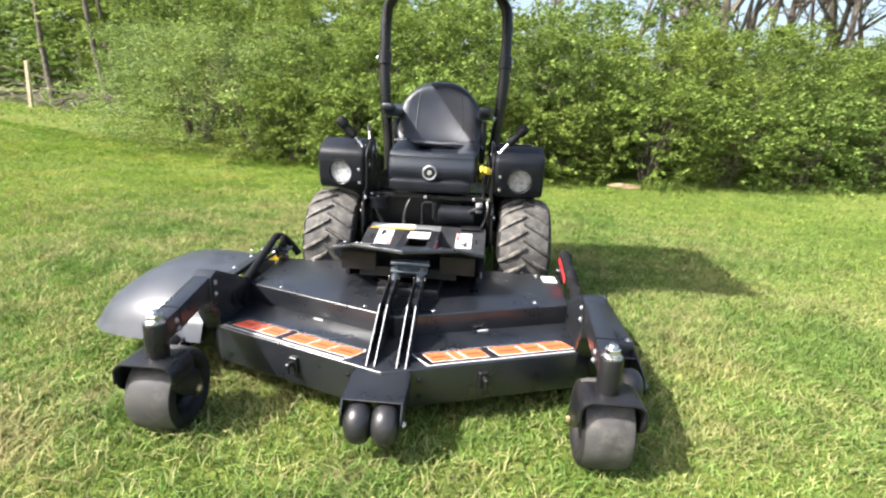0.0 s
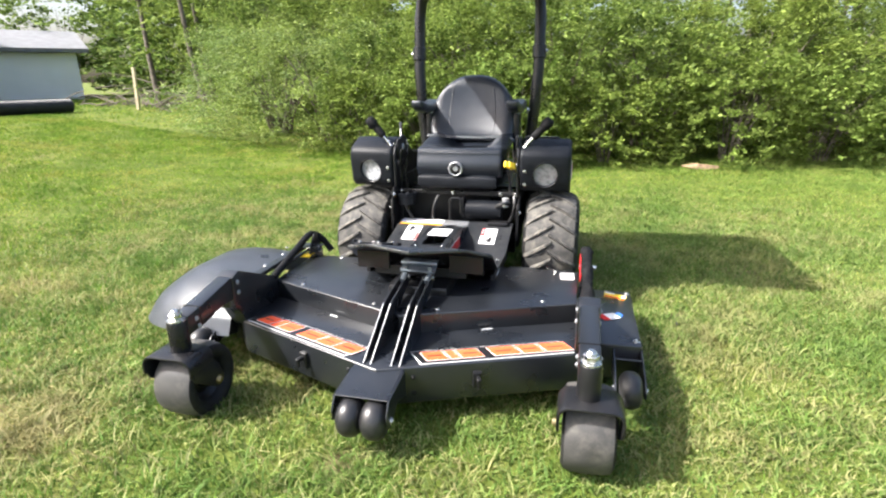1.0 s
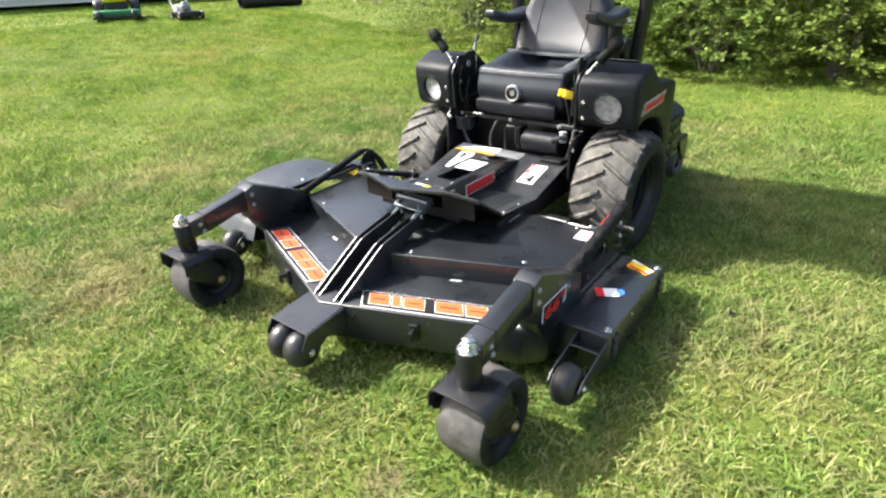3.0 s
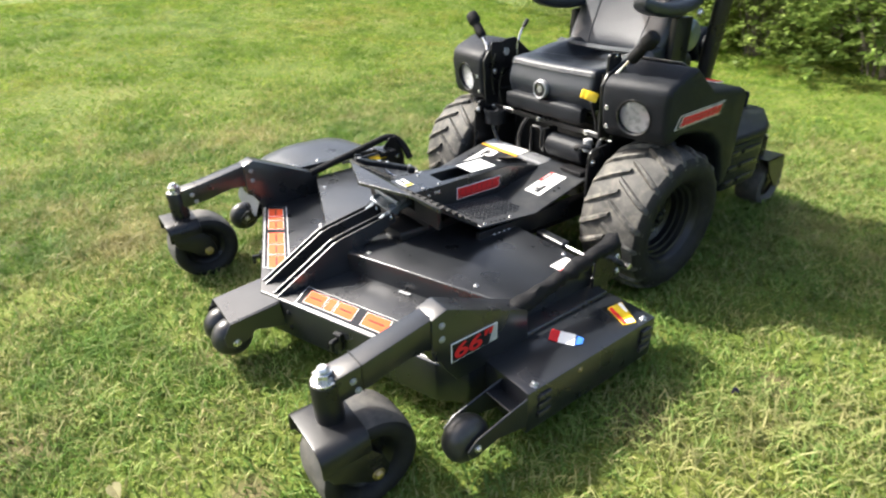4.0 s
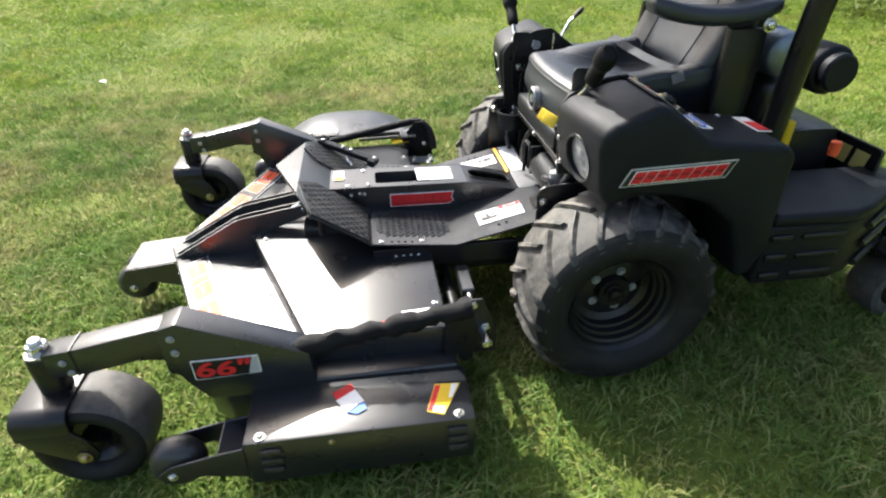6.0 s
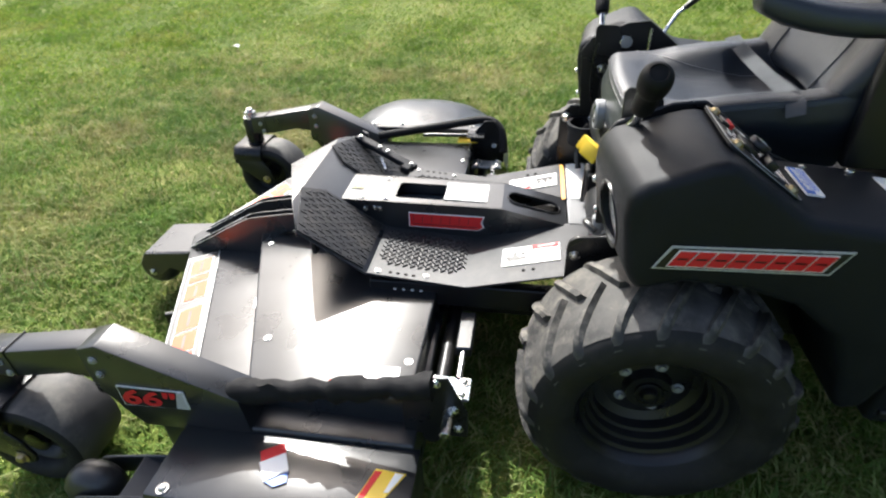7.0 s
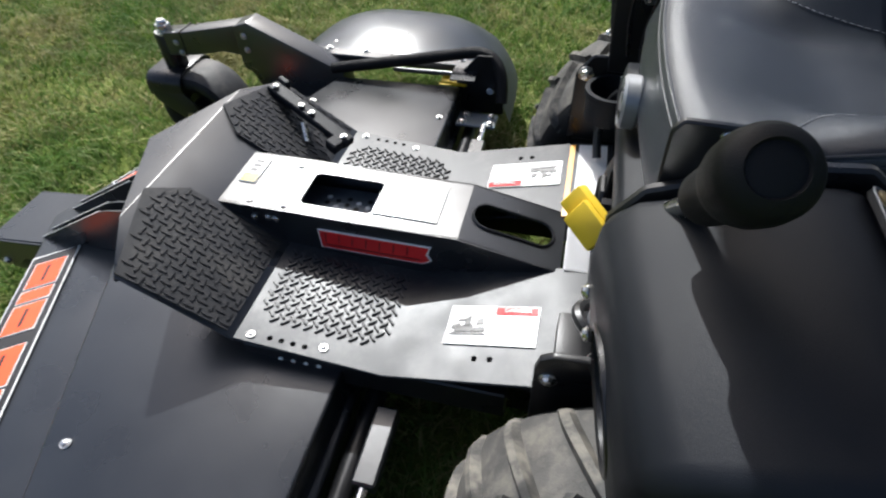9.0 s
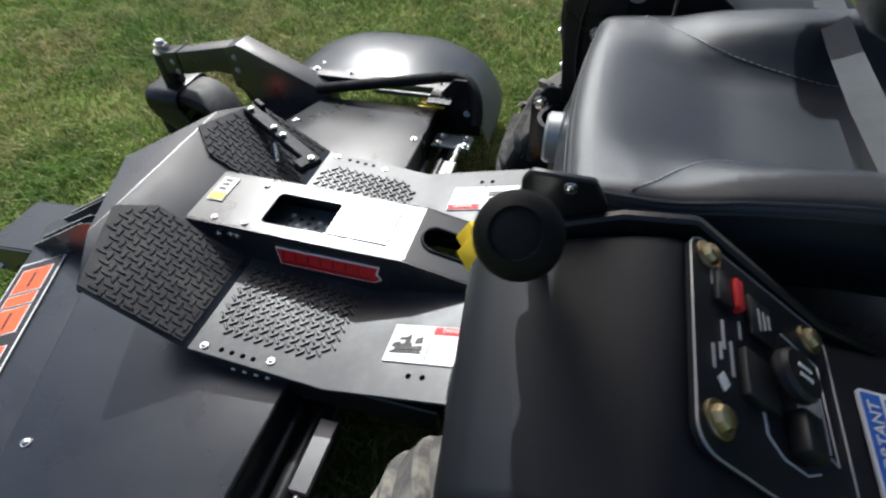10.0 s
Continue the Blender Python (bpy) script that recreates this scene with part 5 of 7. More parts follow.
# double piping along the upper edge
for gap, height, r in ((0.0045, 0.7955, 0.0024), (0.0005, 0.786, 0.002)):
    w, front = 0.245 - gap, 2.718 + gap
    side_line = [(w, 3.1 - 0.03 * k) for k in range(13)] + [(w - 0.001, front + 0.012), (w - 0.004, front + 0.004), (w - 0.012, front)]
    edge = side_line + [(w - 0.03 - (2 * w - 0.06) * k / 20, front) for k in range(21)] + [(-x, y) for x, y in reversed(side_line)]
    part("piping", tube(bmesh.new(), [cushion(Vector((x, y, height))) for x, y in edge], r, 8), VINYL, seat)
bm = lathe(bmesh.new(), [(0.034, 0), (0.038, 0.004), (0.038, 0.022), (0.034, 0.026), (0.03, 0.024)], (0, 2.722, 0.698), (0, 1.7, 0.698), 24, closed=False)
k_ring = part("seat_adjuster", bm, GREY_METAL, mower, "round clear-faced seat gauge")
bm = lathe(bmesh.new(), [(0.033, 0.008), (0.02, 0.012), (0.004, 0.013)], (0, 2.722, 0.698), (0, 1.7, 0.698), 24)
part("gauge_face", bm, INK, k_ring)
bm = lathe(bmesh.new(), [(0.012, 0.013), (0.012, 0.018), (0.003, 0.019)], (0, 2.722, 0.698), (0, 1.7, 0.698), 16)
part("gauge_hub", bm, SILVER, k_ring)
bm = lathe(bmesh.new(), [(0.034, 0.021), (0.02, 0.027), (0.004, 0.028)], (0, 2.722, 0.698), (0, 1.7, 0.698), 24, closed=False)
part("gauge_glass", bm, GLASS, k_ring)


def backrest(p):
    x, y, z = p
    f = (z - 0.80) / 0.37
    w = 0.86 + 0.14 * math.sin(math.pi * max(0, min(1, 0.12 + 0.62 * f))) - 0.3 * max(0, f - 0.35) ** 1.4 - 0.25 * max(0, f - 0.8) ** 1.2 * (abs(x) / 0.23)
    y2 = y + 0.12 * f - 0.035 * (abs(x) / 0.23) ** 2 + 0.02 * math.sin(f * 3.0)
    z2 = z - 0.07 * max(0, f) * (abs(x) / 0.24) ** 2.5
    return Vector((x * w, y2, z2))


back = part("seat_back", soft_box(bmesh.new(), -0.262, 0.262, 3.13, 3.25, 0.79, 1.172, 0.055, 14, backrest), VINYL, mower, "tall padded black vinyl seat back", 60)
for s in (1, -1):
    pts3 = [backrest(Vector((s * 0.14, 3.13, 0.82 + 0.3 * k / 10))) - Vector((0, 0.001, 0)) for k in range(11)]
    part("seam", tube(bmesh.new(), pts3, 0.003, 6), VINYL, back)
    # armrests
    bm = soft_box(bmesh.new(), -0.048, 0.048, -0.2, 0.175, -0.025, 0.025, 0.023, 8, lambda p: Vector((p.x * (1 - 0.2 * max(0, -p.y) / 0.15), p.y, p.z + 0.02 * (p.y / 0.15) ** 2)))
    bmesh.ops.translate(bm, verts=bm.verts, vec=(s * 0.268, 3.12, 0.988))
    rest = part("armrest", bm, VINYL, mower, "padded black armrest", 60)
    part("armrest_bracket", soft_box(bmesh.new(), s * 0.265 - 0.02, s * 0.265 + 0.02, 3.17, 3.29, 0.70, 0.955, 0.015, 4), FRAME, rest)
    bolt(rest, (s * 0.32, 3.255, 0.968), X * s, 0.014)
part("seat_shell", soft_box(bmesh.new(), -0.21, 0.21, 3.19, 3.31, 0.70, 1.08, 0.05, 8, lambda p: Vector((p.x, p.y + 0.08 * (p.z - 0.7) / 0.38, p.z))), PLASTIC, mower, "black plastic shell behind the seat", 60)
line = [(-0.25, 3.066, 0.835), (-0.1, 3.062, 0.828), (0.05, 3.06, 0.826), (0.2, 3.058, 0.832), (0.25, 3.056, 0.828), (0.272, 3.054, 0.808)]
bm = bmesh.new()
rows = [[bm.verts.new(Vector(p) + Vector((0, k * 0.018, 0.005 * k))) for k in (-1, 1)] for p in line]
for p, q in zip(rows, rows[1:]):
    bm.faces.new((p[0], q[0], q[1], p[1]))
bmesh.ops.solidify(bm, geom=bm.faces[:], thickness=0.002)
part("seat_belt", bm, BELT, mower, "grey webbing seat belt lying across the seat", 60)

# ---- roll bar with its sun canopy ----
bm = bmesh.new()
for s in (1, -1):
    tube(bm, [(s * 0.32, 3.36, 0.55), (s * 0.335, 3.36, 0.78), (s * 0.355, 3.355, 1.0)] + [(s * 0.37, 3.37, 1.2), (s * 0.37, 3.4, 1.5), (s * 0.36, 3.41, 1.6), (s * 0.31, 3.42, 1.68), (s * 0.22, 3.42, 1.715), (0, 3.42, 1.72)], 0.034, 12)
rops = part("roll_bar", bm, FRAME, mower, "black tubular roll-over bar", 50)
for s in (1, -1):
    part("hinge_collar", rod(bmesh.new(), (s * 0.371, 3.375, 1.26), (s * 0.371, 3.385, 1.34), 0.041, seg=16), FRAME, rops)
    bolt(rops, (s * 0.41, 3.37, 1.3), X * s, 0.012)
part("sun_canopy", soft_box(bmesh.new(), -0.56, 0.56, 2.35, 3.40, 1.742, 1.80, 0.028, 6), PLASTIC, mower, "flat black sun canopy on the roll bar", 60)

# ---- rear body ----
for s in (1, -1):
    plan = [(0.30, 3.25), (0.572, 3.25), (0.576, 3.50), (0.55, 3.58), (0.42, 3.80), (0.38, 3.82), (0.30, 3.82)]
    bm = prism(bmesh.new(), [(s * a, b) for a, b in plan], "z", 0.27, 0.475)
    bodyr = part("rear_tank", bevel(bm, 0.014, 3), PLASTIC, mower, "ribbed black plastic fuel tank behind the tyre", 40)
    for z in (0.305, 0.37, 0.435):
        for y0, y1 in ((3.262, 3.33), (3.36, 3.50)):
            part("tank_rib", soft_box(bmesh.new(), s * 0.574 - 0.009, s * 0.574 + 0.009, y0, y1, z - 0.012, z + 0.012, 0.008, 4), FRAME, bodyr)
        p, q = Vector((0.548, 3.60, z)), Vector((0.435, 3.79, z))
        part("tank_rib", tube(bmesh.new(), [Vector((s * a.x, a.y, a.z)) for a in (p, p.lerp(q, 0.5), q)], 0.012, 8), FRAME, bodyr)
    bm = prism(bmesh.new(), [(s * (a + (0.012 if a > 0.35 else 0)), b) for a, b in plan], "z", 0.473, 0.515)
    part("tank_lid", bevel(bm, 0.017, 4), PLASTIC, bodyr, "", 50)
    cx, cy = s * 0.434, 3.84
    piv = part("rear_caster_pivot", rod(bmesh.new(), (cx, cy, 0.26), (cx, cy, 0.372), 0.03), FRAME, mower)
    bm = lathe(bmesh.new(), [(0.026, 0.37), (0.026, 0.38), (0.02, 0.382), (0.02, 0.398), (0.012, 0.408)], (cx, cy, 0), (cx, cy, 1), 14)
    part("pivot_nut", bm, STEEL, piv, "bright zinc nut")
    bm = bmesh.new()
    for w in (-1, 1):
        prism(bm, [(3.795, 0.27), (3.955, 0.27), (3.985, 0.2), (3.965, 0.1), (3.935, 0.1), (3.835, 0.2)], "x", cx + w * 0.075, cx + w * 0.082)
    box(bm, cx - 0.082, cx + 0.082, 3.795, 3.955, 0.262, 0.27)
    part("rear_caster_fork", bevel(bm, 0.002, 1), FRAME, mower)
    r, hw = 0.125, 0.065
    prof = [(0.07, -hw * 0.7), (0.1, -hw), (0.117, -hw * 0.9), (r, -hw * 0.4), (r, hw * 0.4), (0.117, hw * 0.9), (0.1, hw), (0.07, hw * 0.7)]
    tyre = part("rear_caster_tyre", lathe(bmesh.new(), prof, (cx, 3.935, r + GROUND), (cx + 1, 3.935, r + GROUND), 32, closed=False), SLICK, mower, "small smooth rear caster tyre", 50)
    part("rim", lathe(bmesh.new(), [(0.02, -0.05), (0.07, -0.03), (0.07, 0.03), (0.02, 0.05)], (cx, 3.935, r + GROUND), (cx + 1, 3.935, r + GROUND), 20), FRAME, tyre)
bm = bmesh.new()
box(bm, -0.45, 0.45, 3.80, 3.87, 0.24, 0.315)
box(bm, -0.3, -0.24, 2.9, 3.9, 0.25, 0.32)
box(bm, 0.24, 0.3, 2.9, 3.9, 0.25, 0.32)
part("rear_frame", bevel(bm, 0.006, 1), FRAME, mower)
bm = rod(bmesh.new(), (-0.16, 3.44, 0.852), (0.2, 3.44, 0.852), 0.068, seg=28)
lathe(bm, [(0.07, 0), (0.073, 0.003), (0.073, 0.016), (0.07, 0.019)], (0.1, 3.44, 0.852), (1, 3.44, 0.852), 28)
part("muffler", bm, BARE, mower, "shiny grey drum on top of the engine", 50)
part("engine_block", soft_box(bmesh.new(), -0.22, 0.22, 3.38, 3.72, 0.33, 0.62, 0.03, 6), FRAME, mower, "black engine block behind the seat", 60)
bm = rod(bmesh.new(), (-0.2, 3.66, 0.785), (0.15, 3.66, 0.785), 0.08, seg=28)
rod(bm, (-0.1, 3.66, 0.55), (-0.1, 3.66, 0.75), 0.05)
part("air_cleaner", bm, PLASTIC, mower, "black air cleaner canister on the engine", 50)
part("canister_cap", rod(bmesh.new(), (0.15, 3.66, 0.785), (0.19, 3.66, 0.785), 0.062, seg=24), PLASTIC, mower)
part("engine_shroud", soft_box(bmesh.new(), -0.2, 0.18, 3.40, 3.54, 0.60, 0.78, 0.05, 8), FRAME, mower, "dark engine shroud", 60)
part("oil_cap", rod(bmesh.new(), (0.26, 3.47, 0.57), (0.26, 3.47, 0.665), 0.02), YELLOW, mower, "yellow oil filler cap")
part("fuel_cap", rod(bmesh.new(), (0.33, 3.60, 0.57), (0.33, 3.60, 0.615), 0.016), ORANGE, mower, "orange cap")
bm = prism(bmesh.new(), [(-0.365, 0.36), (0.365, 0.36), (0.365, 0.578), (0.355, 0.588), (-0.355, 0.588), (-0.365, 0.578)], "y", 3.745, 3.757)
rear = part("rear_guard", bevel(bm, 0.003, 1), FRAME, mower, "black rear guard plate with gold lettering blocks")
for k in range(7):
    sheet("letter_block", rear, GOLD, (-0.185 + 0.075 * k, 3.745, 0.50), X, Z, [(0, 0), (0.055, 0), (0.065, 0.06), (0.01, 0.06)], 0.003, 0.002)

# ---- stickers ----
def block_sticker(name, o, u, v, w, h, groups, fill, label, skew=0.0, border=None):
    """A dark sticker with a pale rim and blocks of colour in groups where its lettering stands."""
    back = sheet(name, mower, border or WHITE, o, u, v, [(0, 0), (w, 0), (w + skew, h), (skew, h)], 0.003, 0.0025, label)
    m = 0.0035
    sheet("sticker_ground", back, INK, o, u, v, [(m * 1.4, m), (w - m * 0.9, m), (w + skew - m * 1.4, h - m), (skew + m * 0.9, h - m)], 0.0042, 0.0015)
    for a, b, lo, hi in groups:
        k0, k1 = skew * lo / h, skew * hi / h
        rim = sheet("block_rim", back, WHITE, o, u, v, [(a + k0 - 0.0025, lo - 0.0025), (b + k0 + 0.0025, lo - 0.0025), (b + k1 + 0.0025, hi + 0.0025), (a + k1 - 0.0025, hi + 0.0025)], 0.0052, 0.0012)
        sheet("lettering_block", back, fill, o, u, v, [(a + k0, lo), (b + k0, lo), (b + k1, hi), (a + k1, hi)], 0.0062, 0.0012)
        # short dark slits break each block up as the lettering does
        tall, wide = hi - lo, b - a
        if wide < tall * 0.7:
            continue
        bars = [(0.18, 0.82, 0.45, 0.55)]
        for x0, x1, y0, y1 in bars:
            p0, p1 = lo + tall * y0, lo + tall * y1
            q0, q1 = skew * p0 / h, skew * p1 / h
            sheet("block_slit", back, INK, o, u, v, [(a + wide * x0 + q0, p0), (a + wide * x1 + q0, p0), (a + wide * x1 + q1, p1), (a + wide * x0 + q1, p1)], 0.0068, 0.0012)
    return back


for s in (1, -1):
    u = Vector((1, s * SLOPE, 0)).normalized()
    v = Vector((-s * SLOPE, 1, 0)).normalized()
    start = Vector((0.142, front_line(0.142, 1.428), 0.2265)) if s > 0 else Vector((-0.648, front_line(0.648, 1.43), 0.2265))
    blocks = []
    x = 0.03
    for w in (0.074, 0.03, 0.074, 0, 0.094, 0.074, 0.094):
        if w == 0:
            x += 0.028
            continue
        blocks.append((x, x + w, 0.018, 0.077))
        x += w + 0.011
    block_sticker("deck_sticker", start, u, v, 0.545, 0.094, blocks, ORANGE, "black deck sticker with a white rim and orange lettering blocks", -0.03 * s)
# size mark on the arm
u, v = Y, Vector((0, 0, 1))
back = sheet("size_sticker", mower, WHITE, (0.7255, 1.678, 0.272), u, v, [(0, 0), (0.158, 0.006), (0.158, 0.062), (0, 0.062)], 0.003, 0.0025, "black and silver deck size sticker with red figures")
sheet("sticker_ground", back, INK, (0.7255, 1.678, 0.272), u, v, [(0.003, 0.003), (0.128, 0.0065), (0.142, 0.059), (0.003, 0.059)], 0.0042, 0.0015)
sheet("sticker_tail", back, SILVER, (0.7255, 1.678, 0.272), u, v, [(0.128, 0.0065), (0.155, 0.009), (0.155, 0.059), (0.142, 0.059)], 0.0042, 0.0015)
writing('66"', 0.064, RED, back, (0.7255, 1.75, 0.3035), u, v, 0.0066, 1.5, 0.18, bold=0.025)
# brand mark on the channel: a plain red shape
o = (0.0795, 2.2, 0.3685)
u, v = Vector((0, 1, -0.012)), Vector((0, 0, 1))
back = sheet("brand_sticker", mower, WHITE, o, u, v, [(0, 0), (0.205, 0), (0.222, 0.012), (0.215, 0.026), (0.222, 0.048), (0.0, 0.048)], 0.003, 0.0025, "red brand sticker with a white rim")
sheet("brand_field", back, RED, o, u, v, [(0.003, 0.003), (0.204, 0.003), (0.218, 0.013), (0.211, 0.026), (0.218, 0.045), (0.003, 0.045)], 0.0042, 0.0015)
for k in range(7):
    sheet("letter_groove", back, INK, o, u, v, [(0.012 + 0.027 * k, 0.018), (0.0135 + 0.027 * k, 0.018), (0.0165 + 0.027 * k, 0.041), (0.015 + 0.027 * k, 0.041)], 0.005, 0.001)
sheet("letter_groove", back, INK, o, u, v, [(0.01, 0.011), (0.2, 0.011), (0.2, 0.0125), (0.01, 0.0125)], 0.005, 0.001)
# model mark on the near fender
o = Vector((0.5965, 2.755, 0.648))
u, v = Vector((0, 1, 0.03)), Vector((0, 0, 1))
blocks = [(0.02 + 0.031 * k, 0.02 + 0.031 * k + 0.0275, 0.009, 0.0395) for k in range(8)]
block_sticker("model_sticker", o, u, v, 0.285, 0.048, blocks, RED, "black fender sticker with a silver rim and slanting red lettering blocks", 0.025, SILVER)
# danger stickers on both foot plates
for s in (1, -1):
    u = Vector((0, 0.266, 0.065)).normalized()
    v = Vector((-1, 0, 0))
    x0 = 0.243 if s > 0 else -0.165
    o = Vector((x0, 2.482, 0.338 + 0.088 * 0.244))
    if s < 0:
        o, u, v = o + u * 0.155 + v * 0.08, -u, -v
    back = sheet("danger_sticker", mower, WHITE, o, u, v, [(0, 0), (0.155, 0), (0.155, 0.08), (0, 0.08)], 0.003, 0.0025, "white danger sticker with a red heading")
    sheet("sticker_heading", back, RED, o, u, v, [(0.081, 0.062), (0.153, 0.062), (0.153, 0.078), (0.081, 0.078)], 0.0042, 0.0015)
    writing("DANGER", 0.0105, WHITE, back, o + u * 0.119 + v * 0.07, u, v, 0.0056, 1.1, bold=0.001)
    sheet("sticker_line", back, INK, o, u, v, [(0.078, 0.002), (0.0792, 0.002), (0.0792, 0.078), (0.078, 0.078)], 0.0042, 0.0015)
    for a, b, w, h in ((0.006, 0.018, 0.064, 0.007), (0.014, 0.024, 0.034, 0.017), (0.03, 0.034, 0.011, 0.026), (0.05, 0.04, 0.014, 0.015), (0.008, 0.03, 0.016, 0.012), (0.044, 0.025, 0.024, 0.011), (0.018, 0.046, 0.02, 0.007)):
        sheet("pictogram", back, INK, o, u, v, [(a, b), (a + w, b + 0.002), (a + w * 0.9, b + h), (a + w * 0.1, b + h * 0.7)], 0.0045, 0.0012)
    for k in range(3):
        sheet("printed_line", back, SILVER, o, u, v, [(0.086, 0.052 - 0.012 * k), (0.146 - 0.02 * (k % 2), 0.052 - 0.012 * k), (0.146 - 0.02 * (k % 2), 0.054 - 0.012 * k), (0.086, 0.054 - 0.012 * k)], 0.0042, 0.0012)
# smaller labels
sheet("white_label", mower, WHITE, (-0.052, 2.30, 0.4446), X, Vector((0, 1, -0.017)), [(0, 0), (0.10, 0), (0.10, 0.125), (0, 0.125)], 0.0025, 0.002, "white instruction label")
lab = sheet("white_label", mower, WHITE, (-0.058, 2.012, 0.4492), X, Vector((0, 1, -0.017)), [(0, 0), (0.075, 0), (0.075, 0.036), (0, 0.036)], 0.0025, 0.002, "small white and yellow label")
sheet("label_stripe", lab, YELLOW, (-0.058, 2.012, 0.4492), X, Vector((0, 1, -0.017)), [(0.05, 0.002), (0.073, 0.002), (0.073, 0.034), (0.05, 0.034)], 0.0036, 0.001)
for k in range(3):
    sheet("printed_line", lab, INK, (-0.058, 2.012, 0.4492), X, Vector((0, 1, -0.017)), [(0.006 + 0.014 * k, 0.008), (0.014 + 0.014 * k, 0.008), (0.014 + 0.014 * k, 0.024), (0.006 + 0.014 * k, 0.024)], 0.0036, 0.001)
sheet("white_label", mower, WHITE, (0.582, 2.195, 0.3055), X, Y, [(0, 0), (0.06, 0.005), (0.055, 0.085), (-0.005, 0.08)], 0.0025, 0.002, "white label on the deck top")
lab = sheet("flag_sticker", mower, RED, (0.768, 2.002, 0.2145), Vector((0.75, 0.66, 0)), Vector((-0.66, 0.75, 0)), [(0, 0), (0.03456, -0.00864), (0.0432, 0.0432), (0.00864, 0.05184)], 0.0025, 0.002, "peeling red, white and blue sticker")
sheet("sticker_stripe", lab, WHITE, (0.768, 2.002, 0.2145), Vector((0.75, 0.66, 0)), Vector((-0.66, 0.75, 0)), [(0.02592, -0.01037), (0.07603, -0.01728), (0.08208, 0.03456), (0.03456, 0.04493)], 0.0036, 0.001)
sheet("sticker_stripe", lab, BLUE, (0.768, 2.002, 0.2145), Vector((0.75, 0.66, 0)), Vector((-0.66, 0.75, 0)), [(0.07344, -0.01728), (0.09677, -0.00432), (0.102, 0.0216), (0.07776, 0.03456)], 0.0036, 0.001)
lab = sheet("warning_sticker", mower, YELLOW, (0.775, 2.24, 0.2145), X, Y, [(0.0, 0.02), (0.085, -0.01), (0.10, 0.03), (0.005, 0.085)], 0.0025, 0.002, "yellow, white and red warning sticker")
sheet("sticker_stripe", lab, RED, (0.775, 2.24, 0.2145), X, Y, [(0.006, 0.02), (0.084, -0.008), (0.086, 0.004), (0.006, 0.034)], 0.0036, 0.001)
sheet("sticker_stripe", lab, WHITE, (0.775, 2.24, 0.2145), X, Y, [(0.006, 0.062), (0.05, 0.048), (0.05, 0.057), (0.007, 0.08)], 0.0036, 0.001)
sheet("sticker_stripe", lab, WHITE, (0.775, 2.24, 0.2145), X, Y, [(0.072, 0.008), (0.088, 0.004), (0.096, 0.029), (0.078, 0.038)], 0.0036, 0.001)
lab = sheet("fender_label", mower, WHITE, (0.385, 3.172, 0.734), X, Vector((0, 0.14, -0.013)), [(0, 0), (0.115, 0), (0.115, 0.042), (0, 0.042)], 0.004, 0.003, "white and faded red label on the fender")
sheet("label_stripe", lab, RED, (0.385, 3.172, 0.734), X, Vector((0, 0.14, -0.013)), [(0.045, 0.003), (0.112, 0.003), (0.112, 0.039), (0.045, 0.039)], 0.0055, 0.0012)
for x, y in ((0.372, 3.05), (0.365, 3.14)):
    bolt(mower, (x, y, 0.7475 - (y - 2.985) * 0.09), Z, 0.008)

# ---- lawn ----
def rise(x):
    """The lawn climbs gently towards the house."""
    t = np.clip((-x - 2.9) / 7.9, 0, 1)
    return GROUND + 0.62 * t * t * (3 - 2 * t)


def far_sheet():
    bm = bmesh.new()
    xs = [-260, -60, -30, -18, -14] + [-11 + 0.5 * k for k in range(18)] + [-2, 0, 4, 8, 14, 30, 60, 260]
    ys = [-260, -60, -20, -8, 0, 8, 16, 30, 60, 260]
    grid = [[bm.verts.new((x, y, rise(x))) for y in ys] for x in xs]
    for a, b in zip(grid, grid[1:]):
        for i in range(len(ys) - 1):
            bm.faces.new((a[i], b[i], b[i + 1], a[i + 1]))
    return bm


ORIGIN = Vector((0, 0, 0))
ground = tagged(new("ground", mesh_from("ground", far_sheet(), SOIL)), "mown green lawn with straw-coloured patches", "lawn", kind="structure")


def value_noise(x, y, scale, seed):
    g = np.random.RandomState(seed).rand(64, 64)
    u, v = x * scale + 31.7, y * scale + 17.3
    i, j = np.floor(u).astype(int), np.floor(v).astype(int)
    f, k = u - i, v - j
    f, k = f * f * (3 - 2 * f), k * k * (3 - 2 * k)
    at = lambda a, b: g[a % 64, b % 64]
    return (at(i, j) * (1 - f) + at(i + 1, j) * f) * (1 - k) + (at(i, j + 1) * (1 - f) + at(i + 1, j + 1) * f) * k


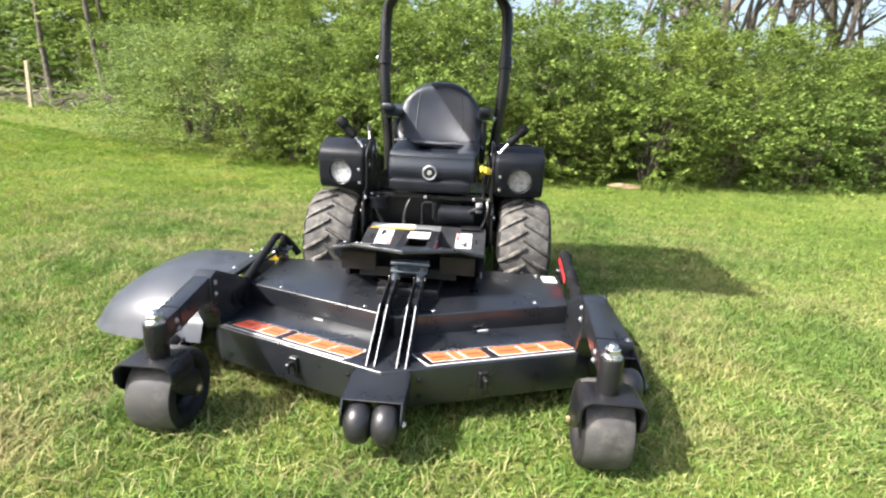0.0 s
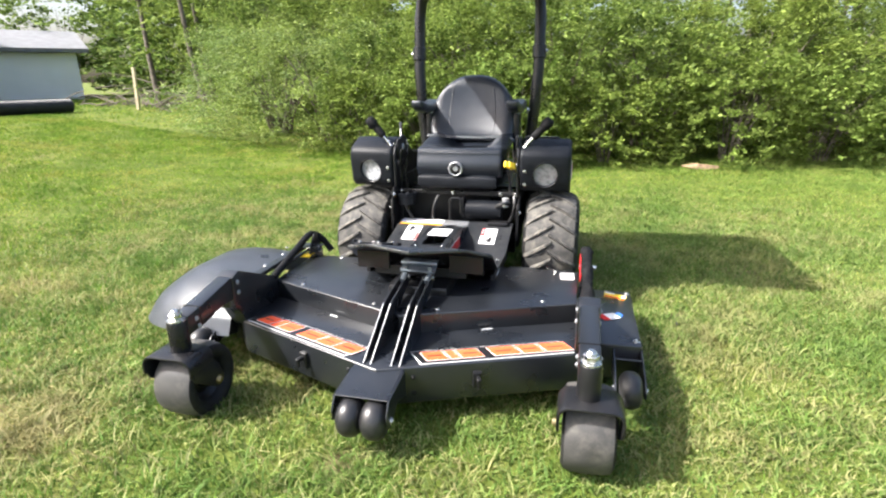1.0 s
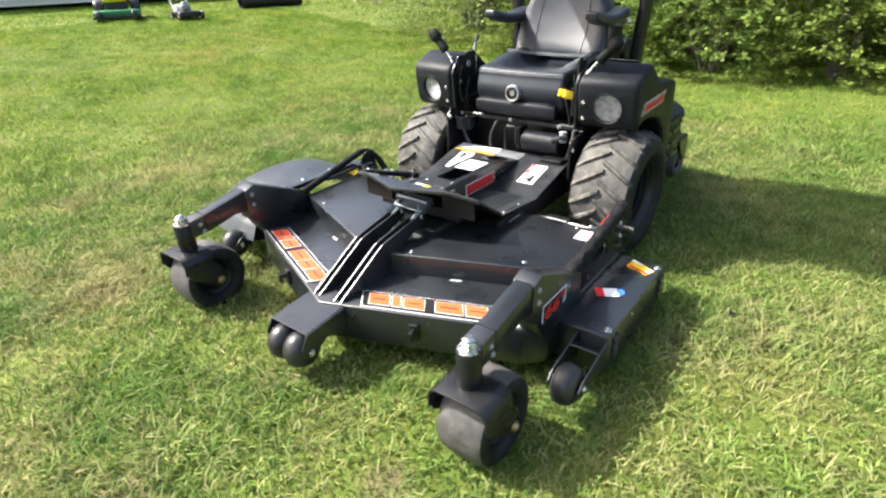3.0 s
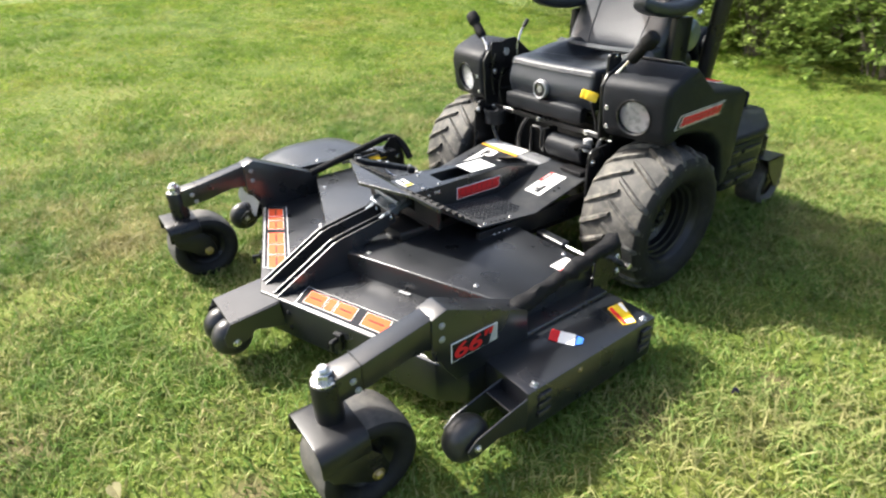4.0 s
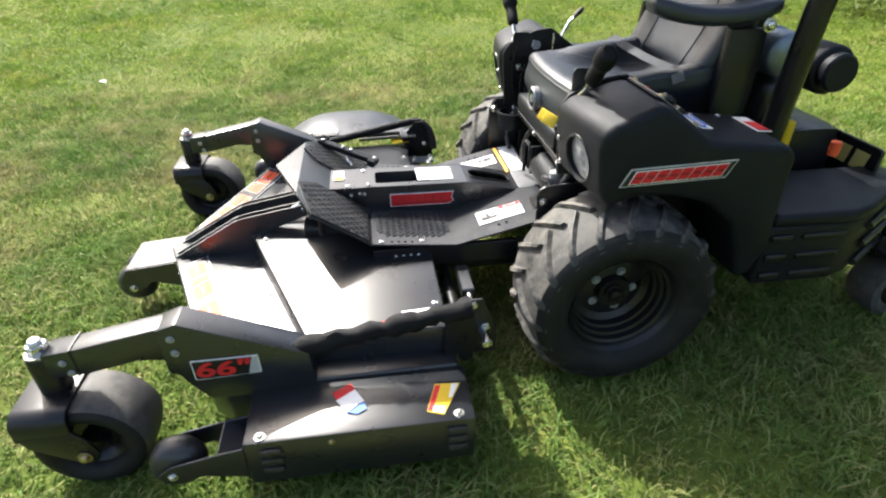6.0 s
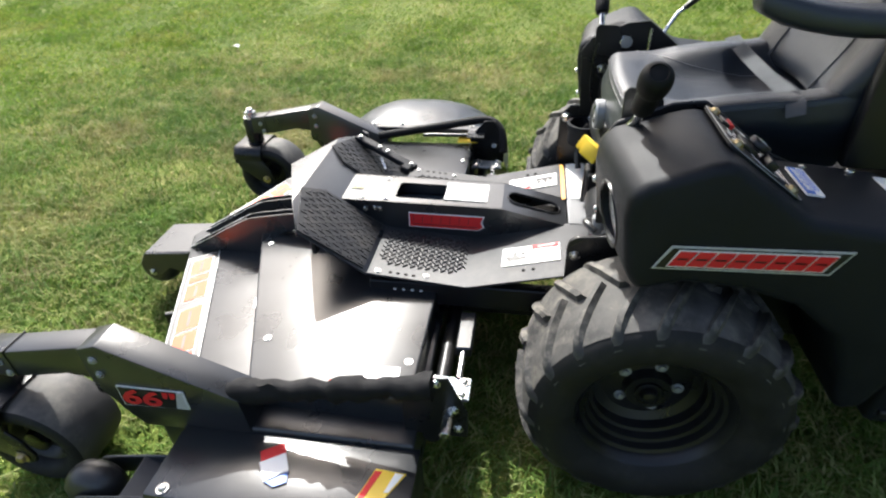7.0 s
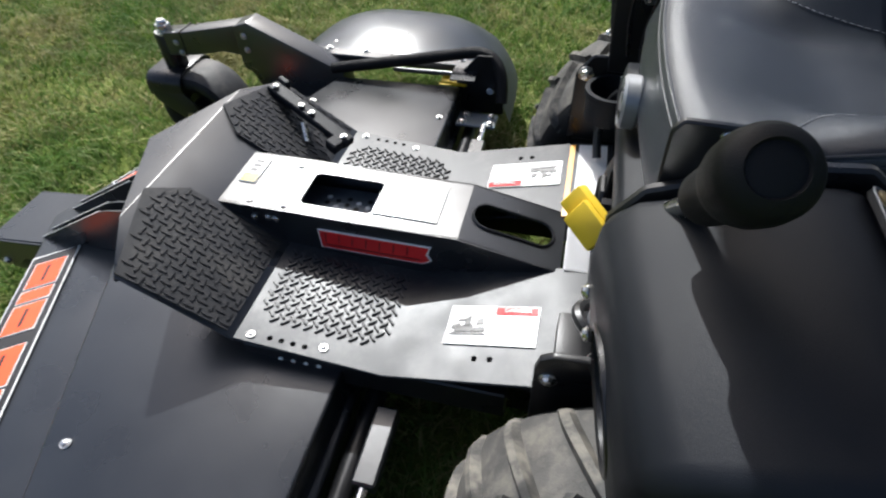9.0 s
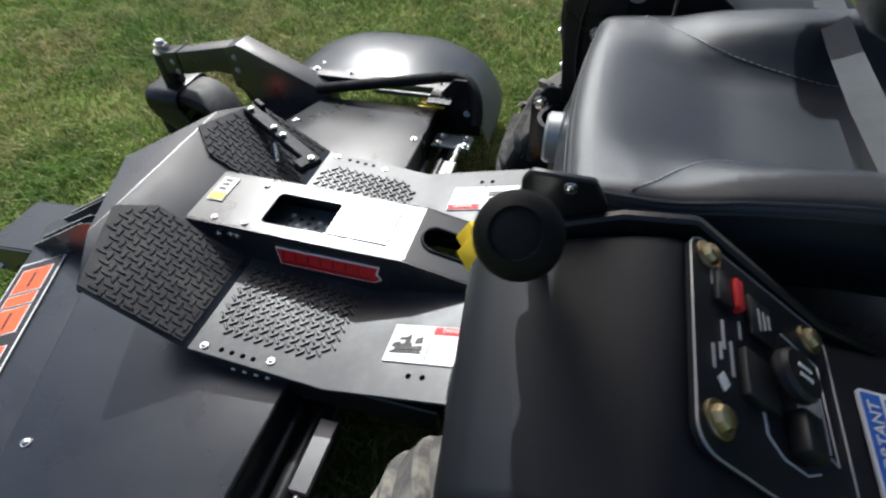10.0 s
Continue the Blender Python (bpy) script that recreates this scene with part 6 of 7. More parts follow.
def blades(name, spots, height, width, seed, lean=0.7, two=True, mat=GRASS):
    """Grass blades rooted at spots: each a narrow bent strip."""
    rs = np.random.RandomState(seed)
    n = len(spots)
    x, y = spots[:, 0], spots[:, 1]
    tall = height * (0.45 + 0.9 * rs.rand(n)) * (0.55 + 0.9 * value_noise(x, y, 1.6, 3)) * (0.7 + 0.6 * value_noise(x, y, 7.0, 4))
    a, b = rs.rand(n) * 2 * np.pi, rs.rand(n) * 2 * np.pi
    push = tall * lean * (0.3 + 1.2 * rs.rand(n))
    side = np.stack([np.cos(a), np.sin(a), 0 * a], 1) * (width * (0.6 + 0.8 * rs.rand(n)))[:, None] / 2
    root = np.stack([x, y, rise(x)], 1)
    way = np.stack([np.cos(b), np.sin(b), 0 * b], 1)
    tip = root + way * push[:, None] + np.array([0, 0, 1.0]) * (tall * (1 - 0.25 * rs.rand(n)))[:, None]
    if two:
        mid = root + way * (push * 0.28)[:, None] + np.array([0, 0, 1.0]) * (tall * 0.62)[:, None]
        verts = np.stack([root - side, root + side, mid + side * 0.8, mid - side * 0.8, tip], 1).reshape(-1, 3)
        base = np.arange(n)[:, None] * 5
        loops = np.concatenate([base + [0, 1, 2, 3], base + [3, 2, 4]], 1).reshape(-1)
        sizes = np.tile([4, 3], n)
    else:
        verts = np.stack([root - side, root + side, tip], 1).reshape(-1, 3)
        loops = np.arange(3 * n)
        sizes = np.full(n, 3)
    me = bpy.data.meshes.new(name)
    me.vertices.add(len(verts))
    me.vertices.foreach_set("co", verts.astype(np.float32).reshape(-1))
    me.loops.add(len(loops))
    me.loops.foreach_set("vertex_index", loops.astype(np.int32))
    me.polygons.add(len(sizes))
    me.polygons.foreach_set("loop_start", np.concatenate([[0], np.cumsum(sizes)[:-1]]).astype(np.int32))
    me.update(calc_edges=True)
    me.materials.append(mat)
    return tagged(new(name, me), "short mown grass with straw clippings", "grass", kind="stuff")


def scatter(n, x0, x1, y0, y1, seed):
    rs = np.random.RandomState(seed)
    p = rs.rand(n, 2) * [x1 - x0, y1 - y0] + [x0, y0]
    keep = rs.rand(n) < 0.35 + 0.9 * value_noise(p[:, 0], p[:, 1], 2.3, 5)
    for x, y, r in BARE_SPOTS:
        keep &= rs.rand(n) > 0.5 * np.exp(-((p[:, 0] - x) ** 2 + (p[:, 1] - y) ** 2) / (r * r))
    return p[keep]


def inside(p, area, blur):
    """Which spots lie in the area, its border blurred so that two kinds of grass mingle there."""
    q = p + np.random.RandomState(9).randn(len(p), 2) * blur
    return (q[:, 0] > area[0]) & (q[:, 0] < area[1]) & (q[:, 1] > area[2]) & (q[:, 1] < area[3])


NEAR = (-3.1, 2.1, -0.2, 4.9)
p = scatter(960000, NEAR[0] - 1.7, NEAR[1] + 1.7, NEAR[2] - 1.7, NEAR[3] + 1.7, 11)
blades("lawn_grass", p[inside(p, NEAR, 0.75)], 0.036, 0.0056, 12, lean=1.3, mat=GRASS_NEAR)
MID = (-10.0, 4.5, -3.5, 8.4)
p = scatter(600000, MID[0], MID[1], MID[2], MID[3], 13)
p = p[~inside(p, NEAR, 0.75)]
blades("lawn_grass", p, 0.034, 0.009, 14, lean=1.1, two=False)
p = scatter(370000, -22, 9, -9, 18, 15)
p = p[~inside(p, MID, 0.8)]
blades("lawn_grass", p, 0.04, 0.02, 16, lean=1.1, two=False)


# ---- hedge and trees ----
def leaf_cloud(name, sprays, per, size, mat, seed, scatter_by=0.042, flat=0.45):
    """Leaves strewn along short sprays; each spray is a start and an end."""
    rs = np.random.RandomState(seed)
    ends = np.repeat(np.array(sprays, float), per, 0)
    n = len(ends)
    f = rs.rand(n, 1) ** 0.8
    p = ends[:, 0] * (1 - f) + ends[:, 1] * f + rs.randn(n, 3) * scatter_by * np.array([1, 1, 0.7])
    p[:, 2] = np.maximum(p[:, 2], 0.03)
    way = ends[:, 1] - ends[:, 0]
    way /= np.linalg.norm(way, axis=1)[:, None] + 1e-9
    d = way * 0.7 + rs.randn(n, 3) * np.array([1, 1, flat])
    d /= np.linalg.norm(d, axis=1)[:, None]
    e = np.cross(d, rs.randn(n, 3) * 0.55 + [0, 0, 1])
    e /= np.linalg.norm(e, axis=1)[:, None]
    s = size * (0.5 + 0.9 * rs.rand(n))[:, None]
    verts = np.stack([p, p + d * s * 0.45 + e * s * 0.28, p + d * s, p + d * s * 0.45 - e * s * 0.28], 1).reshape(-1, 3)
    me = bpy.data.meshes.new(name)
    me.vertices.add(4 * n)
    me.vertices.foreach_set("co", verts.astype(np.float32).reshape(-1))
    me.loops.add(4 * n)
    me.loops.foreach_set("vertex_index", np.arange(4 * n, dtype=np.int32))
    me.polygons.add(n)
    me.polygons.foreach_set("loop_start", (np.arange(n) * 4).astype(np.int32))
    me.update(calc_edges=True)
    me.materials.append(mat)
    return me


def stems(rng, count, reach, high, radius, base=0.25):
    """Arching stems that rise from one root and lean outwards."""
    bm = bmesh.new()
    ends = []
    for _ in range(count):
        a = rng.uniform(0, 2 * math.pi)
        out, up = reach * rng.uniform(0.25, 1), high * rng.uniform(0.55, 1)
        p0 = Vector((math.cos(a) * base * rng.random(), math.sin(a) * base * rng.random(), -0.05))
        p1 = p0 + Vector((math.cos(a) * out * 0.3, math.sin(a) * out * 0.3, up * 0.8))
        p2 = Vector((math.cos(a) * out, math.sin(a) * out, up))
        line = arc(p0, p1, p2, 6)
        tube(bm, line, [radius * (1 - 0.13 * i) for i in range(7)], 6)
        ends.append(line)
    return bm, ends


def bush(seed, reach, high, clumps, per, size, mat, label, length=0.42, droop=-0.1):
    rng = random.Random(seed)
    root = tagged(new("bush"), label, "bush", "bushes along the lawn")
    bm, lines = stems(rng, 18, reach * 0.8, high * 0.85, 0.026 if per > 40 else 0.012)
    st = new("branchwork", mesh_from("branchwork", bm, BARK))
    st.parent = root
    sprays = []
    # bulges make the outline uneven
    lumps = [(rng.uniform(0, 2 * math.pi), rng.uniform(0.1, 0.95), rng.uniform(-0.22, 0.28)) for _ in range(16)]
    while len(sprays) < clumps:
        a = rng.uniform(0, 2 * math.pi)
        h = rng.random() ** 0.75
        bulge = max(math.sin(math.pi * min(1, 0.2 + 0.74 * h)) ** 0.6, 0.97 - 0.4 * h)
        for la, lh, lr in lumps:
            bulge += lr * math.exp(-((math.cos(a - la) - 1) ** 2) * 4 - ((h - lh) / 0.2) ** 2)
        r = reach * bulge * math.sqrt(rng.uniform(0.22, 1))
        p = Vector((r * math.cos(a), r * math.sin(a), high * (0.04 + 0.95 * h)))
        out = Vector((math.cos(a + rng.uniform(-0.7, 0.7)), math.sin(a + rng.uniform(-0.7, 0.7)), droop + rng.uniform(-0.15, 0.4) + 0.7 * max(0, h - 0.7)))
        sprays.append((tuple(p), tuple(p + out.normalized() * length * rng.uniform(0.5, 1.25))))
    cr = new("crown", leaf_cloud("crown", sprays, per, size, mat, seed))
    cr.parent = root
    return root


kinds = [
    bush(21, 1.3, 2.25, 430, 53, 0.056, LEAF_BRIGHT, "dense fresh green shrub at the edge of the lawn", 0.55),
    bush(22, 1.2, 2.0, 370, 53, 0.053, LEAF_BRIGHT, "bushy light green shrub with gaps between its stems", 0.5),
    bush(23, 1.45, 2.6, 460, 53, 0.06, LEAF_BRIGHT, "tall spreading green shrub", 0.6),
    bush(24, 1.55, 1.75, 430, 60, 0.04, LEAF_GREY, "low feathery grey-green shrub with drooping sprays", 0.8, -0.25),
    bush(25, 1.4, 2.3, 300, 30, 0.098, LEAF_BRIGHT, "leafy green thicket of the hedge", 0.6),
]
# each row: kind, across, along, turn, size
HEDGE = [
    (4, -1.9, 7.95, 35, 0.55), (4, -0.6, 7.75, 150, 0.6), (4, 0.7, 7.85, 80, 0.5), (4, 2.3, 8.1, 260, 0.62), (4, 3.5, 8.35, 200, 0.55), (4, 4.8, 8.75, 320, 0.62), (4, 6.2, 9.2, 15, 0.6), (4, 7.8, 9.8, 110, 0.66), (4, -3.1, 8.5, 230, 0.55),
    (3, -5.5, 9.85, 20, 1.05), (3, -4.0, 9.4, 140, 1.1), (1, -2.7, 9.5, 60, 1.0), (0, -1.4, 8.95, 200, 1.0), (2, 0.0, 9.0, 15, 0.95),
    (1, 1.4, 9.1, 300, 1.05), (0, 2.8, 9.6, 110, 1.0), (2, 4.3, 10.1, 250, 0.95), (1, 5.8, 10.5, 30, 1.0), (0, 7.3, 11.1, 75, 1.05),
    (2, 8.9, 11.8, 190, 1.0), (1, 10.6, 12.6, 330, 1.1), (2, -3.1, 11.7, 95, 1.2), (2, -1.2, 11.3, 310, 1.2), (0, 0.9, 11.4, 130, 1.2),
    (2, 3.0, 11.9, 45, 1.1), (2, 5.2, 12.5, 170, 0.92), (0, 7.6, 13.4, 220, 1.15), (2, -5.2, 12.6, 260, 1.2), (0, -7.0, 12.6, 10, 1.15),
    (4, 10.2, 14.8, 60, 1.15), (1, 12.6, 13.8, 350, 1.15), (4, -9.6, 15.6, 180, 1.5), (4, -12.0, 17.0, 70, 1.7), (4, -14.4, 19.2, 300, 1.8), (4, -7.2, 15.8, 20, 1.6), (4, -10.6, 19.6, 155, 2.0), (4, -5.0, 16.4, 230, 1.7), (4, -2.0, 15.6, 285, 1.6), (4, -17.5, 21.5, 40, 1.9), (4, -19.5, 18.5, 140, 1.8),
]
used = set()
for k, x, y, turn, size in HEDGE:
    m = pose(x, y, float(rise(x)) - 0.02, 0, 0, turn)
    if k not in used:
        used.add(k)
        kinds[k].matrix_basis = m @ Matrix.Diagonal((size, size, size, 1))
        continue
    made = copy_thing(kinds[k], m)
    made.scale = (size, size, size * (0.92 + 0.16 * ((x * 7.3) % 1)))


def bare_tree(seed, high, radius):
    rng = random.Random(seed)
    root = tagged(new("tree"), "tall thin tree with mostly bare grey branches", "tree", "trees behind the hedge")
    bm = bmesh.new()
    twig_ends = []

    def limb(p, d, length, r, depth):
        line, q, w = [Vector(p)], Vector(p), Vector(d).normalized()
        for _ in range(4):
            w = (w + Vector((rng.uniform(-1, 1), rng.uniform(-1, 1), rng.uniform(-0.3, 0.6))) * 0.16).normalized()
            q = q + w * length / 4
            line.append(q.copy())
        tube(bm, line, [r * (1 - 0.19 * i) for i in range(5)], 7 if depth == 0 else 4)
        if depth >= 3:
            twig_ends.append((tuple(line[2]), tuple(q)))
            return
        for _ in range(7 if depth == 0 else 4):
            i = rng.randint(1 if depth else 2, 4)
            a = rng.uniform(0, 2 * math.pi)
            side = w.orthogonal().normalized()
            side.rotate(Matrix.Rotation(a, 3, w))
            limb(line[i], w * 0.75 + side * rng.uniform(0.5, 1.0) + Vector((0, 0, 0.15)), length * rng.uniform(0.36, 0.58), r * 0.5, depth + 1)

    limb((0, 0, -0.1), (rng.uniform(-0.08, 0.08), rng.uniform(-0.08, 0.08), 1), high, radius, 0)
    tr = new("trunk", mesh_from("trunk", bm, BARK, 60))
    tr.parent = root
    cr = new("crown", leaf_cloud("crown", twig_ends, 6, 0.07, LEAF_BRIGHT, seed, 0.12))
    cr.parent = root
    return root


trees = [bare_tree(41, 6.2, 0.15), bare_tree(42, 7.2, 0.11), bare_tree(43, 5.4, 0.08)]
GROVE = [(0, 4.75, 13.4, 0), (0, 5.1, 13.7, 130), (2, 3.6, 15.8, 20), (1, 6.2, 15.4, 75), (2, 7.9, 17.4, 140), (1, 9.1, 15.9, 240), (2, 10.4, 16.4, 310), (1, 12.4, 18.6, 60), (2, 3.0, 13.9, 170), (1, 5.4, 17.0, 200), (2, 9.8, 14.9, 95), (2, 11.2, 15.6, 255), (1, 4.1, 15.5, 40), (2, 1.4, 14.8, 90), (2, 5.6, 14.6, 200), (1, 7.2, 16.2, 130), (0, 9.4, 17.2, 250), (2, 8.4, 15.4, 20), (1, -1.6, 15.6, 310),
         (2, -3.4, 16.0, 70), (0, -5.6, 17.0, 160), (1, -7.6, 17.8, 220), (2, -8.6, 18.6, 280), (1, 11.8, 17.0, 15), (2, 13.6, 16.0, 100), (2, 2.4, 17.2, 330), (1, 0.1, 18.0, 190),
         (2, -10.4, 20.4, 120), (1, -12.6, 22.0, 45), (0, -15.6, 24.0, 210), (1, -19.0, 27.0, 75), (2, 6.4, 18.4, 260),
         (2, -9.0, 12.5, 10), (1, -8.3, 14.1, 140), (2, -11.2, 13.4, 330), (2, -9.7, 13.9, 80), (2, 5.9, 13.9, 60), (1, 6.9, 14.6, 15), (2, 4.7, 13.9, 290), (1, 8.1, 14.4, 110)]
used = set()
for k, x, y, turn in GROVE:
    if k not in used:
        used.add(k)
        trees[k].matrix_basis = pose(x, y, float(rise(x)), 0, 0, turn)
    else:
        copy_thing(trees[k], pose(x, y, float(rise(x)), 0, 0, turn))

# ---- the house and what stands on the far lawn ----


def house(name, corner, along, width, depth, z0, z1, mat, label, roof_rise):
    """A plain house end: walls of lapped boards and a low roof."""
    root = tagged(new(name), label, "house")
    root.location = (corner[0], corner[1], z0)
    u = Vector(along).normalized()
    v = Vector((-u.y, u.x, 0)) if Vector((-u.y, u.x, 0)).dot(Vector((-1, 1, 0))) > 0 else Vector((u.y, -u.x, 0))
    h = z1 - z0
    bm = bmesh.new()
    raised(bm, [u * 0, u * width, u * width + v * depth, v * depth], Vector((0, 0, 1)), h)
    core = new("wall", mesh_from("wall", bm, mat))
    core.parent = root
    z, k = 0.12, 0.2
    board = None
    while z < h - 0.02:
        bm = bmesh.new()
        for a, b, n in ((u * 0, u * width, -v), (v * depth, u * 0, -u)):
            top = min(k, h - z)
            pts = [a + n * 0.002, b + n * 0.002, b + n * 0.03, a + n * 0.03]
            low = [bm.verts.new(p + Vector((0, 0, z))) for p in pts]
            high = [bm.verts.new(p + Vector((0, 0, z + top))) for p in (a + n * 0.002, b + n * 0.002, b + n * 0.008, a + n * 0.008)]
            bm.faces.new(low[::-1])
            bm.faces.new(high)
            for i in range(4):
                bm.faces.new((low[i], low[(i + 1) % 4], high[(i + 1) % 4], high[i]))
        ob = new("siding_board", mesh_from("siding_board", bm, mat))
        ob.parent = core
        z += k
    e = 0.35
    a, b = -u * e - v * e, u * (width + e) - v * e
    ridge_a, ridge_b = -u * e + v * depth / 2, u * (width + e) + v * depth / 2
    bm = bmesh.new()
    up = Vector((0, 0, h))
    rr = Vector((0, 0, h + roof_rise))
    raised(bm, [a + up, b + up, ridge_b + rr, ridge_a + rr], Vector((0, 0, 1)), 0.12)
    c, d = -u * e + v * (depth + e), u * (width + e) + v * (depth + e)
    raised(bm, [ridge_a + rr, ridge_b + rr, d + up, c + up], Vector((0, 0, 1)), 0.12)
    rf = new("roof", mesh_from("roof", bm, ROOFING))
    rf.parent = root
    return root


house("grey_house", (-15.6, 15.2), (-0.62, -0.78, 0), 9.0, 5.0, 0.55, 2.05, SIDING_GREY, "low house with pale grey lapped siding and grey roof", 0.7)
house("cream_house", (-14.9, 11.15), (-0.35, -0.94, 0), 9.0, 5.0, 0.72, 3.6, SIDING_CREAM, "house with cream lapped siding beside the lawn", 1.2)

# corrugated drain pipe
pipe = tagged(new("drain_pipe"), "short length of black corrugated drain pipe lying on the grass", "pipe")
pa, pb = Vector((-9.91, 7.75, float(rise(-9.91)) + 0.132)), Vector((-9.68, 9.13, float(rise(-9.68)) + 0.132))
pipe.location = pa
m, length = frame_at((0, 0, 0), pb - pa)
prof = []
k = 0
while k * 0.03 < length:
    prof += [(0.122, k * 0.03), (0.134, k * 0.03 + 0.008), (0.134, k * 0.03 + 0.02), (0.122, k * 0.03 + 0.028)]
    k += 1
prof += [(0.112, length), (0.112, 0.0)]
ob = new("pipe_wall", mesh_from("pipe_wall", lathe(bmesh.new(), prof, (0, 0, 0), pb - pa, 28, closed=False), PIPE, 30))
ob.parent = pipe

# leaning stake and brush heap
stake = tagged(new("stake"), "pale leaning wooden stake by the brush heap", "stake")
stake.location = (-9.25, 10.45, float(rise(-9.25)))
bm = prism(bmesh.new(), [(-0.035, -0.03), (0.035, -0.03), (0.035, 0.03), (-0.035, 0.03)], "z", -0.05, 0.9)
for v in bm.verts:
    v.co.x += 0.05 * v.co.z
ob = new("shaft", mesh_from("shaft", bevel(bm, 0.006, 1), RAW_WOOD))
ob.parent = stake
rng = random.Random(77)
heap = tagged(new("brush_heap"), "heap of dead brown branches behind the stake", "brush heap")
heap.location = (-9.6, 11.3, float(rise(-9.6)))
bm = bmesh.new()
for _ in range(60):
    a = rng.uniform(0, math.pi)
    c = Vector((rng.gauss(0, 0.8), rng.gauss(0, 0.4), abs(rng.gauss(0, 0.16))))
    d = Vector((math.cos(a), math.sin(a) * 0.6, rng.uniform(-0.1, 0.5))) * rng.uniform(0.3, 0.8)
    tube(bm, [c - d, c + Vector((0, 0, 0.04)), c + d], [0.016, 0.012, 0.005], 5)
ob = new("deadwood", mesh_from("deadwood", bm, BARK))
ob.parent = heap
tagged(ob, kind="stuff")

# slab of split wood at the foot of the hedge
plank = tagged(new("split_log"), "pale split log lying at the foot of the hedge", "log")
plank.location = (1.86, 7.42, GROUND - 0.03)
bm = bmesh.new()
line = [(-0.22, 0.02, 0.06), (-0.08, 0, 0.05), (0.08, -0.01, 0.05), (0.22, 0.0, 0.06)]
tube(bm, line, [0.012, 0.04, 0.036, 0.014], 9, 0.4, random.Random(3))
ob = new("log_body", mesh_from("log_body", bm, CUT_WOOD))
ob.parent = plank


def wheel_part(parent, x, y, z, r, w, mat=ROLLER, rim=GREY_METAL):
    bm = lathe(bmesh.new(), [(r * 0.55, -w / 2), (r * 0.92, -w / 2), (r, -w / 3), (r, w / 3), (r * 0.92, w / 2), (r * 0.55, w / 2)], (x, y, z), (x + 1, y, z), 20, closed=False)
    t = new("wheel", mesh_from("wheel", bm, mat))
    t.parent = parent
    ob = new("rim", mesh_from("rim", lathe(bmesh.new(), [(0.02, -w / 2.4), (r * 0.56, -w / 3), (r * 0.56, w / 3), (0.02, w / 2.4)], (x, y, z), (x + 1, y, z), 16), rim))
    ob.parent = t
    return t


def add(parent, name, bm, mat, angle=40):
    ob = new(name, mesh_from(name, bm, mat, angle))
    ob.parent = parent
    return ob


# grey walk-behind mower
walk_mower = tagged(new("push_mower"), "small grey and black walk-behind mower on the far grass", "mower")
walk_mower.matrix_basis = pose(-9.2, 6.13, float(rise(-9.2)), 0, 0, 82) @ Matrix.Scale(0.72, 4)
add(walk_mower, "mower_deck", soft_box(bmesh.new(), -0.27, 0.27, -0.25, 0.28, 0.05, 0.2, 0.04, 6), INK, 60)
add(walk_mower, "engine", soft_box(bmesh.new(), -0.12, 0.12, -0.06, 0.18, 0.2, 0.36, 0.05, 6), GREY_METAL, 60)
add(walk_mower, "engine_cap", rod(bmesh.new(), (0, 0.05, 0.36), (0, 0.05, 0.41), 0.08), GREY_METAL)
add(walk_mower, "rear_chute", soft_box(bmesh.new(), -0.14, 0.14, 0.26, 0.46, 0.12, 0.34, 0.05, 6), WHITE, 60)
for s in (1, -1):
    add(walk_mower, "handle_bar", tube(bmesh.new(), [(s * 0.2, 0.25, 0.2), (s * 0.2, 0.42, 0.46), (s * 0.16, 0.28, 0.5), (s * 0.12, 0.1, 0.46)], 0.014, 8), WHITE)
    for y in (-0.22, 0.25):
        wheel_part(walk_mower, s * 0.29, y, 0.1, 0.1, 0.05)
add(walk_mower, "handle_grip", tube(bmesh.new(), [(-0.12, 0.1, 0.46), (0.12, 0.1, 0.46)], 0.016, 8), INK)

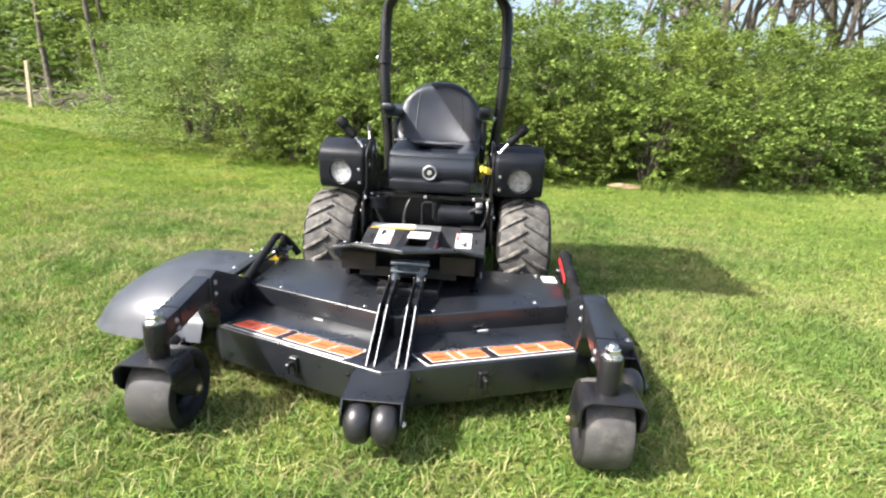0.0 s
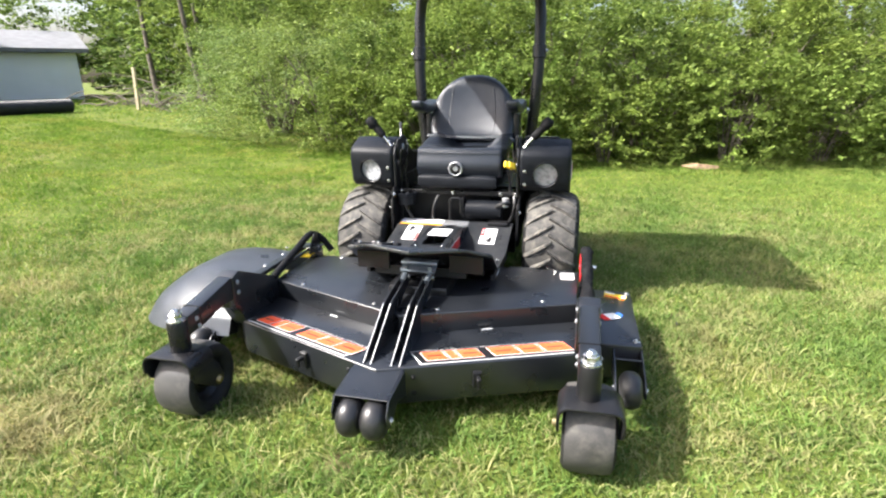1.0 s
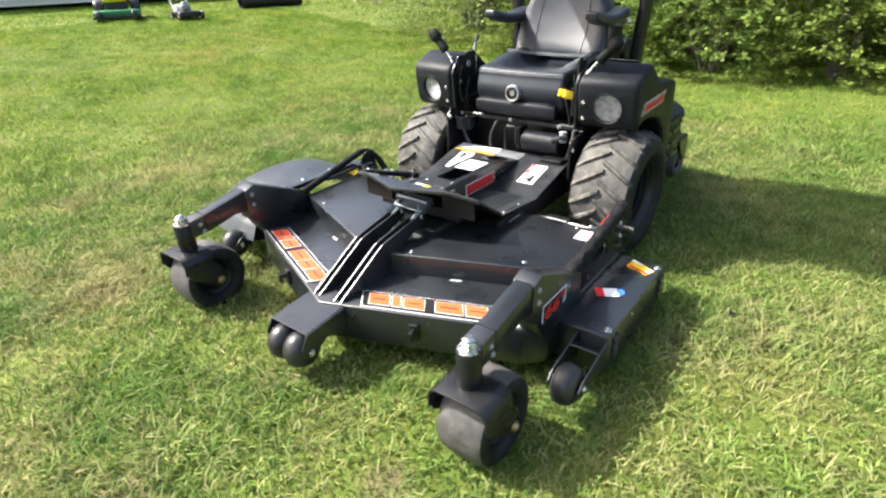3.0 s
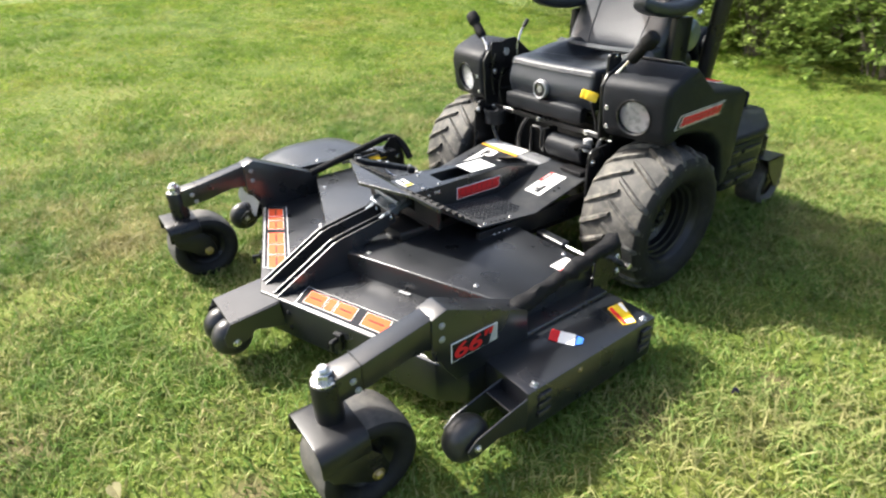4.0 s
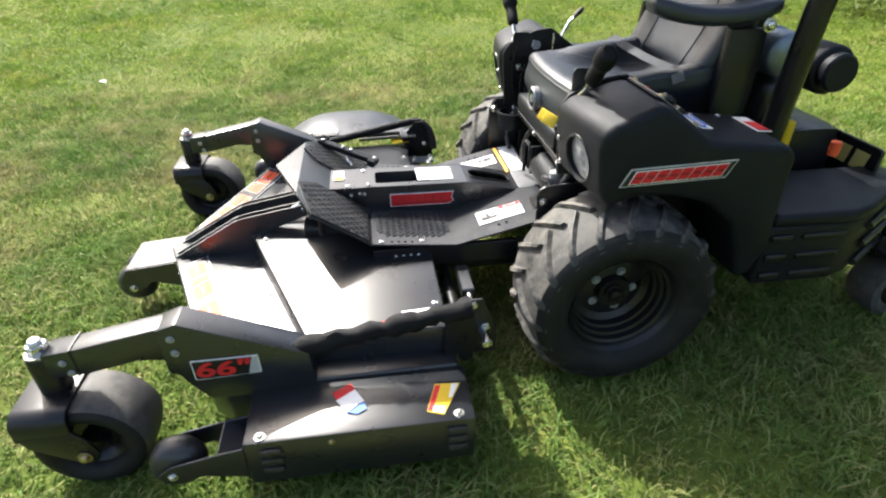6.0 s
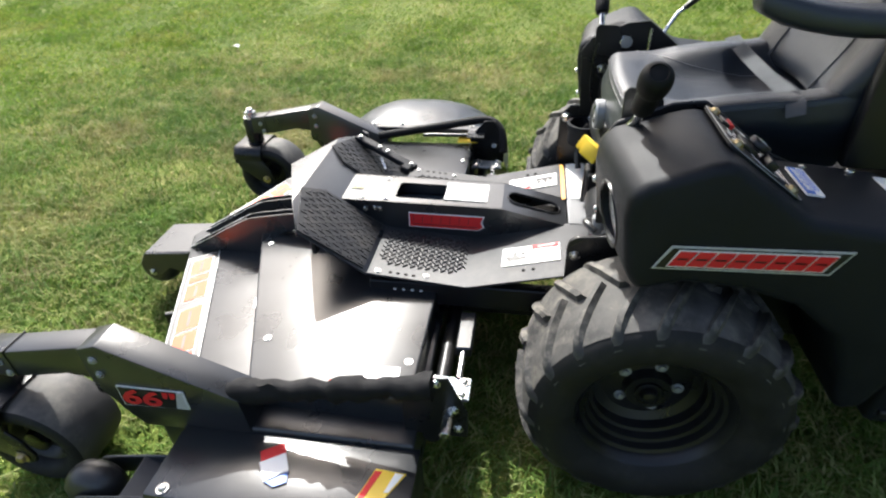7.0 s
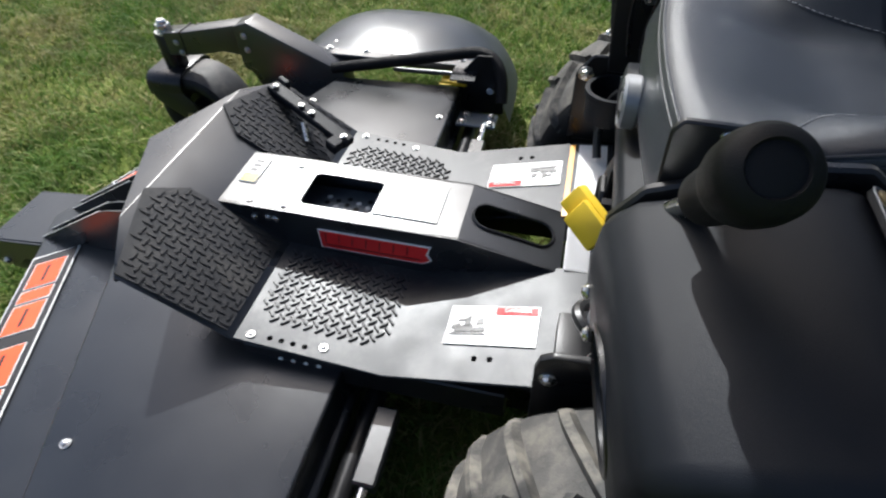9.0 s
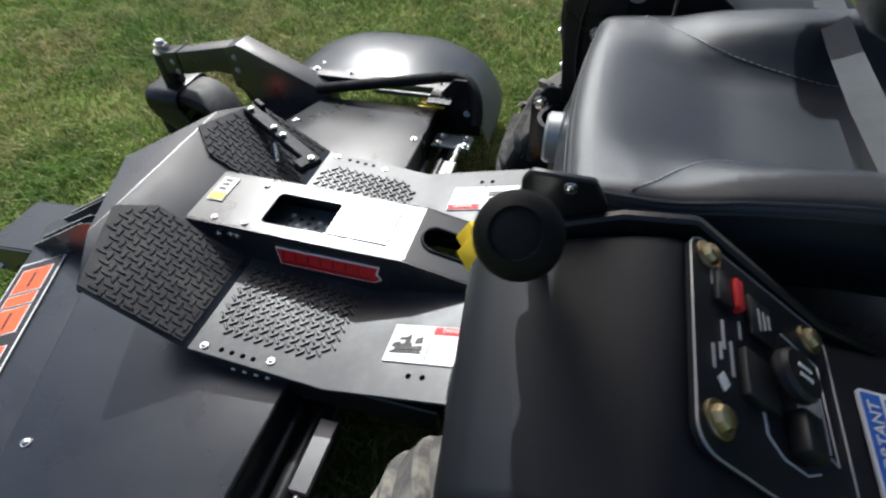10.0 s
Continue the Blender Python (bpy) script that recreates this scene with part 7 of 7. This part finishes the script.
# green and yellow stand-on mower
yard = tagged(new("lawn_tractor"), "green and yellow lawn mower parked on the far grass", "mower")
yard.matrix_basis = pose(-10.1, 5.33, float(rise(-10.1)), 0, 0, 62) @ Matrix.Scale(0.7, 4)
add(yard, "cutting_deck", soft_box(bmesh.new(), -0.52, 0.52, -0.5, 0.05, 0.08, 0.24, 0.05, 6), GREEN_PAINT, 60)
add(yard, "deck_skirt", soft_box(bmesh.new(), -0.54, 0.54, -0.53, 0.06, 0.04, 0.11, 0.02, 4), INK, 60)
add(yard, "engine_bay", soft_box(bmesh.new(), -0.26, 0.26, -0.02, 0.5, 0.2, 0.42, 0.05, 6), INK, 60)
add(yard, "seat", soft_box(bmesh.new(), -0.28, 0.28, -0.12, 0.4, 0.40, 0.58, 0.07, 6), YELLOW, 60)
add(yard, "seat_back", soft_box(bmesh.new(), -0.26, 0.26, 0.32, 0.45, 0.5, 0.98, 0.06, 6), YELLOW, 60)
for s in (1, -1):
    wheel_part(yard, s * 0.42, 0.45, 0.24, 0.24, 0.2, ROLLER, YELLOW)
    wheel_part(yard, s * 0.4, -0.62, 0.12, 0.12, 0.09, ROLLER, YELLOW)
    add(yard, "lap_bar", tube(bmesh.new(), [(s * 0.3, 0.1, 0.5), (s * 0.3, -0.1, 0.85), (s * 0.12, -0.12, 0.88)], 0.014, 8), INK)

# small litter on the grass
for name, label, cat, x, y, mat, size in (("dry_leaf", "curled pale dry leaf lying on the grass", "leaf", 0.03, 0.87, LEAF_DRY, 0.032),
                                          ("paper_scrap", "scrap of white paper lying on the grass", "litter", -3.43, 0.01, WHITE, 0.05), ("violet_petal", "small dark violet flower in the grass", "flower", 0.81, 2.45, VIOLET, 0.013)):
    bm = bmesh.new()
    rows = []
    for i in range(6):
        f = i / 5
        w = size * 0.55 * math.sin(math.pi * (0.08 + 0.84 * f))
        rows.append([bm.verts.new(((f - 0.5) * size * 2, k * w, 0.012 * abs(k) + 0.01 * math.sin(f * 3) + 0.022)) for k in (-1, 0, 1)])
    for a, b in zip(rows, rows[1:]):
        for k in range(2):
            bm.faces.new((a[k], a[k + 1], b[k + 1], b[k]))
    bmesh.ops.solidify(bm, geom=bm.faces[:], thickness=0.001)
    ob = tagged(new(name, mesh_from(name, bm, mat, 60)), label, cat)
    ob.matrix_basis = pose(x, y, float(rise(x)) + 0.004, 0, 0, x * 300)
